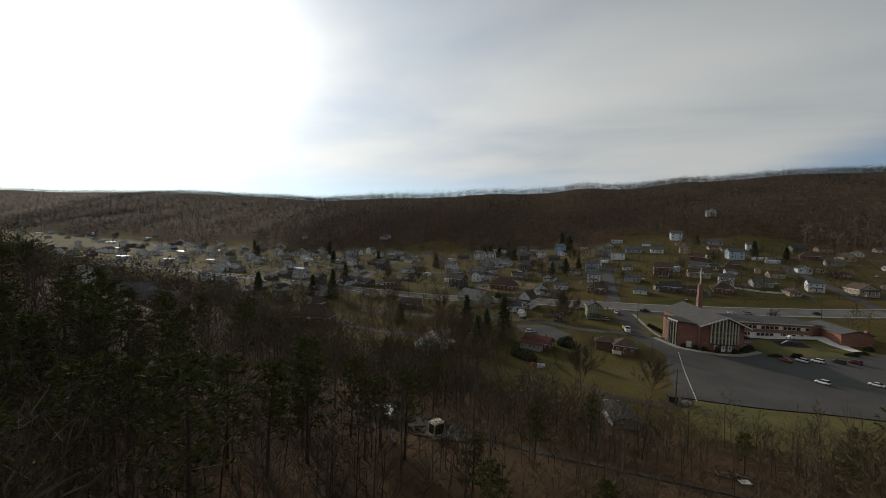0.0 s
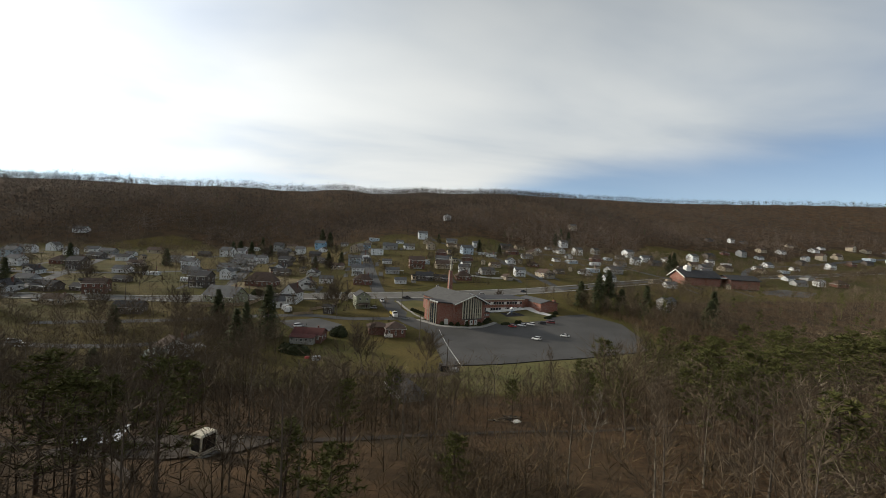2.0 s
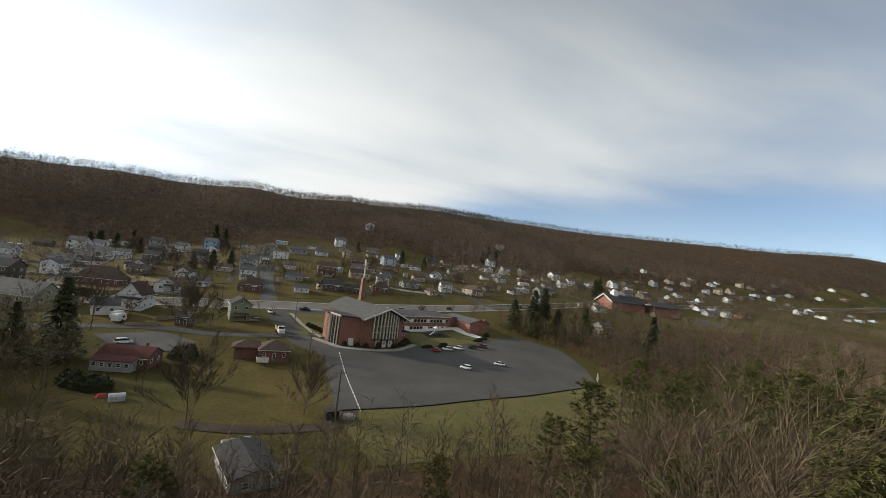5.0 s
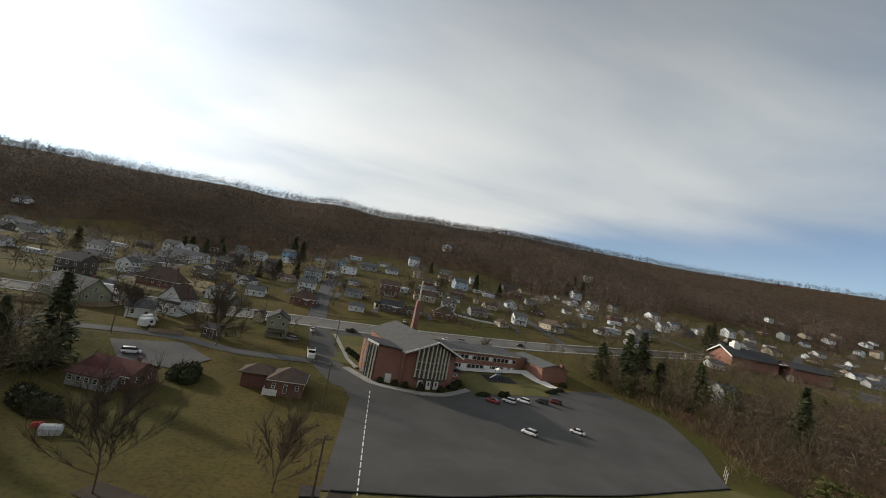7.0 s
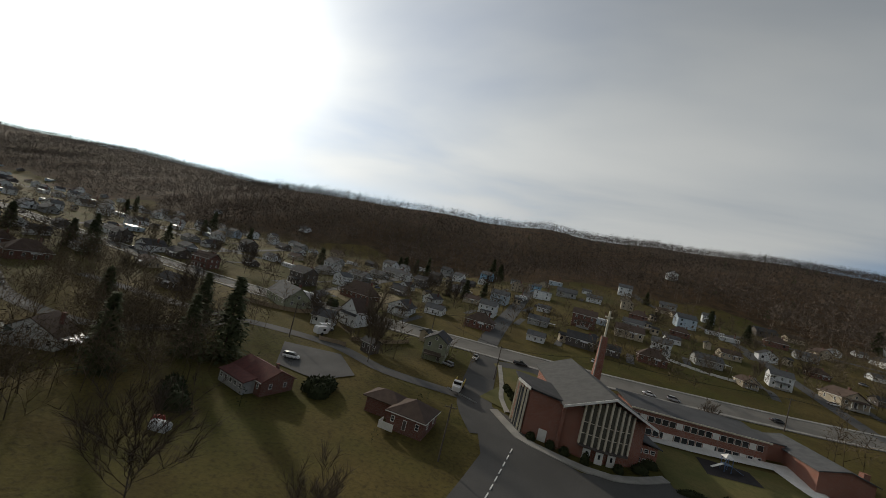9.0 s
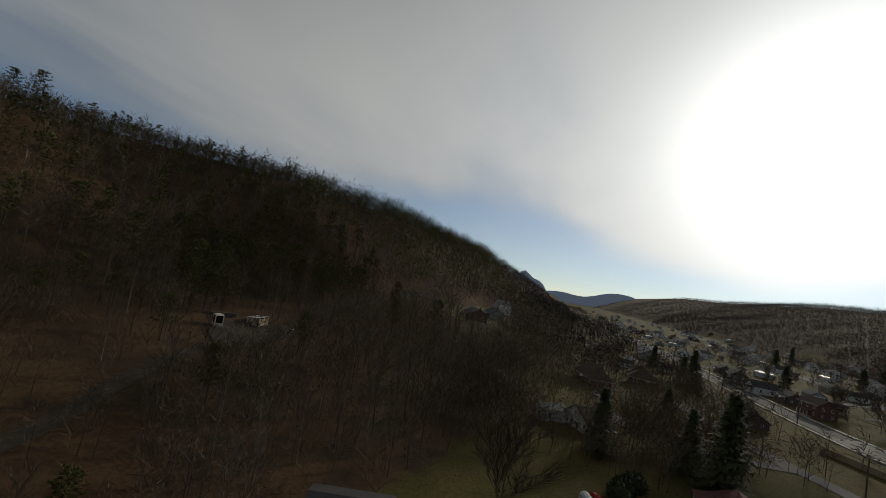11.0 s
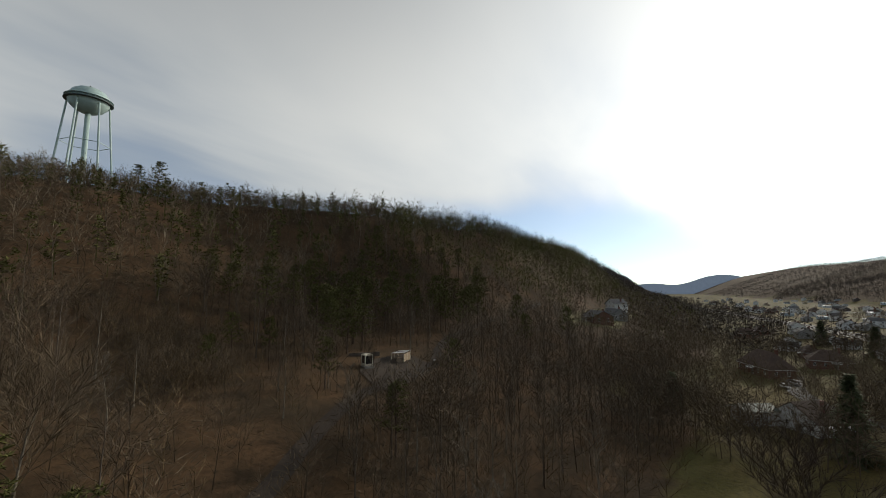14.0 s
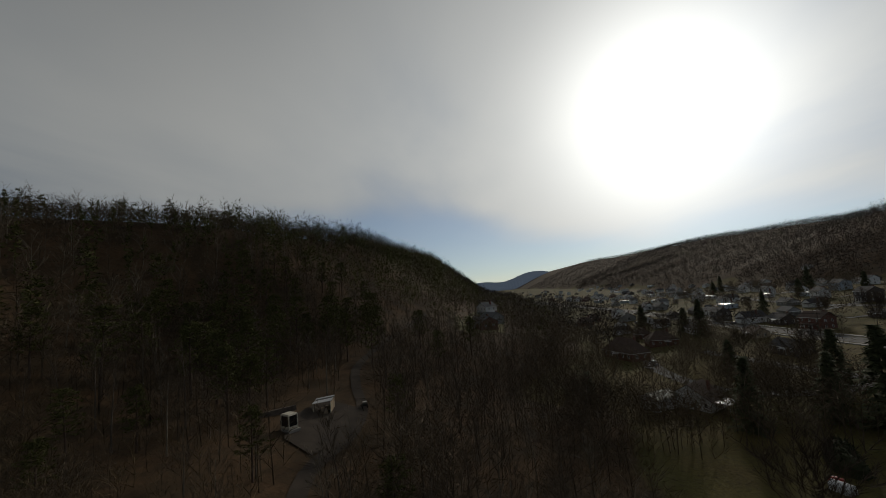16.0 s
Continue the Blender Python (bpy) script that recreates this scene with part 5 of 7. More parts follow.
row_kind = (("bright red sedan parked before the church lawn", "paint_red", "sedan"), ("white estate car parked before the church lawn", "paint_white", "suv"), ("white hatchback parked before the church lawn", "paint_white", "suv"),
            ("black car parked before the church lawn", "paint_black", "suv"), ("dark red car parked before the church lawn", "paint_maroon", "suv"))
for (label, colour, style), u in zip(row_kind, (17.2, 22.6, 27.8, 34.6, 39.8)):
    park(car(label, colour, style, "cars before the lawn"), *church_at(u, -8.8), CH_TURN + 128)
park(car("white car parked in the open car park", "paint_white", "suv"), 68.5, 181, 142)
park(car("white hatchback parked in the open car park", "paint_white", "sedan"), 83, 186, 148)
park(car("white minivan on the asphalt driveway", "paint_white", "minivan"), -27.5, 189.5, 28, 0.22)
park(car("white pickup waiting near the crossing", "paint_white", "pickup"), 4.6, 236.5, -80)
silver = park(car("silver car beside the green house", "paint_silver", "suv"), 0.5, 224, 170, 0.05)
park(car("black pickup with white canopy at the kerb", "paint_black", "pickup"), 17.5, 244, 12, 0.2)
street_cars = {
    "white": car("white car parked along a street", "paint_white", "sedan", "street cars"),
    "dark": car("dark car parked along a street", "paint_black", "sedan", "street cars"),
    "grey": silver,
    "blue": car("dark blue car parked along a street", "paint_blue", "suv", "street cars"),
    "maroon": car("maroon car parked along a street", "paint_maroon", "suv", "street cars"),
}
first = {k: True for k in street_cars}
first["grey"] = False
for kind, x, y, turn in (("dark", 92, 268, 14), ("white", 56, 255, 10), ("grey", 63, 257, 8), ("white", -96, 314, 85), ("dark", -84, 308, 80), ("blue", -76, 298, 82), ("grey", -104, 408, 75),
                         ("white", -14, 310, 100), ("dark", 0, 345, 95), ("maroon", -44, 262, 5), ("white", 120, 310, 20), ("grey", 150, 365, 30), ("blue", 172, 397, 60), ("white", -100, 158, 15),
                         ("grey", -106, 162, 10), ("white", -140, 215, 8), ("dark", -171, 228, 4), ("grey", -197, 218, 0), ("white", -214, 239, 5), ("white", -249, 252, 60), ("dark", -278, 282, 75),
                         ("white", 225, 320, 10), ("grey", 262, 330, 80), ("dark", 290, 308, 30), ("white", 296, 311, 35), ("blue", -221, 198, 10), ("white", 38, 271, 90)):
    if first[kind]:
        park(street_cars[kind], x, y, turn)
        first[kind] = False
    else:
        park(copy_thing(street_cars[kind], Matrix()), x, y, turn)

truck = park(thing("tipper_truck", "white-cabbed yellow tipper truck facing downhill", "truck"), 10.4, 208, -78)
part("chassis", Geo().box(0, 0, 0.8, 7.4, 1.0, 0.3), "black", truck)
part("cab", loft([(1.4, ring(1.1, 0.8, 2.7)), (2.5, ring(1.15, 0.7, 2.8, 0.15)), (2.9, ring(1.12, 0.7, 1.9)), (4.0, ring(1.0, 0.6, 1.7))]), "paint_white", truck)
part("windscreen", Geo().box(2.78, 0, 2.2, 0.2, 1.9, 0.75), "car_glass", truck)
part("tipper_bed", Geo().box(-1.5, 0, 1.15, 4.8, 2.3, 0.2).box(-1.5, -1.1, 1.7, 4.8, 0.12, 1.0).box(-1.5, 1.1, 1.7, 4.8, 0.12, 1.0).box(0.85, 0, 1.8, 0.12, 2.2, 1.2), "yellow", truck)
part("load", Geo().box(-1.6, 0, 1.5, 3.6, 1.9, 0.6, 8, 0.7), "litter", truck)
tyre_mesh = Geo().tube([(0, -0.15, 0), (0, 0.15, 0)], [0.5, 0.5], 14).mesh("tyre", MAT["black"])
for x in (-2.9, -1.8, 2.6):
    for y in (-1.0, 1.0):
        part("tyre", tyre_mesh, None, truck, at=pose(x, y, 0.5))
lorry = park(thing("box_truck", "white box truck on the main road", "truck"), -68, 238.5, 12)
part("box", Geo().box(-1.0, 0, 2.2, 6.4, 2.4, 2.6), "paint_white", lorry)
part("cab", loft([(2.3, ring(1.05, 0.5, 2.3)), (3.4, ring(1.05, 0.5, 2.35, 0.15)), (4.0, ring(1.0, 0.5, 1.4)), (4.6, ring(0.92, 0.5, 1.2))]), "paint_white", lorry)
part("windscreen", Geo().box(3.75, 0, 1.75, 0.3, 1.8, 0.6), "car_glass", lorry)
for x in (-2.8, 3.3):
    for y in (-0.95, 0.95):
        part("tyre", tyre_mesh, None, lorry, at=pose(x, y, 0.5))
trailer = park(thing("camper", "small white camper trailer in a cluttered yard", "camper"), -36.5, 210, 80, 0.0)
part("shell", loft([(-2.2, ring(1.0, 0.6, 2.2)), (-2.0, ring(1.1, 0.5, 2.6)), (1.6, ring(1.1, 0.5, 2.6)), (2.1, ring(1.0, 0.7, 2.0))]), "paint_white", trailer)
part("window", Geo().box(0.3, -1.1, 1.7, 1.0, 0.06, 0.6), "car_glass", trailer)
for y in (-1.0, 1.0):
    part("tyre", tyre_mesh, None, trailer, at=pose(-0.3, y, 0.45))
van = park(thing("van", "boxy white van parked by the garage", "van"), -38.5, 214.5, 75, 0.0)
part("body", loft([(-2.4, ring(0.95, 0.4, 2.3)), (1.2, ring(1.0, 0.35, 2.4)), (1.7, ring(1.0, 0.35, 1.6)), (2.5, ring(0.9, 0.4, 1.2))]), "paint_white", van)
part("windscreen", Geo().box(1.5, 0, 1.95, 0.3, 1.6, 0.6), "car_glass", van)
for x in (-1.6, 1.6):
    for y in (-0.85, 0.85):
        part("tyre", tyre_mesh, None, van, at=pose(x, y, 0.45))
sheet("driveway", [(-37, 196.5), (-22, 202), (-11, 194), (-15, 185), (-27, 184.5)], 0.18, "old_asphalt", "asphalt parking pad beside the red-roofed house", "driveway")
road("road", "quiet asphalt lane between lawns", ((-58, 198), (-60, 178), (-70, 164), (-95, 160), (-125, 166)), 5.0, "old_asphalt", 0.12)
sheet("straw_yard", [(-80, 262), (-62, 254), (-42, 258), (-44, 280), (-62, 292), (-80, 285)], 0.16, "straw", "dry yellow lawn round the ranch house", "lawn")

# ---- small things round the car park ----
stop = Geo().box(0, 0, 0.0, 0.24, 2.15, 0.16, 0, 0.85)
stop_mesh = stop.mesh("kerb_block", MAT["trim"])
for i in range(17):
    a = i / 16
    x, y = 29.4 + 1.4 * (1 - a) * 0 + 1.4 * (1 - a), 146.5 + 44 * a
    ob = new("kerb_block", stop_mesh)
    ob.matrix_basis = pose(x, y, ground(x, y) + 0.14, 0, 0, 2)
    tagged(ob, "white concrete kerb block edging the car park", "kerb block", "kerb blocks")

bin_ = park(thing("dumpster", "dark metal dumpster on the grass edge", "dumpster"), 24.6, 141.5, 10, 0.0)
part("bin", Geo().box(0, 0, 0.9, 2.4, 1.7, 1.7, 0, 1.08), "black", bin_)
part("lid", Geo().slab([(-1.3, -0.95, 1.75), (1.3, -0.95, 1.75), (1.3, 0.95, 2.1), (-1.3, 0.95, 2.1)], 0.1), "dark", bin_)
cover = solid("tank_cover", Geo().lathe([(1.35, 0.0), (1.35, 0.5), (1.1, 0.8), (0.3, 0.92), (0.05, 0.94)], 20), "concrete", "round pale tank cover beside the dumpster", "tank", 28.0, 141.6, ground(28, 141.6) - 0.05)


def pole(x, y, height=10.0, arms=1, label="weathered wooden utility pole with crossarm"):
    ob = thing("utility_pole", label, "utility pole", x, y, ground(x, y), 20, "utility poles")
    part("post", Geo().tube([(0, 0, -0.4), (0, 0, height)], [0.17, 0.11], 8), "wood_pole", ob)
    for k in range(arms):
        arm = part("crossarm", Geo().box(0, 0, height - 0.6 - 0.9 * k, 2.2, 0.12, 0.12), "wood_pole", ob)
        for x_ in (-0.95, -0.4, 0.4, 0.95):
            part("insulator", Geo().tube([(x_, 0, height - 0.54 - 0.9 * k), (x_, 0, height - 0.36 - 0.9 * k)], [0.05, 0.04], 6), "tank_dark", arm)
    return ob


POLES = [(14.5, 226), (-39.5, 200.5), (40, 246), (-14, 240), (-2, 260), (-9, 310.2), (-18, 365.6), (92, 262), (150, 285.6), (-60, 231), (-110, 222), (-173.4, 214.6), (25.2, 139.6), (-64, 182), (-86, 308), (-98, 365.6), (20, 177), (128, 365.5)]
poles = [pole(*p) for p in POLES]
for a, b in ((1, 3), (3, 0), (3, 4), (4, 5), (5, 6), (0, 2), (2, 7), (7, 8), (9, 3), (10, 9), (11, 10)):
    (xa, ya), (xb, yb) = POLES[a], POLES[b]
    za, zb = ground(xa, ya) + 9.6, ground(xb, yb) + 9.6
    for off in (-0.9, 0.9):
        pts = [(xa + (xb - xa) * s, ya + (yb - ya) * s + off * 0.5, za + (zb - za) * s - 1.0 * 4 * s * (1 - s)) for s in (i / 8 for i in range(9))]
        solid("overhead_cable", Geo().tube(pts, [0.025] * 9, 4), "black", "thin black overhead cable between poles", "cable", group="overhead cables")


def picket_fence(pts, label, material, height=1.5, gap=2.4):
    """A board fence: one panel of boards and one post for each bay."""
    ob = thing("fence", label, "fence")
    line = smooth_line(pts, gap)
    for p, q in zip(line, line[1:]):
        d = q - p
        turn = math.degrees(math.atan2(d.y, d.x))
        m = (p + q) / 2
        z = ground(m.x, m.y)
        part("panel", Geo().box(0, 0, height / 2, d.length - 0.1, 0.06, height), material, ob, at=pose(m.x, m.y, z, 0, 0, turn))
        part("post", Geo().box(0, 0, height / 2, 0.12, 0.12, height + 0.2), material, ob, at=pose(p.x, p.y, ground(p.x, p.y)))
    return ob


picket_fence(((-78, 213), (-66, 217), (-58, 222), (-55, 232)), "long weathered tan board fence across a lawn", "wood_fence")
picket_fence(((-28, 214), (-22, 222), (-17, 231)), "tan board fence between two back yards", "wood_fence", 1.3)
picket_fence(((-33.5, 206), (-25.5, 208.5)), "short board fence along the lane", "wood_fence", 1.2)
picket_fence(((62, 307), (78, 302), (92, 303)), "low white board fence on the slope", "trim", 1.0)
for p, q in (((8, 206.5), (17.5, 203)), ):
    rail = thing("guard_rail", "short steel guard rail at the bend", "guard rail")
    m = ((p[0] + q[0]) / 2, (p[1] + q[1]) / 2)
    part("beam", Geo().box(0, 0, 0.65, 9.5, 0.08, 0.3), "steel", rail, at=pose(*m, ground(*m), 0, 0, -20))
    for k in (-4, -1.3, 1.3, 4):
        part("post", Geo().box(k, 0.1, 0.35, 0.12, 0.12, 0.9), "wood_pole", rail, at=pose(*m, ground(*m), 0, 0, -20))

# leaning posts at the corner of the car park
for k in range(3):
    x, y = 112.5 + k * 1.3, 172 + k * 1.8
    solid("marker_post", Geo().tube([(0, 0, -0.2), (0.5, 0.2, 2.4)], [0.13, 0.11], 8), "stone", "leaning pale wooden post beside the car park", "post", x, y, ground(x, y), 0, "marker posts")

# white tent garage on the lawn
tent = park(thing("tent_garage", "white canvas garage tent on the lawn", "tent"), -14.0, 150.5, 22, 0.0)
sections = []
for x in (-2.3, -0.8, 0.8, 2.3):
    sections.append((x, [(-1.4, 0), (1.4, 0), (1.4, 1.4), (0.8, 1.95), (0, 2.15), (-0.8, 1.95), (-1.4, 1.4)]))
part("cover", loft(sections), "canvas", tent)
tent.scale = (0.55, 0.6, 0.62)
part("door_flap", Geo().box(2.33, 0, 0.8, 0.06, 1.9, 1.5), "canvas", tent)
bundle = park(thing("tarpaulin_heap", "red tarpaulin heap beside the tent", "tarpaulin"), -17.6, 151.6, 30, 0.0)
part("sheet", Geo().box(0.6, 0, 0.3, 1.4, 1.1, 0.7, 0, 0.6).box(1.2, 0.4, 0.25, 0.9, 0.9, 0.5, 25, 0.6), "red", bundle)

# playground
play = thing("play_frame", "small blue climbing frame with white roof and slide", "play frame", *church_at(31, 10), ground(*church_at(31, 10)) + 0.3, CH_TURN)
part("deck", Geo().box(0, 0, 1.4, 1.6, 1.6, 0.15), "plastic_blue", play)
part("roof", Geo().add([(-1, -1, 2.9), (1, -1, 2.9), (1, 1, 2.9), (-1, 1, 2.9), (0, 0, 3.8)], [(0, 1, 4), (1, 2, 4), (2, 3, 4), (3, 0, 4), (3, 2, 1, 0)]), "trim", play)
pm = Geo().box(0, 0, 1.45, 0.12, 0.12, 3.0).mesh("post", MAT["plastic_blue"])
for x in (-0.75, 0.75):
    for y in (-0.75, 0.75):
        part("post", pm, None, play, at=pose(x, y, 0))
part("slide", Geo().slab([(0.8, -0.35, 1.45), (0.8, 0.35, 1.45), (3.6, 0.35, 0.2), (3.6, -0.35, 0.2)][::-1], 0.1), "plastic_blue", play)
part("slide", Geo().slab([(-0.8, 0.35, 1.45), (-0.8, -0.35, 1.45), (-3.0, -0.35, 0.2), (-3.0, 0.35, 0.2)][::-1], 0.1), "trim", play)

# ---- on the wooded hill ----
TRACK = ((70, 91), (53, 90), (31, 88.5), (14, 82.5), (-2, 78), (-16, 79), (-30, 77), (-42, 72), (-61, 66.5), (-85, 66), (-112, 70), (-146, 74))
road("track", "rough gravel track through the woods", TRACK, 2.3, "gravel", 0.14)
sheet("clearing", [(-30, 69.5), (-22, 68.5), (-16, 68), (-10, 71), (-7, 76.5), (-15, 79), (-29, 77.5)], 0.2, "gravel", "grey gravel clearing beside the track", "clearing")
sheet("meadow", [(-226, 95), (-190, 93), (-162, 87), (-134, 88), (-124, 97), (-134, 111), (-180, 112), (-222, 114)], 0.12, "lawn", "rough green lawn round the hillside houses", "lawn")

cabin = park(thing("cable_cabin", "cream-framed dark glazed cabin on a concrete plinth", "cabin"), -13.3, 70.2, 62, 0.0)
part("plinth", Geo().box(0, 0, 0.15, 3.4, 2.8, 0.5), "concrete", cabin)
part("cabin_shell", Geo().box(0, 0, 1.9, 2.5, 2.1, 2.7, 0, 0.94), "car_glass", cabin)
part("cabin_roof", Geo().box(0, 0, 3.35, 2.7, 2.3, 0.3, 0, 0.85), "cream", cabin)
for x in (-1.22, 1.22):
    for y in (-1.02, 1.02):
        part("corner_post", Geo().box(x, y, 1.9, 0.22, 0.22, 2.8), "cream", cabin)
for x in (-1.26, 1.26):
    part("sill", Geo().box(x, 0, 0.85, 0.14, 2.2, 0.5), "cream", cabin)
for y in (-1.06, 1.06):
    part("sill", Geo().box(0, y, 0.85, 2.6, 0.14, 0.5), "cream", cabin)

cabin.scale = (0.78, 0.78, 0.78)
store = park(thing("open_shed", "open shed with patched white sheet roof over stone", "shed"), -24.5, 71.4, 12, 0.0)
for k in range(4):
    a = -3.3 + k * 1.66
    part("roof_sheet", Geo().slab([(a, -2.8, 2.9 + 0.05 * (k % 2)), (a + 1.6, -2.8, 2.9 + 0.05 * (k % 2)), (a + 1.6, 2.8, 3.5), (a, 2.8, 3.5)], 0.08), "roof_white" if k != 1 else "old_asphalt", store)
for x in (-3.1, 0, 3.1):
    for y in (-2.5, 2.5):
        part("post", Geo().box(x, y, 1.5, 0.2, 0.2, 3.2), "cream", store)
part("back_wall", Geo().box(0, 2.5, 1.4, 6.3, 0.15, 2.8), "wood_fence", store)
store.scale = (0.66, 0.62, 0.62)
part("rubble", Geo().box(2.2, 0.4, 0.6, 2.6, 2.4, 1.5, 12, 0.6).box(-0.8, 0.8, 0.5, 2.0, 1.8, 1.1, 40, 0.6), "wood_fence", store)
solid("low_wall", Geo().box(0, 0, 0.4, 7.0, 0.45, 0.9), "wood_pole", "low weathered timber wall beside the track", "wall", -19, 65, ground(-19, 65), -42)
wood_house = place(house_model("low house with dark roof and pale wall among the trees", 12.0, 7.0, 1, "x", "grey", "roof_dark", "none", chimney=False, rise=1.0, plain=True), 12, 121, -70)
wood_house.scale = (0.85, 0.85, 0.75)
part("deck", Geo().box(-8.2, 0.6, 1.1, 4.2, 5.0, 0.25), "concrete", wood_house)
part("deck_rail", Geo().box(-8.2, -1.9, 1.7, 4.2, 0.1, 0.9).box(-10.25, 0.6, 1.7, 0.1, 4.9, 0.9), "trim", wood_house)
quad = park(thing("quad_bike", "small dark quad bike with a pale rack", "vehicle"), -30, 77.5, 20, 0.15)
part("frame", Geo().box(0, 0, 0.7, 1.7, 0.8, 0.45, 0, 0.8), "black", quad)
part("rack", Geo().box(-0.3, 0, 1.05, 0.7, 0.8, 0.12), "trim", quad)
for x in (-0.6, 0.6):
    for y in (-0.5, 0.5):
        part("tyre", Geo().tube([(x, y - 0.12, 0.3), (x, y + 0.12, 0.3)], [0.3, 0.3], 12), "black", quad)

heap = thing("scrap_heap", "heap of old logs, tyres and a pale pallet", "scrap heap", 31.5, 100, ground(31.5, 100), 20)
hr = random.Random(3)
for k in range(9):
    a = hr.uniform(0, 180)
    x, y = hr.uniform(-2.6, 2.6), hr.uniform(-1.2, 1.2)
    part("log", Geo().tube([(x - math.cos(a) * 1.4, y - math.sin(a) * 0.9, 0.25 + hr.random() * 0.5), (x + math.cos(a) * 1.4, y + math.sin(a) * 0.9, 0.25 + hr.random() * 0.5)], [0.16, 0.13], 7), "pale_bark" if k % 3 else "black", heap)
for x, y in ((2.2, 1.3), (2.9, 0.6), (-2.4, 0.9)):
    part("tyre", Geo().tube([(x, y, 0.2), (x + 0.1, y, 0.45)], [0.42, 0.42], 12), "black", heap)
pallet = part("pallet", Geo().box(1.3, -0.9, 0.42, 1.7, 0.1, 0.1).box(1.3, -1.9, 0.42, 1.7, 0.1, 0.1), "trim", heap)
for k in range(6):
    part("slat", Geo().box(0.5 + k * 0.31, -1.4, 0.52, 0.2, 1.3, 0.05), "trim", pallet)

# ---- water tower ----
TX, TY = -41.0, -142.0
TZ = ground(TX, TY) - 0.5
tower = thing("water_tower", "pale green water tower on slender legs", "water tower", TX, TY, TZ, 8)
profile = [(0.3, 0.0), (2.6, 0.35), (5.0, 1.6), (6.6, 3.4), (7.3, 5.2), (7.35, 6.2), (7.0, 7.8), (5.9, 9.6), (4.0, 10.9), (1.8, 11.5), (0.3, 11.7)]
part("tank", Geo().lathe([(r, z + 45.5) for r, z in profile], 40), "tank", tower, smooth=True)
part("walkway", Geo().lathe([(7.3, 50.6), (8.5, 50.6), (8.5, 50.85), (7.3, 50.85)], 40), "tank_dark", tower)
for k in range(24):
    a = k / 24 * math.tau
    part("rail_post", Geo().box(8.35 * math.cos(a), 8.35 * math.sin(a), 51.4, 0.1, 0.1, 1.2), "tank", tower)
part("rail", Geo().lathe([(8.3, 51.9), (8.42, 51.9), (8.42, 52.0), (8.3, 52.0)], 40), "tank", tower)
part("riser", Geo().tube([(0, 0, -1), (0, 0, 46)], [1.0, 1.0], 14), "tank", tower, smooth=True)
for k in range(6):
    a = (k + 0.5) / 6 * math.tau
    part("leg", Geo().tube([(11.5 * math.cos(a), 11.5 * math.sin(a), -1), (7.1 * math.cos(a), 7.1 * math.sin(a), 49.5)], [0.42, 0.36], 10), "tank", tower)
    b = (k + 1.5) / 6 * math.tau
    for z, r in ((16, 10.0), (32, 8.6)):
        part("strut", Geo().tube([(r * math.cos(a), r * math.sin(a), z), (r * math.cos(b), r * math.sin(b), z)], [0.16, 0.16], 6), "tank", tower)
part("finial", Geo().tube([(0, 0, 57.1), (0, 0, 58.2)], [0.3, 0.25], 8), "tank_dark", tower)
tower.scale = (1.24, 1.24, 1.24)


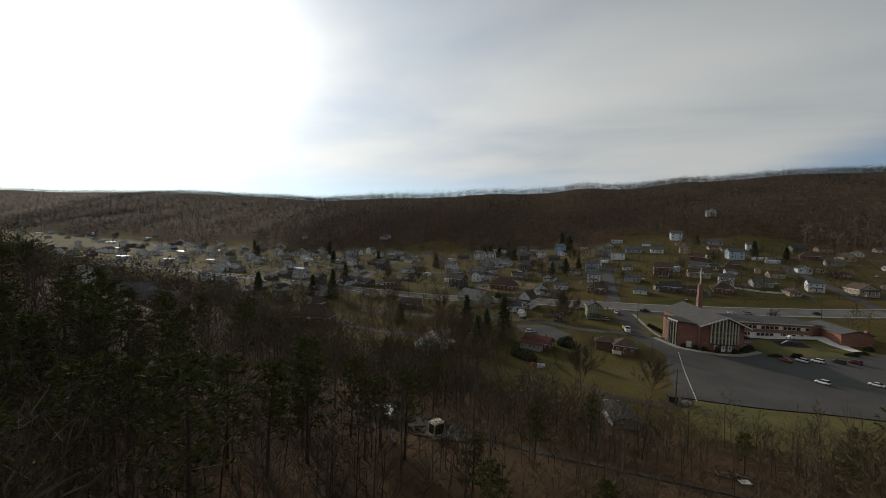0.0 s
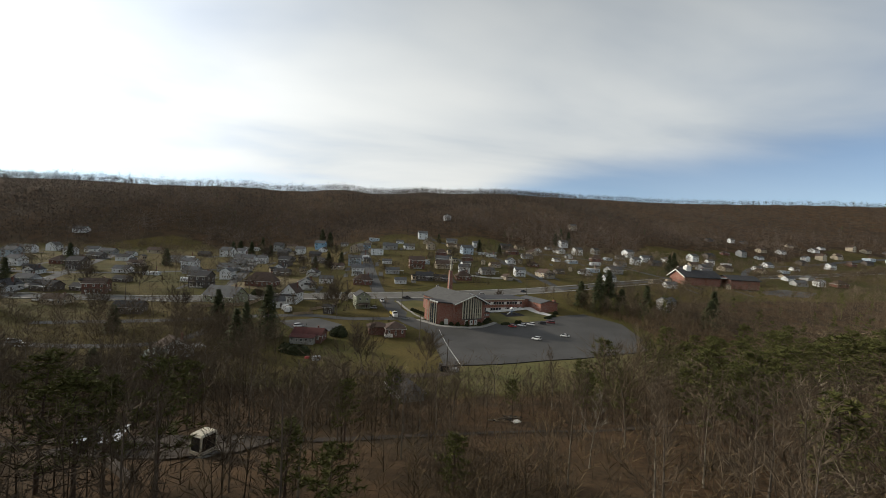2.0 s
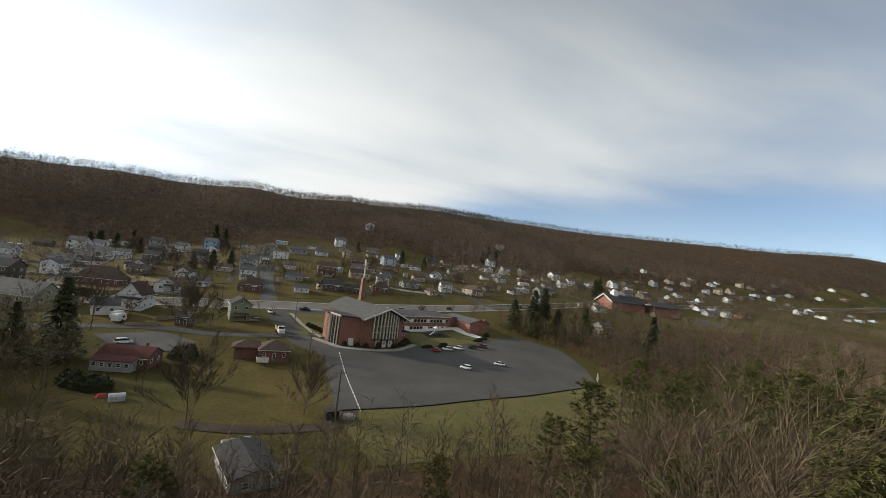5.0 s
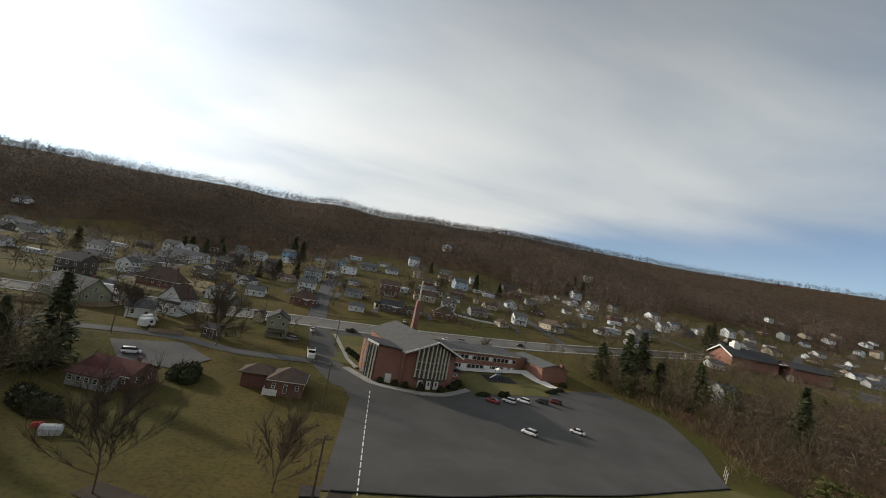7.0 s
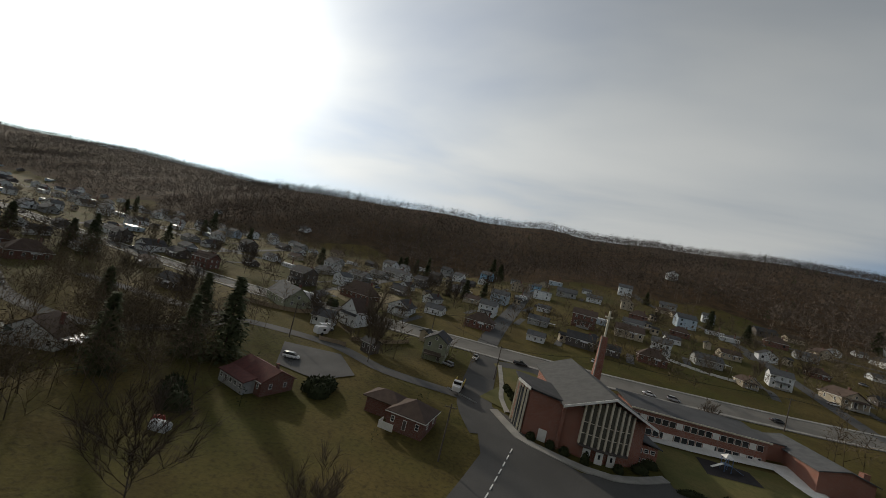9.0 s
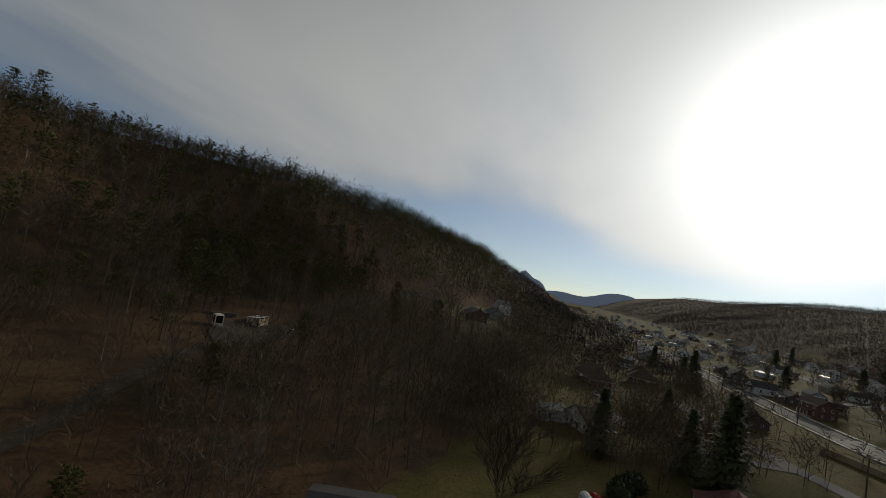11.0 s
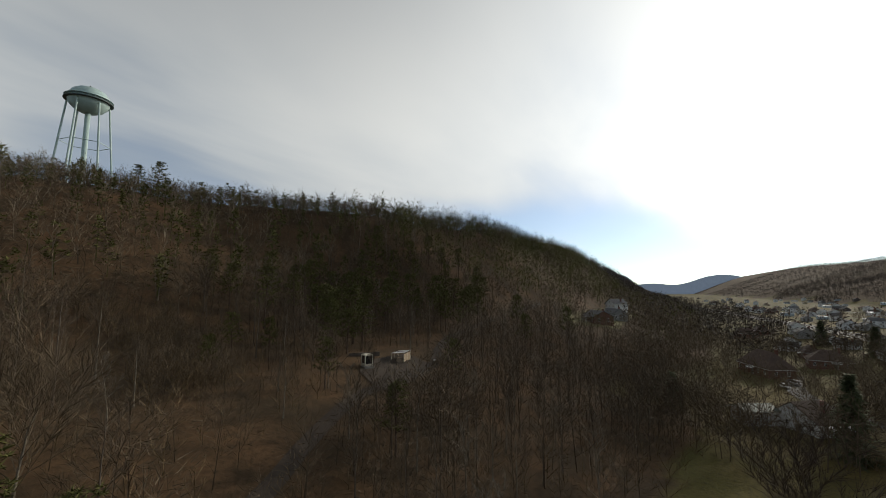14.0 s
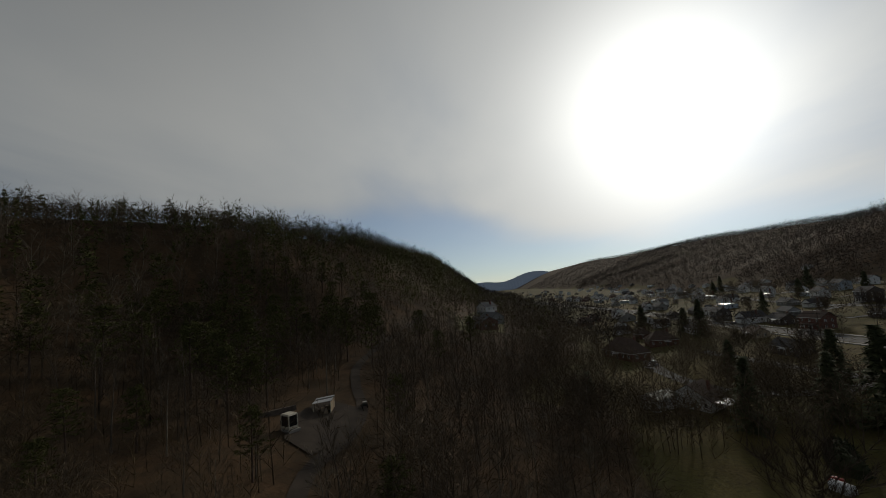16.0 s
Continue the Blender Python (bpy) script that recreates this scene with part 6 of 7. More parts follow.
# ---- trees ----
def bare_tree(seed, height, spread, limbs=14, low=0.3, twigs=10, lean=0.0, forked=False):
    """Trunk and crown of a leafless tree, as two Geos."""
    r = random.Random(seed)
    trunk, crown = Geo(), Geo()
    bend = Vector((r.uniform(-1, 1), r.uniform(-1, 1), 0)) * height * 0.05 + Vector((lean, 0, 0))
    pts, rad = [], []
    base = height * 0.0085 + 0.03
    for i in range(7):
        s = i / 6
        pts.append(Vector((0, 0, -0.5)) + bend * (s * s) + Vector((r.uniform(-1, 1) * 0.12 * s, r.uniform(-1, 1) * 0.12 * s, s * height * (0.62 if forked else 0.86))))
        rad.append(base * (1 - (0.6 if forked else 0.86) * s) * (1.35 if i == 0 else 1))
    trunk.tube(pts, rad, 7, cap=False)

    def on_trunk(s):
        k = min(int(s * 6), 5)
        f = s * 6 - k
        return pts[k].lerp(pts[k + 1], f), rad[k] + (rad[k + 1] - rad[k]) * f

    def sliver(p, d, length, width):
        side = d.cross(Vector((r.uniform(-1, 1), r.uniform(-1, 1), r.uniform(-1, 1))))
        side = side.normalized() * width if side.length > 1e-4 else Vector((width, 0, 0))
        crown.add([tuple(p - side), tuple(p + side), tuple(p + d * length)], [(0, 1, 2)])

    golden = r.uniform(0, 6)
    for i in range(limbs):
        s = low + (0.98 - low) * (i / (limbs - 1))
        p, pr = on_trunk(s)
        golden += 2.4 + r.uniform(-0.4, 0.4)
        rise = 0.45 + 0.9 * s + r.uniform(-0.2, 0.2)
        length = spread * (1.05 - 0.62 * s) * r.uniform(0.75, 1.2)
        if forked:
            length, rise = spread * (1.15 - 0.2 * s) * r.uniform(0.75, 1.2), 0.1 + 1.5 * s * s + r.uniform(0, 0.5)
        d = Vector((math.cos(golden), math.sin(golden), rise)).normalized()
        line, lr = [p], [pr * 0.48]
        for k in range(4):
            d = (d + Vector((r.uniform(-0.35, 0.35), r.uniform(-0.35, 0.35), r.uniform(-0.05, 0.3)))).normalized()
            line.append(line[-1] + d * length / 4)
            lr.append(max(0.014, pr * 0.48 * (1 - (k + 1) / 4.3)))
        crown.tube(line, lr, 3, cap=False)
        for j in range(6):
            f = 0.3 + 0.7 * j / 5
            k = min(int(f * 4), 3)
            q = line[k].lerp(line[k + 1], f * 4 - k)
            dd = (d + Vector((r.uniform(-1, 1), r.uniform(-1, 1), r.uniform(-0.2, 0.7))) * 0.9).normalized()
            sl = length * r.uniform(0.28, 0.5)
            end = q + (dd + Vector((0, 0, 0.15))).normalized() * sl
            sliver(q, (end - q).normalized(), sl, 0.03)
            sliver(q, (end - q).normalized(), sl, 0.03)
            for _ in range(twigs):
                m = r.random()
                o = q.lerp(end, m)
                td = (dd + Vector((r.uniform(-1, 1), r.uniform(-1, 1), r.uniform(-0.3, 0.9)))).normalized()
                sliver(o, td, sl * r.uniform(0.4, 0.95), 0.028 if forked else 0.019)
    return trunk, crown


def pine_tree(seed, height):
    """A pine with a bare lower trunk and tufted, open crown."""
    r = random.Random(seed)
    trunk, crown = Geo(), Geo()
    lean = Vector((r.uniform(-0.6, 0.6), r.uniform(-0.6, 0.6), 0))
    pts = [lean * (i / 5) ** 2 + Vector((0, 0, -0.5 + height * 0.97 * i / 5)) for i in range(6)]
    trunk.tube(pts, [0.26, 0.22, 0.18, 0.14, 0.09, 0.03], 7, cap=False)
    a = r.uniform(0, 6)
    levels = 19
    for i in range(levels):
        s = 0.36 + 0.62 * i / (levels - 1)
        k = min(int(s * 5), 4)
        p = pts[k].lerp(pts[k + 1], s * 5 - k)
        for b in range(2 if i < levels - 3 else 3):
            a += 2.2 + r.uniform(-0.5, 0.5)
            length = height * 0.25 * (1.12 - s) ** 0.65 * r.uniform(0.6, 1.25) + 0.4
            d = Vector((math.cos(a), math.sin(a), r.uniform(0.0, 0.45))).normalized()
            end = p + d * length + Vector((0, 0, length * 0.12))
            trunk.tube([p, p.lerp(end, 0.5), end], [0.06, 0.045, 0.02], 3, cap=False)
            for c in range(4):
                o = p.lerp(end, 0.4 + 0.2 * c) + Vector((r.uniform(-0.5, 0.5), r.uniform(-0.5, 0.5), r.uniform(-0.1, 0.4)))
                for _ in range(14):
                    n = Vector((r.uniform(-1, 1), r.uniform(-1, 1), r.uniform(-0.35, 0.8))).normalized()
                    side = n.cross(Vector((r.uniform(-1, 1), r.uniform(-1, 1), r.uniform(-1, 1)))).normalized() * r.uniform(0.05, 0.12)
                    tip = o + n * r.uniform(0.45, 0.95)
                    crown.add([tuple(o - side), tuple(o + side), tuple(tip)], [(0, 1, 2)])
    return trunk, crown


def spruce_tree(seed, height, width):
    """A dense conical spruce with drooping sprays."""
    r = random.Random(seed)
    trunk, crown = Geo(), Geo()
    trunk.tube([(0, 0, -0.5), (0, 0, height * 0.5), (0, 0, height)], [0.28, 0.16, 0.02], 7, cap=False)
    levels = 26
    for i in range(levels):
        s = 0.05 + 0.94 * i / (levels - 1)
        reach = width / 2 * (1 - s) ** 0.85 * r.uniform(0.85, 1.1) + 0.15
        for b in range(12):
            a = r.uniform(0, math.tau)
            out = Vector((math.cos(a), math.sin(a), 0))
            ln = reach * r.uniform(0.65, 1.15)
            p = Vector((0, 0, s * height))
            for c in range(6):
                f = 0.25 + 0.15 * c
                o = p + out * ln * f + Vector((0, 0, -0.28 * ln * f + r.uniform(-0.2, 0.2)))
                n = (out * r.uniform(0.5, 1.1) + Vector((r.uniform(-0.9, 0.9), r.uniform(-0.9, 0.9), r.uniform(-0.7, 0.25)))).normalized()
                side = n.cross(Vector((r.uniform(-0.4, 0.4), r.uniform(-0.4, 0.4), 1))).normalized() * r.uniform(0.24, 0.5)
                crown.add([tuple(o - side), tuple(o + side), tuple(o + n * r.uniform(0.9, 1.6))], [(0, 1, 2)])
    return trunk, crown


def tree_thing(name, label, geos, bark, leaf, x=0.0, y=0.0, turn=0.0, group=""):
    ob = thing(name, label, "tree", x, y, ground(x, y), turn, group)
    part("trunk", geos[0], bark, ob)
    part("crown", geos[1], leaf, ob)
    return ob


class Stand:
    """Plants copies of a few grown trees."""

    def __init__(self, sources):
        self.sources, self.used = sources, [False] * len(sources)

    def plant(self, k, x, y, turn, size, label="", group=""):
        k %= len(self.sources)
        m = pose(x, y, ground(x, y) - 0.1, 0, 0, turn)
        if self.used[k]:
            ob = copy_thing(self.sources[k], m)
        else:
            ob, self.used[k] = self.sources[k], True
            ob.matrix_basis = m
        ob.scale = (size, size, size)
        if label:
            ob["label"] = label
        if group:
            ob["group"] = group
        return ob


bare = Stand([
    tree_thing("bare_tree", "tall leafless grey tree in the hillside woods", bare_tree(11, 17, 5.2, 15, 0.34), "bark", "twig"),
    tree_thing("bare_tree", "leafless tree with pale bark in the woods", bare_tree(12, 15, 4.6, 13, 0.4), "pale_bark", "twig"),
    tree_thing("bare_tree", "slim leafless tree in the hillside woods", bare_tree(13, 16, 3.6, 13, 0.45, lean=0.8), "bark", "twig"),
    tree_thing("bare_tree", "slender pale leafless tree on the slope", bare_tree(14, 13, 3.4, 12, 0.42, lean=-0.9), "pale_bark", "pale_bark"),
    tree_thing("bare_tree", "crooked leafless tree in the hillside woods", bare_tree(15, 14, 5.0, 14, 0.3, lean=1.4), "bark", "twig"),
    tree_thing("bare_tree", "young leafless tree in the hillside woods", bare_tree(16, 10, 3.0, 12, 0.28), "bark", "twig"),
])
spreading = Stand([
    tree_thing("bare_tree", "wide-spreading leafless yard tree", bare_tree(21, 13, 7.5, 18, 0.35, 24, forked=True), "bark", "dark_twig"),
    tree_thing("bare_tree", "rounded leafless yard tree with dense twigs", bare_tree(22, 10, 5.5, 17, 0.3, 26, forked=True), "bark", "twig"),
    tree_thing("bare_tree", "broad old leafless tree with pale limbs", bare_tree(23, 18, 10.5, 20, 0.3, 22, forked=True), "pale_bark", "near_wood"),
])
pines = Stand([
    tree_thing("pine_tree", "tall pine with an open green crown", pine_tree(31, 16), "pine_bark", "pine"),
    tree_thing("pine_tree", "pine with tufted green crown", pine_tree(32, 13.5), "pine_bark", "pine"),
    tree_thing("pine_tree", "slim pine with sparse green crown", pine_tree(33, 15), "pine_bark", "pine"),
])
spruces = Stand([
    tree_thing("spruce_tree", "dark conical spruce on a lawn", spruce_tree(41, 17, 10.0), "pine_bark", "spruce"),
    tree_thing("spruce_tree", "dense dark evergreen between houses", spruce_tree(42, 12, 8.0), "pine_bark", "spruce"),
])

# single trees in the yards
for k, x, y, size in ((0, 0.5, 138, 0.95), (1, 19.5, 143.5, 1.0), (1, -14.5, 204, 1.5), (0, -45, 215, 0.7), (1, -20, 216, 0.9), (1, -52, 224, 0.8), (2, 42, 76.5, 0.8),
                      (1, -100, 190, 1.0), (0, -72, 190, 0.9), (1, 70, 245, 0.6), (1, 96, 310.2, 0.8), (0, 118, 332, 0.7), (1, 152, 309.6, 0.8), (0, -30, 296.5, 0.8), (1, -52, 315.6, 0.9),
                      (0, -88, 360.9, 0.8), (1, -145.5, 251.2, 1.0), (0, -120, 250, 0.9), (1, 40, 345.4, 0.7), (0, 62, 365.6, 0.7), (1, 110, 372.6, 0.8), (1, 5, 304.8, 0.6), (0, -35, 358, 0.8)):
    spreading.plant(k, x, y, x * 37 % 360, size)
for k, x, y, size in ((0, -36, 177, 1.12), (0, -42, 172, 0.8), (0, -39, 154, 0.85), (0, -56, 184, 0.9),
                      (1, 118, 243, 0.9), (0, 126, 238, 0.95), (0, 133, 240, 1.0), (1, 121, 231, 0.75), (1, 139, 236, 0.8), (0, 146, 224, 0.8),
                      (0, -60, 445.2, 1.1), (1, -52, 441.5, 1.2), (1, -120, 421.8, 1.0), (1, -128, 416.1, 1.1), (0, -112, 427.7, 0.9), (1, -136.1, 420.9, 1.0), (1, -95, 392, 0.9), (1, -28, 333.9, 0.8), (1, -36, 324.8, 0.9),
                      (1, -45, 322, 0.7), (0, 258, 357, 1.0), (0, 266, 361.7, 1.1), (1, 274, 355.5, 0.9), (1, 205, 487.6, 1.2), (0, 214, 493.4, 1.1), (0, 222, 489.2, 1.0), (1, 96, 418, 1.0), (1, 112, 400, 0.9),
                      (1, -150.9, 336.9, 1.0), (0, -197.4, 314.2, 0.9), (1, -254.4, 320, 1.0), (0, -180.6, 248.8, 0.8), (1, -166.9, 201.8, 1.0), (0, -150.7, 201.5, 1.0), (1, -209.3, 197, 1.0), (0, -286.2, 350, 1.1),
                      (1, -360.4, 320, 1.1), (0, -402.8, 350, 1.0), (1, 168, 205, 0.9), (0, 176, 212, 0.8), (1, -88, 178, 0.8), (1, -62, 128, 0.7), (1, 60, 457.4, 0.8)):
    spruces.plant(k, x, y, x * 53 % 360, size * (1.3 if 110 < x < 180 and y < 260 else 1.0), "large dark spruce on the lawn" if (x, y) == (-36, 177) else "")

# the near woods: each tree on its own
wr = random.Random(5)


def flight_gap(x, y):
    """How far a spot lies from the gap that runs down the hill between the tall trees."""
    return abs(x - lerp_table(y, ((4, 15), (14, 13), (22, 7), (32, 8), (62, 18), (80, 28), (100, 37))))


def open_ground(x, y):
    """True where the woods leave a gap: track, clearing, wall, heap."""
    for a, b in zip(TRACK, TRACK[1:]):
        p, d = Vector((x - a[0], y - a[1])), Vector((b[0] - a[0], b[1] - a[1]))
        s = max(0.0, min(1.0, p.dot(d) / d.dot(d)))
        if (p - d * s).length < 3.4:
            return True
    if -32 < x < -6 and 64 < y < 81:
        return True
    if -226 < x < -124 and 88 < y < 113:
        return True
    if 4 < y < 62 and flight_gap(x, y) < 6:
        return True
    return (x - 42) ** 2 + (y - 76.5) ** 2 < 30 or (x - 31) ** 2 + (y - 101) ** 2 < 40 or (x - 13) ** 2 + (y - 119) ** 2 < 80 or 133 < y < 140 and -2 < x < 30


def scatter(x0, x1, y0, y1, step, limit=0.5, jitter=0.42):
    out = []
    y = y0
    while y < y1:
        x = x0
        while x < x1:
            px_, py_ = x + wr.uniform(-jitter, jitter) * step, y + wr.uniform(-jitter, jitter) * step
            if wooded(px_, py_) >= limit and not open_ground(px_, py_):
                out.append((px_, py_))
            x += step
        y += step
    return out


count = 0
near = scatter(-112, 150, 14, 152, 8.0)
wr.shuffle(near)
for x, y in near:
    if y < 100 and flight_gap(x, y) < (11 if y < 62 else 8):
        continue
    if x > 72 and y > 84 and wr.random() < 0.8 or x > 46 and 50 < y < 108 and wr.random() < 0.62 or x < -14 and y < 62 and wr.random() < 0.45:
        pines.plant(wr.randrange(3), x, y, wr.uniform(0, 360), wr.uniform(0.7, 1.1))
    elif count < 275:
        bare.plant(wr.choice((0, 0, 1, 1, 2, 3, 3, 4, 5)), x, y, wr.uniform(0, 360), wr.uniform(0.62, 0.98))
        count += 1
for x, y, s in ((-82, 67, 1.0), (-91, 97, 0.9), (-60, 71, 1.0), (-27, 55, 1.0), (-58, 44, 1.05), (-75, 53, 1.1), (-70, 38, 1.0), (-88, 80, 0.9), (-66, 62, 0.9), (-84, 56, 1.0), (-48, 50, 0.95), (-39, -65, 1.0), (-33, -68, 0.85), (-36, 12, 0.9), (-46, 20, 1.0), (-30, 30, 0.9), (-55, 36, 1.0), (-13, 60, 0.85), (-62, 52, 0.8), (2, 73, 0.62), (-1, 55, 0.6), (13, 57, 0.55), (3, 49, 0.6), (-52, 31, 0.95), (-42, 38, 0.8), (97, 124, 0.7), (8, 92, 0.7), (34, 104, 0.6), (52, 100, 0.7), (-70, 88, 0.8), (-22, 86, 0.7), (44, 92, 0.75)):
    pines.plant(int(x), x, y, x * 31, s)


for k, x, y, s in ((0, 4, 97, 0.8), (2, 9, 92, 0.75), (4, 19, 94, 0.7), (1, 2, 104, 0.75), (0, -2, 110, 0.7), (5, 24, 101, 0.9), (2, -1, 99, 0.8)):
    bare.plant(k, x, y, x * 40, s)


# ---- joined woods: trees past counting ----
def sprig_tree(seed, height, spread, twigs, stems=5, thin=0.003, foot=0.3):
    """A leafless tree as a light tangle of slivers: points and triangles."""
    r = random.Random(seed)
    v, f = [], []

    def sliver(p, q, w):
        d = Vector(q) - Vector(p)
        s = d.cross(Vector((r.uniform(-1, 1), r.uniform(-1, 1), 0.2))).normalized() * w
        n = len(v)
        v.extend([tuple(Vector(p) - s), tuple(Vector(p) + s), tuple(q)])
        f.append((n, n + 1, n + 2))

    for a in (0, 2.1, 4.2):
        w = Vector((math.cos(a), math.sin(a), 0)) * height * (0.009 if thin < 0.005 else 0.006)
        n = len(v)
        v.extend([tuple(-w), tuple(w), (0, 0, height * 0.9)])
        f.append((n, n + 1, n + 2))
    for i in range(stems):
        a, z = i * 2.4 + r.uniform(-0.4, 0.4), height * r.uniform(0.3, 0.6)
        q = Vector((math.cos(a) * spread * 0.7, math.sin(a) * spread * 0.7, z + height * r.uniform(0.15, 0.35)))
        sliver((0, 0, z), q, height * 0.008)
    for i in range(twigs):
        a = r.uniform(0, math.tau)
        out = Vector((math.cos(a), math.sin(a), 0))
        if i % 5 < 2:
            # a branch that leaves the stem
            z = height * r.uniform(foot * 0.8, 0.62)
            p = out * spread * r.uniform(0.02, 0.2) + Vector((0, 0, z))
            q = p + out * spread * r.uniform(0.35, 0.75) + Vector((0, 0, height * r.uniform(0.1, 0.34)))
            sliver(p, q, height * r.uniform(thin * 0.7, 1.3 * thin))
            continue
        z = height * r.uniform(foot, 0.86)
        k = math.sqrt(max(0.12, 1 - ((z / height - 0.6) / 0.42) ** 2))
        p = out * spread * k * 0.7 * r.random() ** 0.6 + Vector((0, 0, z))
        q = p + Vector((out.x * r.uniform(-0.4, 1.4), out.y * r.uniform(-0.4, 1.4), r.uniform(0.2, 1.5))) * height * 0.12
        sliver(p, q, height * r.uniform(thin * 0.6, 1.4 * thin))
    return np.array(v, np.float32), np.array(f, np.int32)


def fan_tree(seed, height, spread, boughs, forks, twigs, thick=1.0, low=0.22, haze=0, fine=0.03):
    """A light leafless tree that branches three times: stem, boughs, forks and twigs, as points and triangles."""
    r = random.Random(seed)
    v, f = [], []

    def blade(p, q, w):
        d = q - p
        s = d.cross(Vector((r.uniform(-1, 1), r.uniform(-1, 1), r.uniform(-0.3, 0.3))))
        s = s.normalized() * w if s.length > 1e-5 else Vector((w, 0, 0))
        n = len(v)
        v.extend([tuple(p - s), tuple(p + s), tuple(q)])
        f.append((n, n + 1, n + 2))

    top = Vector((r.uniform(-0.08, 0.08) * height, r.uniform(-0.08, 0.08) * height, height * 0.95))
    for a in (0, 1.6):
        w = Vector((math.cos(a), math.sin(a), 0)) * (0.03 + height * 0.0048)
        n = len(v)
        v.extend([tuple(-w), tuple(w), tuple(top)])
        f.append((n, n + 1, n + 2))
    turn = r.uniform(0, 6)
    for i in range(boughs):
        s = low + (0.88 - low) * (i + r.random() * 0.6) / boughs
        turn += 2.4 + r.uniform(-0.5, 0.5)
        p = top * s
        d = Vector((math.cos(turn), math.sin(turn), 0.55 + 0.8 * s + r.uniform(-0.2, 0.3))).normalized()
        length = spread * (1.25 - 0.75 * s) * r.uniform(0.8, 1.25)
        bend = d + Vector((r.uniform(-0.25, 0.25), r.uniform(-0.25, 0.25), 0.3))
        blade(p, p + bend.normalized() * length, 0.055 * thick)
        for j in range(forks):
            k = 0.25 + 0.75 * (j + 0.5) / forks
            q = p + bend.normalized() * length * k
            e = (bend.normalized() + Vector((r.uniform(-1, 1), r.uniform(-1, 1), r.uniform(-0.3, 0.8))) * 0.75).normalized()
            reach = length * (0.75 - 0.35 * k) * r.uniform(0.7, 1.2)
            blade(q, q + e * reach, 0.034 * thick)
            for _ in range(twigs):
                o = q + e * reach * r.uniform(0.15, 0.95)
                g = (e + Vector((r.uniform(-1, 1), r.uniform(-1, 1), r.uniform(-0.5, 0.9))) * 0.9).normalized()
                blade(o, o + g * reach * r.uniform(0.4, 0.8), 0.022 * thick)
    for _ in range(haze):
        n = Vector((r.gauss(0, 1), r.gauss(0, 1), r.gauss(0, 1))).normalized() * r.random() ** 0.4
        o = Vector((n.x * spread * 0.9, n.y * spread * 0.9, height * (0.62 + 0.36 * n.z))) 
        g = Vector((n.x + r.uniform(-0.8, 0.8), n.y + r.uniform(-0.8, 0.8), n.z * 0.5 + r.uniform(-0.2, 1.0))).normalized()
        blade(o, o + g * r.uniform(0.9, 2.3), fine * r.uniform(0.6, 1.4))
    return np.array(v, np.float32), np.array(f, np.int32)


def puff_tree(seed, height, spread, blades, fine=1.0):
    """A far leafless tree: a stem under a rounded crown of loosely turned sprays, as points and triangles."""
    r = random.Random(seed)
    v, f = [], []
    w = Vector((math.cos(seed), math.sin(seed), 0)) * height * 0.012
    v.extend([tuple(-w), tuple(w), (0, 0, height * 0.8)])
    f.append((0, 1, 2))
    for _ in range(blades):
        n = Vector((r.gauss(0, 1), r.gauss(0, 1), r.gauss(0, 1))).normalized() * r.random() ** 0.45
        p = Vector((n.x * spread, n.y * spread, height * (0.5 + 0.47 * n.z)))
        d = Vector((n.x + r.uniform(-0.7, 0.7), n.y + r.uniform(-0.7, 0.7), r.uniform(-0.1, 1.0))).normalized()
        s = d.cross(Vector((r.uniform(-1, 1), r.uniform(-1, 1), r.uniform(-1, 1)))).normalized() * r.uniform(0.16, 0.4) * fine
        m = len(v)
        v.extend([tuple(p - s), tuple(p + s), tuple(p + d * r.uniform(1.4, 2.9) * (0.5 + 0.5 * fine))])
        f.append((m, m + 1, m + 2))
    return np.array(v, np.float32), np.array(f, np.int32)


def tuft_tree(seed, height, spread, tufts):
    """An evergreen as clumps of blades: points and triangles."""
    r = random.Random(seed)
    v, f = [], []
    for i in range(tufts):
        z = height * (0.3 + 0.68 * r.random())
        k = spread * (1.05 - z / height) ** 0.7
        a = r.uniform(0, math.tau)
        o = Vector((math.cos(a) * k * r.random(), math.sin(a) * k * r.random(), z))
        for _ in range(5):
            n = Vector((r.uniform(-1, 1), r.uniform(-1, 1), r.uniform(-0.2, 0.8))).normalized()
            s = n.cross(Vector((r.uniform(-1, 1), r.uniform(-1, 1), r.uniform(-1, 1)))).normalized() * height * 0.016
            m = len(v)
            v.extend([tuple(o - s), tuple(o + s), tuple(o + n * height * 0.085)])
            f.append((m, m + 1, m + 2))
    for a in (0, 1.6):
        w = Vector((math.cos(a), math.sin(a), 0)) * height * 0.012
        m = len(v)
        v.extend([tuple(-w), tuple(w), (0, 0, height * 0.9)])
        f.append((m, m + 1, m + 2))
    return np.array(v, np.float32), np.array(f, np.int32)


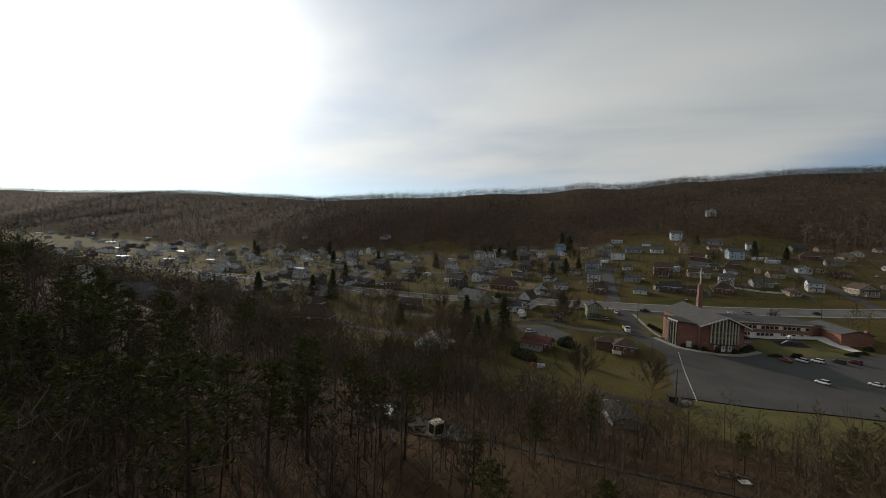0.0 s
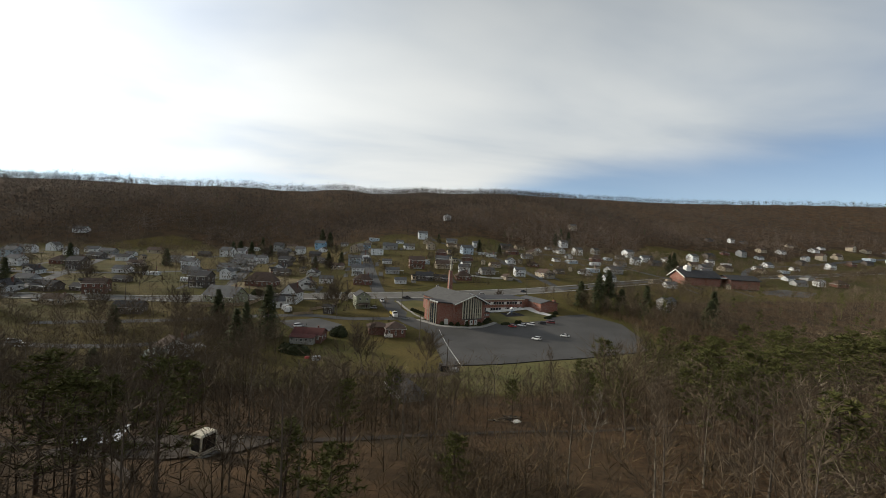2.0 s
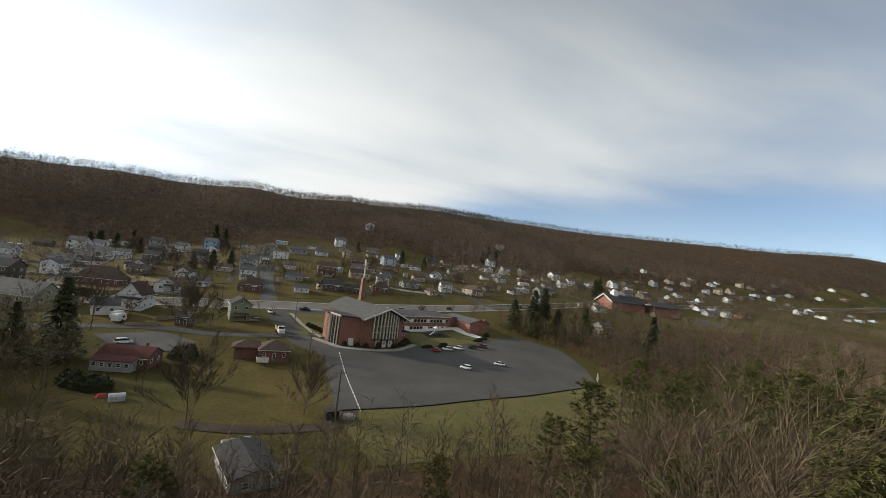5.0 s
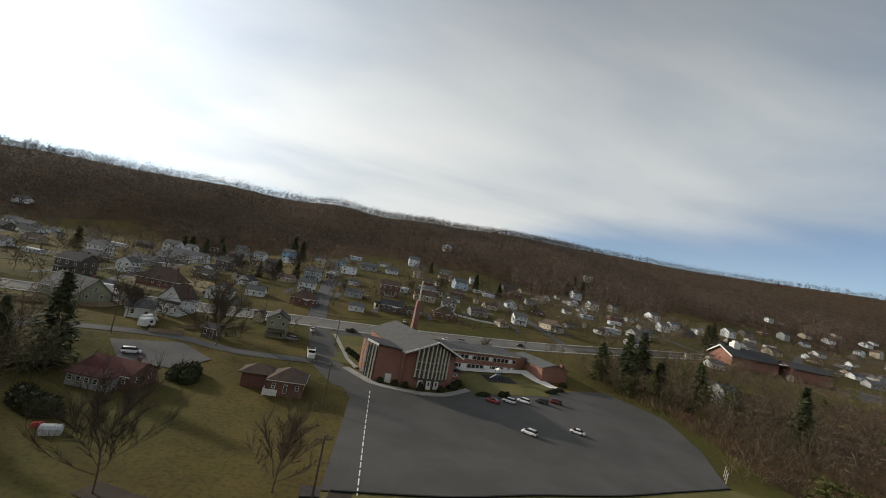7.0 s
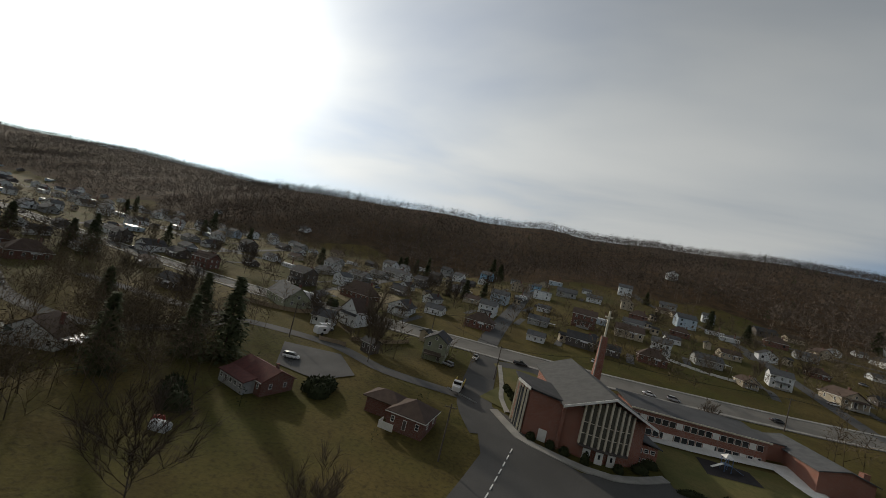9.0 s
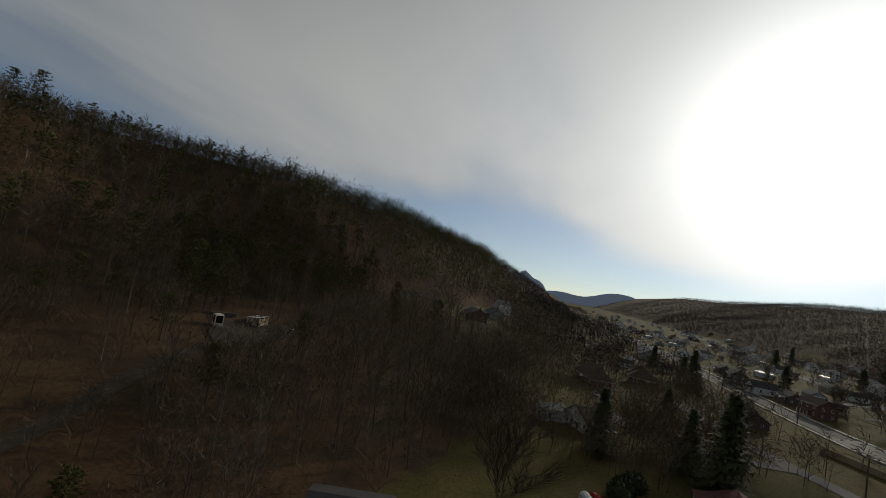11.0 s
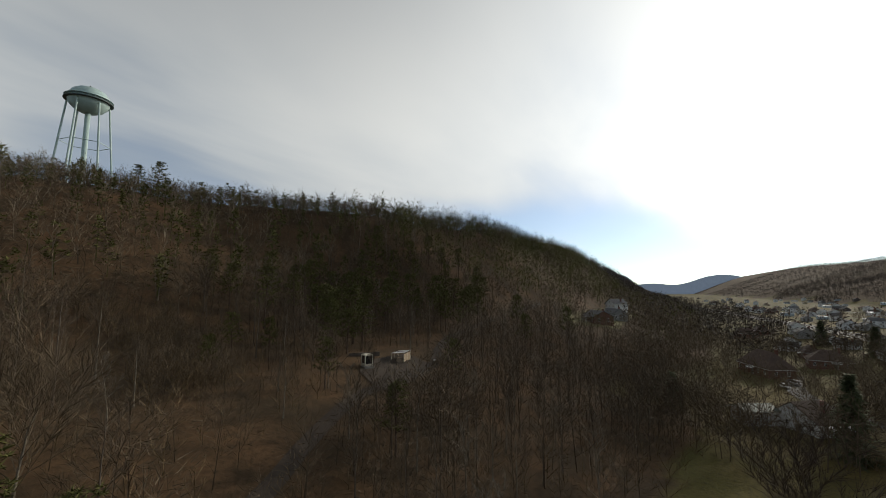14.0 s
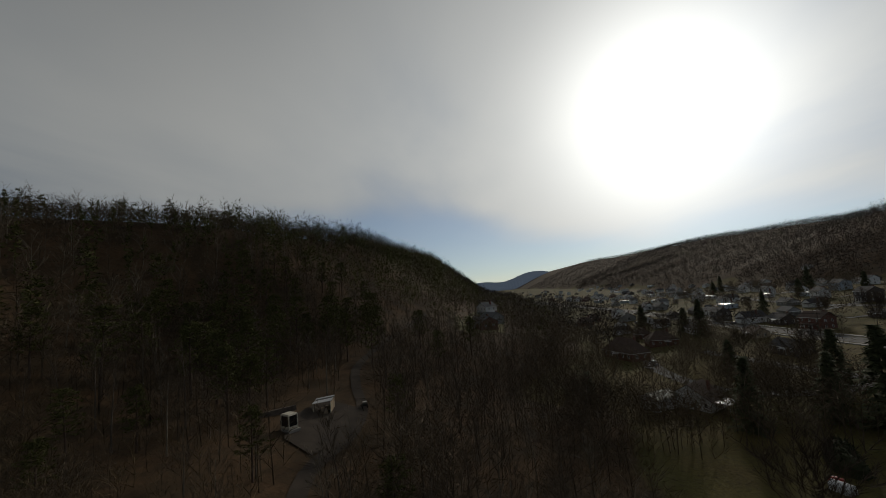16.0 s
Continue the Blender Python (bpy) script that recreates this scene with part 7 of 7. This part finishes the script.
def mass(name, label, category, material, templates, places, lo=0.75, hi=1.2, seed=1, crest=1.0):
    """Joins many scattered copies of light templates into one object."""
    r = np.random.RandomState(seed)
    vs, fs, base = [], [], 0
    for i, (x, y) in enumerate(places):
        v, f = templates[r.randint(len(templates))]
        a, s = r.uniform(0, 6.283), r.uniform(lo, hi)
        if abs(y - lerp_table(x, SOUTH_CREST_Y)) < 25:
            s *= crest
        c, n = math.cos(a) * s, math.sin(a) * s
        w = np.empty_like(v)
        w[:, 0] = v[:, 0] * c - v[:, 1] * n + x
        w[:, 1] = v[:, 0] * n + v[:, 1] * c + y
        w[:, 2] = v[:, 2] * s + ground(x, y) - 0.2
        vs.append(w)
        fs.append(f + base)
        base += len(v)
    ob = new(name, soup(name, np.concatenate(vs), np.concatenate(fs), material))
    return tagged(ob, label, category, kind="stuff")


light = [puff_tree(60 + i, 11.5 + i, 4.2, 19) for i in range(6)]
dense = [fan_tree(70 + i, 12 + i * 0.8, 4.6, 5, 3, 1, 1.5, 0.25, 84, 0.075) for i in range(6)]
fill_in = [fan_tree(80 + i, 9.5 + i * 1.2, 3.9, 6, 3, 2, 1.0, 0.15, 100, 0.036) for i in range(7)]
firs = [tuft_tree(80 + i, 10 + 1.6 * i, 3.2 + 0.4 * i, 33) for i in range(4)]

hill = [p for p in scatter(-112, 170, -112, 22, 5.8)]
far_hillside = [p for p in scatter(-420, -112, -60, 150, 5.6)]
hill += [p for p in scatter(150, 420, -60, 298, 8.8)]
for x in range(-420, 180, 4):
    # the top of the hill keeps its woods thick
    for k in range(5):
        px_, py_ = x + wr.uniform(-2, 2), lerp_table(x, SOUTH_CREST_Y) + wr.uniform(-22, 26)
        (hill if x > -112 else far_hillside).append((px_, py_))
hill_green = [p for p in hill if wr.random() < ((0.45 if p[0] < -60 else 0.38) if abs(p[1] - lerp_table(p[0], SOUTH_CREST_Y)) < 75 else 0.15)]
far_green = [p for p in far_hillside if wr.random() < (0.6 if abs(p[1] - lerp_table(p[0], SOUTH_CREST_Y)) < 60 else 0.22)]
mass("far_hill_woods", "leafless brown woods on the western hillside", "woods", "near_wood", [puff_tree(160 + i, 10.5 + i, 4.0, 55, 0.5) for i in range(6)], [p for p in far_hillside if p not in set(far_green)], 0.7, 1.15, 31)
mass("far_hill_pines", "dark green pines along the western hillside", "woods", "pine", [puff_tree(170 + i, 11 + i, 3.6, 75, 0.5) for i in range(5)], far_green, 0.75, 1.2, 32)
mass("hill_woods", "leafless brown woods covering the near hill", "woods", "near_wood", dense, [p for p in hill if p not in set(hill_green)], 0.6, 1.05, 2, 0.78)
limbs = [fan_tree(150 + i, 12 + i, 5.2, 7, 3, 2, 1.5, 0.2) for i in range(6)]
mass("pale_hill_trees", "pale-limbed leafless trees standing out in the hillside woods", "woods", "limb", limbs, [p for p in hill if p[0] < 150 and wr.random() < 0.3], 0.6, 1.05, 42, 0.78)
mass("pale_slope_trees", "pale-limbed leafless trees on the lower slope", "woods", "limb", limbs, [p for p in scatter(-112, 120, 30, 130, 13.0) if flight_gap(*p) > 20], 0.5, 0.85, 43)
mass("hill_pines", "dark green pines scattered through the near hill", "woods", "pine", firs, hill_green, 0.65, 1.15, 3, 0.7)
west = [p for p in scatter(-1500, -800, -10, 230, 12.0)] + [p for p in scatter(-800, -420, -60, 230, 8.0)]
west += [(x, y) for x, y in ((wr.uniform(-1700, -150), wr.uniform(105, 205)) for _ in range(520)) if abs(y - lerp_table(x, MAIN)) > 8 and wooded(x, y) < 0.5 and all((x - a) ** 2 + (y - b) ** 2 > 90 for a, b in placed)]
west += [(x, y) for x, y in ((wr.uniform(-720, -150), wr.uniform(100, 218)) for _ in range(900)) if abs(y - lerp_table(x, MAIN)) > 8 and not open_ground(x, y) and all((x - a) ** 2 + (y - b) ** 2 > 120 for a, b in placed)]
mass("west_woods", "leafless woods along the far hillside", "woods", "far_wood", light, west, 0.8, 1.2, 4)
ridge = [p for p in scatter(-1500, -500, 400, 900, 8.8)] + [p for p in scatter(-500, 420, 400, 1000, 8.8)] + [p for p in scatter(420, 1500, 430, 1000, 13.5)]
ridge += scatter(-2800, -1500, 380, 900, 15.5)
ridge_green = [p for p in ridge if wr.random() < 0.012]
low_edge = [p for p in ridge if p[1] < 600 and -500 < p[0] < 900]
upper = [p for p in ridge if not (p[1] < 600 and -500 < p[0] < 900)]
mass("ridge_woods", "leafless brown woods covering the long ridge", "woods", "far_wood", light, upper, 0.75, 1.15, 5)
mass("foot_woods", "tall pale brown woods along the foot of the ridge", "woods", "foot_wood", [puff_tree(66 + i, 14 + i, 4.8, 40) for i in range(6)], low_edge, 0.8, 1.3, 15)
mass("ridge_pines", "dark evergreens dotted along the ridge", "woods", "spruce", firs, ridge_green, 0.6, 1.0, 6)
thicket = [p for p in scatter(-112, 150, 14, 152, 4.3) if not (p[0] > 80 and p[1] > 88 and wr.random() < 0.5)]
mass("near_saplings", "leafless saplings filling the near woods", "woods", "sapling", fill_in, [p for p in thicket if p[1] > 80 or flight_gap(*p) > 18], 0.5, 0.95, 12)
gap = [(lerp_table(y, ((4, 15), (14, 13), (22, 7), (32, 8), (62, 18))) + wr.uniform(-6.5, 6.5), y) for y in (wr.uniform(6, 64) for _ in range(230))]
mass("gap_saplings", "low leafless saplings in the gap between the trees", "woods", "sapling", fill_in, gap + [p for p in thicket if p[1] <= 80 and flight_gap(*p) <= 18], 0.3, 0.5, 41)
under = scatter(-112, 150, 16, 132, 4.2, 0.3) + [(x + wr.uniform(-2, 2), y + wr.uniform(-2, 2)) for x, y in gap]
brush = [fan_tree(90 + i, 3.2, 2.0, 6, 3, 2, 0.85, 0.02) for i in range(4)]
mass("undergrowth", "tangled tan and brown undergrowth below the trees", "undergrowth", "bush", brush, under, 0.5, 1.5, 7)
crest = [(x + wr.uniform(-2, 2), lerp_table(x, SOUTH_CREST_Y) + wr.uniform(-12, 9)) for x in range(-420, 180, 2) for _ in range(2)]
mass("crest_brush", "tangled brush along the top of the hill", "undergrowth", "near_wood", [sprig_tree(95 + i, 6.0, 2.8, 60, 6, 0.012, 0.0) for i in range(3)], crest, 0.6, 1.3, 23)
mass("crest_woods", "bushy leafless trees along the top of the hill", "woods", "near_wood", [puff_tree(180 + i, 8 + i, 3.4, 70, 0.4) for i in range(4)], [(x + wr.uniform(-2, 2), lerp_table(x, SOUTH_CREST_Y) + wr.uniform(-4, 14)) for x in range(-160, 180)], 0.6, 1.0, 44)
mass("crest_pines", "dark pines along the top of the hill", "woods", "pine", [puff_tree(190 + i, 9 + i, 3.0, 90, 0.45) for i in range(4)], [(x + wr.uniform(-2, 2), lerp_table(x, SOUTH_CREST_Y) + wr.uniform(-4, 18)) for x in range(-200, 180, 3)], 0.6, 1.1, 45)
rough = [(x, y) for x, y in ((wr.uniform(-130, -26), wr.uniform(112, 168)) for _ in range(700)) if abs(x + 77) + abs(y - 146) > 14 and wooded(x, y) < 0.9 and not (x > -34 and y > 140)]
mass("valley_brush", "brown brush on the rough valley floor", "undergrowth", "bush", brush, rough, 0.4, 1.2, 24)
town_bare = [(x, y) for x, y in ((wr.uniform(130, 620), wr.uniform(240, 470)) for _ in range(1200)) if abs(y - lerp_table(x, MAIN)) > 9 and wooded(x, y) < 0.3 and not (225 < x < 350 and 285 < y < 335) and all((x - a) ** 2 + (y - b) ** 2 > 80 for a, b in placed)]
for _ in range(1500):
    x, y = wr.uniform(-420, 330), wr.uniform(212, 460)
    if abs(y - lerp_table(x, MAIN)) > 9 and not (8 < x < 118 and y < 262) and wooded(x, y) < 0.3 and all((x - a) ** 2 + (y - b) ** 2 > 55 for a, b in placed):
        town_bare.append((x, y))
for _ in range(650):
    x = wr.uniform(330, 980)
    y = wr.choice((lerp_table(x, MAIN) - wr.uniform(5.5, 10), wr.uniform(370, 560)))
    if abs(y - lerp_table(x, MAIN)) > 5 and all((x - a) ** 2 + (y - b) ** 2 > 70 for a, b in placed):
        town_bare.append((x, y))
mass("garden_trees", "small leafless garden trees among the houses", "trees", "near_wood", [fan_tree(100 + i, 8 + i, 3.7, 6, 3, 1, 2.2, 0.25, 38, 0.13) for i in range(5)], town_bare, 0.6, 1.15, 8)
valley = [(wr.uniform(-190, -44), wr.uniform(112, 206)) for _ in range(300)] + [(wr.uniform(128, 225), wr.uniform(195, 285)) for _ in range(130)] + [(wr.uniform(-70, -44), wr.uniform(150, 182)) for _ in range(60)] + [(wr.uniform(-66, -28), wr.uniform(118, 142)) for _ in range(50)] + [(wr.uniform(-100, -62), wr.uniform(116, 134)) for _ in range(24)] + [(wr.uniform(-6, 12), wr.uniform(86, 101)) for _ in range(16)] + [(x, y) for x, y in ((wr.uniform(96, 152), wr.uniform(176, 250)) for _ in range(150)) if x > 125 - max(0, y - 215) * 0.9] + [(wr.uniform(-200, -86), wr.uniform(120, 206)) for _ in range(170)] + [(wr.uniform(-64, -44), wr.uniform(170, 204)) for _ in range(22)] + [(wr.uniform(-60, -25), wr.uniform(132, 172)) for _ in range(90)]
keep_open = [tuple(o.matrix_basis.translation[:2]) for o in bpy.data.objects if o.parent is None and o.name.split('.')[0] in ('house', 'shed', 'garage', 'tent_garage', 'car')]
valley = [(x, y) for x, y in valley if abs(y - lerp_table(x, MAIN)) > 9 and not (-27 < x < -4 and 139 < y < 172) and all((x - a) ** 2 + (y - b) ** 2 > 90 for a, b in keep_open) and all((x - a) ** 2 + (y - b) ** 2 > 60 for a, b in placed) and (x - 13) ** 2 + (y - 119) ** 2 > 70]
mass("valley_trees", "leafless trees on the rough valley floor", "trees", "near_wood", [fan_tree(110 + i, 12 + i, 4.6, 6, 3, 2, 1.7, 0.2, 75, 0.075) for i in range(5)], valley, 0.5, 0.95, 9)

garden = []
for x, y in homes:
    for _ in range(5):
        a, r_ = wr.uniform(0, 6.28), wr.uniform(6.5, 12)
        if abs(y + r_ * math.sin(a) - lerp_table(x + r_ * math.cos(a), MAIN)) > 8:
            garden.append((x + r_ * math.cos(a), y + r_ * math.sin(a)))
mass("garden_shrubs", "dark evergreen shrubs and hedges round the houses", "shrubs", "hedge", [tuft_tree(120 + i, 2.6 + i, 2.0, 13) for i in range(3)], garden, 0.5, 1.1, 25)

# ---- hedges and shrubs by the church ----
def shrub(seed, sx, sy, sz, blades=260):
    r = random.Random(seed)
    g = Geo()
    for _ in range(blades):
        n = Vector((r.gauss(0, 1), r.gauss(0, 1), abs(r.gauss(0, 1)))).normalized()
        o = Vector((n.x * sx * 0.5, n.y * sy * 0.5, n.z * sz)) * r.uniform(0.75, 1.0)
        s = n.cross(Vector((r.uniform(-1, 1), r.uniform(-1, 1), r.uniform(-1, 1)))).normalized() * 0.12
        g.add([tuple(o - s), tuple(o + s), tuple(o + (n + Vector((r.uniform(-0.5, 0.5), r.uniform(-0.5, 0.5), 0.2))) * 0.28)], [(0, 1, 2)])
    g.lathe([(0.46, 0.0), (0.45, 0.45), (0.33, 0.72), (0.12, 0.86)], 10)
    n0 = len(g.v) - 40
    for i in range(n0, len(g.v)):
        x, y, z = g.v[i]
        g.v[i] = (x * sx, y * sy, z * sz)
    return g


bank = [(x, y) for x, y in ((wr.uniform(110, 172), wr.uniform(160, 246)) for _ in range(700)) if x > 122 - max(0, (187 - y)) * 0.45 - max(0, y - 207) * 0.5 + 1.5 and (y > 172 or x > 124)]
mass("bank_brush", "tangled brown brush on the bank beside the car park", "undergrowth", "bush", brush, bank, 0.5, 1.5, 21)
mass("bank_firs", "ragged evergreens on the bank beside the car park", "trees", "pine", firs, [p for p in bank if p[1] > 200 and wr.random() < 0.12], 0.45, 0.8, 22)
SHRUBS = [shrub(s, *d).mesh("shrub", MAT["hedge"]) for s, d in ((1, (2.0, 2.0, 1.5)), (2, (1.6, 1.6, 2.2)), (3, (5.5, 1.5, 1.1)), (4, (3.4, 2.4, 1.7)))]
for k, u, v in ((1, -2.6, -2.4), (0, 3.8, -2.6), (0, -6.2, -0.6), (3, 8.6, -0.6), (3, 11.5, 2.2), (0, -12.6, 2.2), (0, -8.8, 0.6), (2, 16.5, -4.8), (0, 22.8, -4.9), (0, 24.5, -5.0), (2, 45, -1.0), (2, 50, 1.2), (3, 57, 6.8)):
    x, y = church_at(u, v)
    ob = new("shrub", SHRUBS[k])
    ob.matrix_basis = pose(x, y, ground(x, y) + 0.1, 0, 0, CH_TURN)
    tagged(ob, "clipped dark evergreen shrub by the church", "shrub", "church shrubs")
for i in range(7):
    x, y = 18.8 + i * 1.25, 221 - i * 2.2
    ob = new("shrub", SHRUBS[0])
    ob.matrix_basis = pose(x + 0.8, y, ground(x, y) + 0.1, 0, 0, i * 40)
    tagged(ob, "round dark shrub along the lawn edge", "shrub", "lawn edge shrubs")
for x, y in ((-22, 157), (-25, 159), (-19.5, 156), (-12, 181), (-9.5, 180), (-10.5, 183), (34, 250), (-60, 243), (-84, 247)):
    ob = new("shrub", SHRUBS[3])
    ob.matrix_basis = pose(x, y, ground(x, y), 0, 0, x * 9)
    ob.scale = (1.7, 1.7, 1.8)
    tagged(ob, "rounded dark evergreen bush beside a house", "shrub")

# ---- far hills at the end of the valley, blue with painted haze ----
def far_hill(label, x, y0, y1, top, seed):
    g = Geo()
    r = random.Random(seed)
    n = 60
    vs = []
    for i in range(n + 1):
        a = i / n
        y = y0 + (y1 - y0) * a
        h = top * math.sin(math.pi * a) ** 0.8 * (0.76 + 0.14 * math.sin(a * 9 + seed) + 0.1 * math.sin(a * 21 + 2 * seed)) + r.uniform(-2, 2)
        vs += [(x, y, -20), (x - 60, y, h), (x - 400, y, -20)]
    fs = []
    for i in range(n):
        k = i * 3
        fs += [(k, k + 1, k + 4, k + 3)[::-1], (k + 1, k + 2, k + 5, k + 4)[::-1]]
    g.add(vs, fs)
    me = g.mesh("distant_hill", MAT["painted_haze"])
    tagged(new("distant_hill", me), label, "hill", kind="structure")


# air haze is put into the base colour and a weak blue glow
MAT["painted_haze"] = surface("painted_haze_hill", (0.125, 0.148, 0.188), (0.105, 0.125, 0.165), 0.004, 0.05, 0.95)
MAT["painted_haze"].node_tree.nodes["Principled BSDF"].inputs["Emission Color"].default_value = (0.3, 0.38, 0.5, 1)
MAT["painted_haze"].node_tree.nodes["Principled BSDF"].inputs["Emission Strength"].default_value = 0.4
far_hill("blue hill at the far end of the valley, haze painted in", -2900, -480, 60, 225, 1)
far_hill("faint blue hills closing the valley, haze painted in", -3900, -300, 1500, 190, 2)
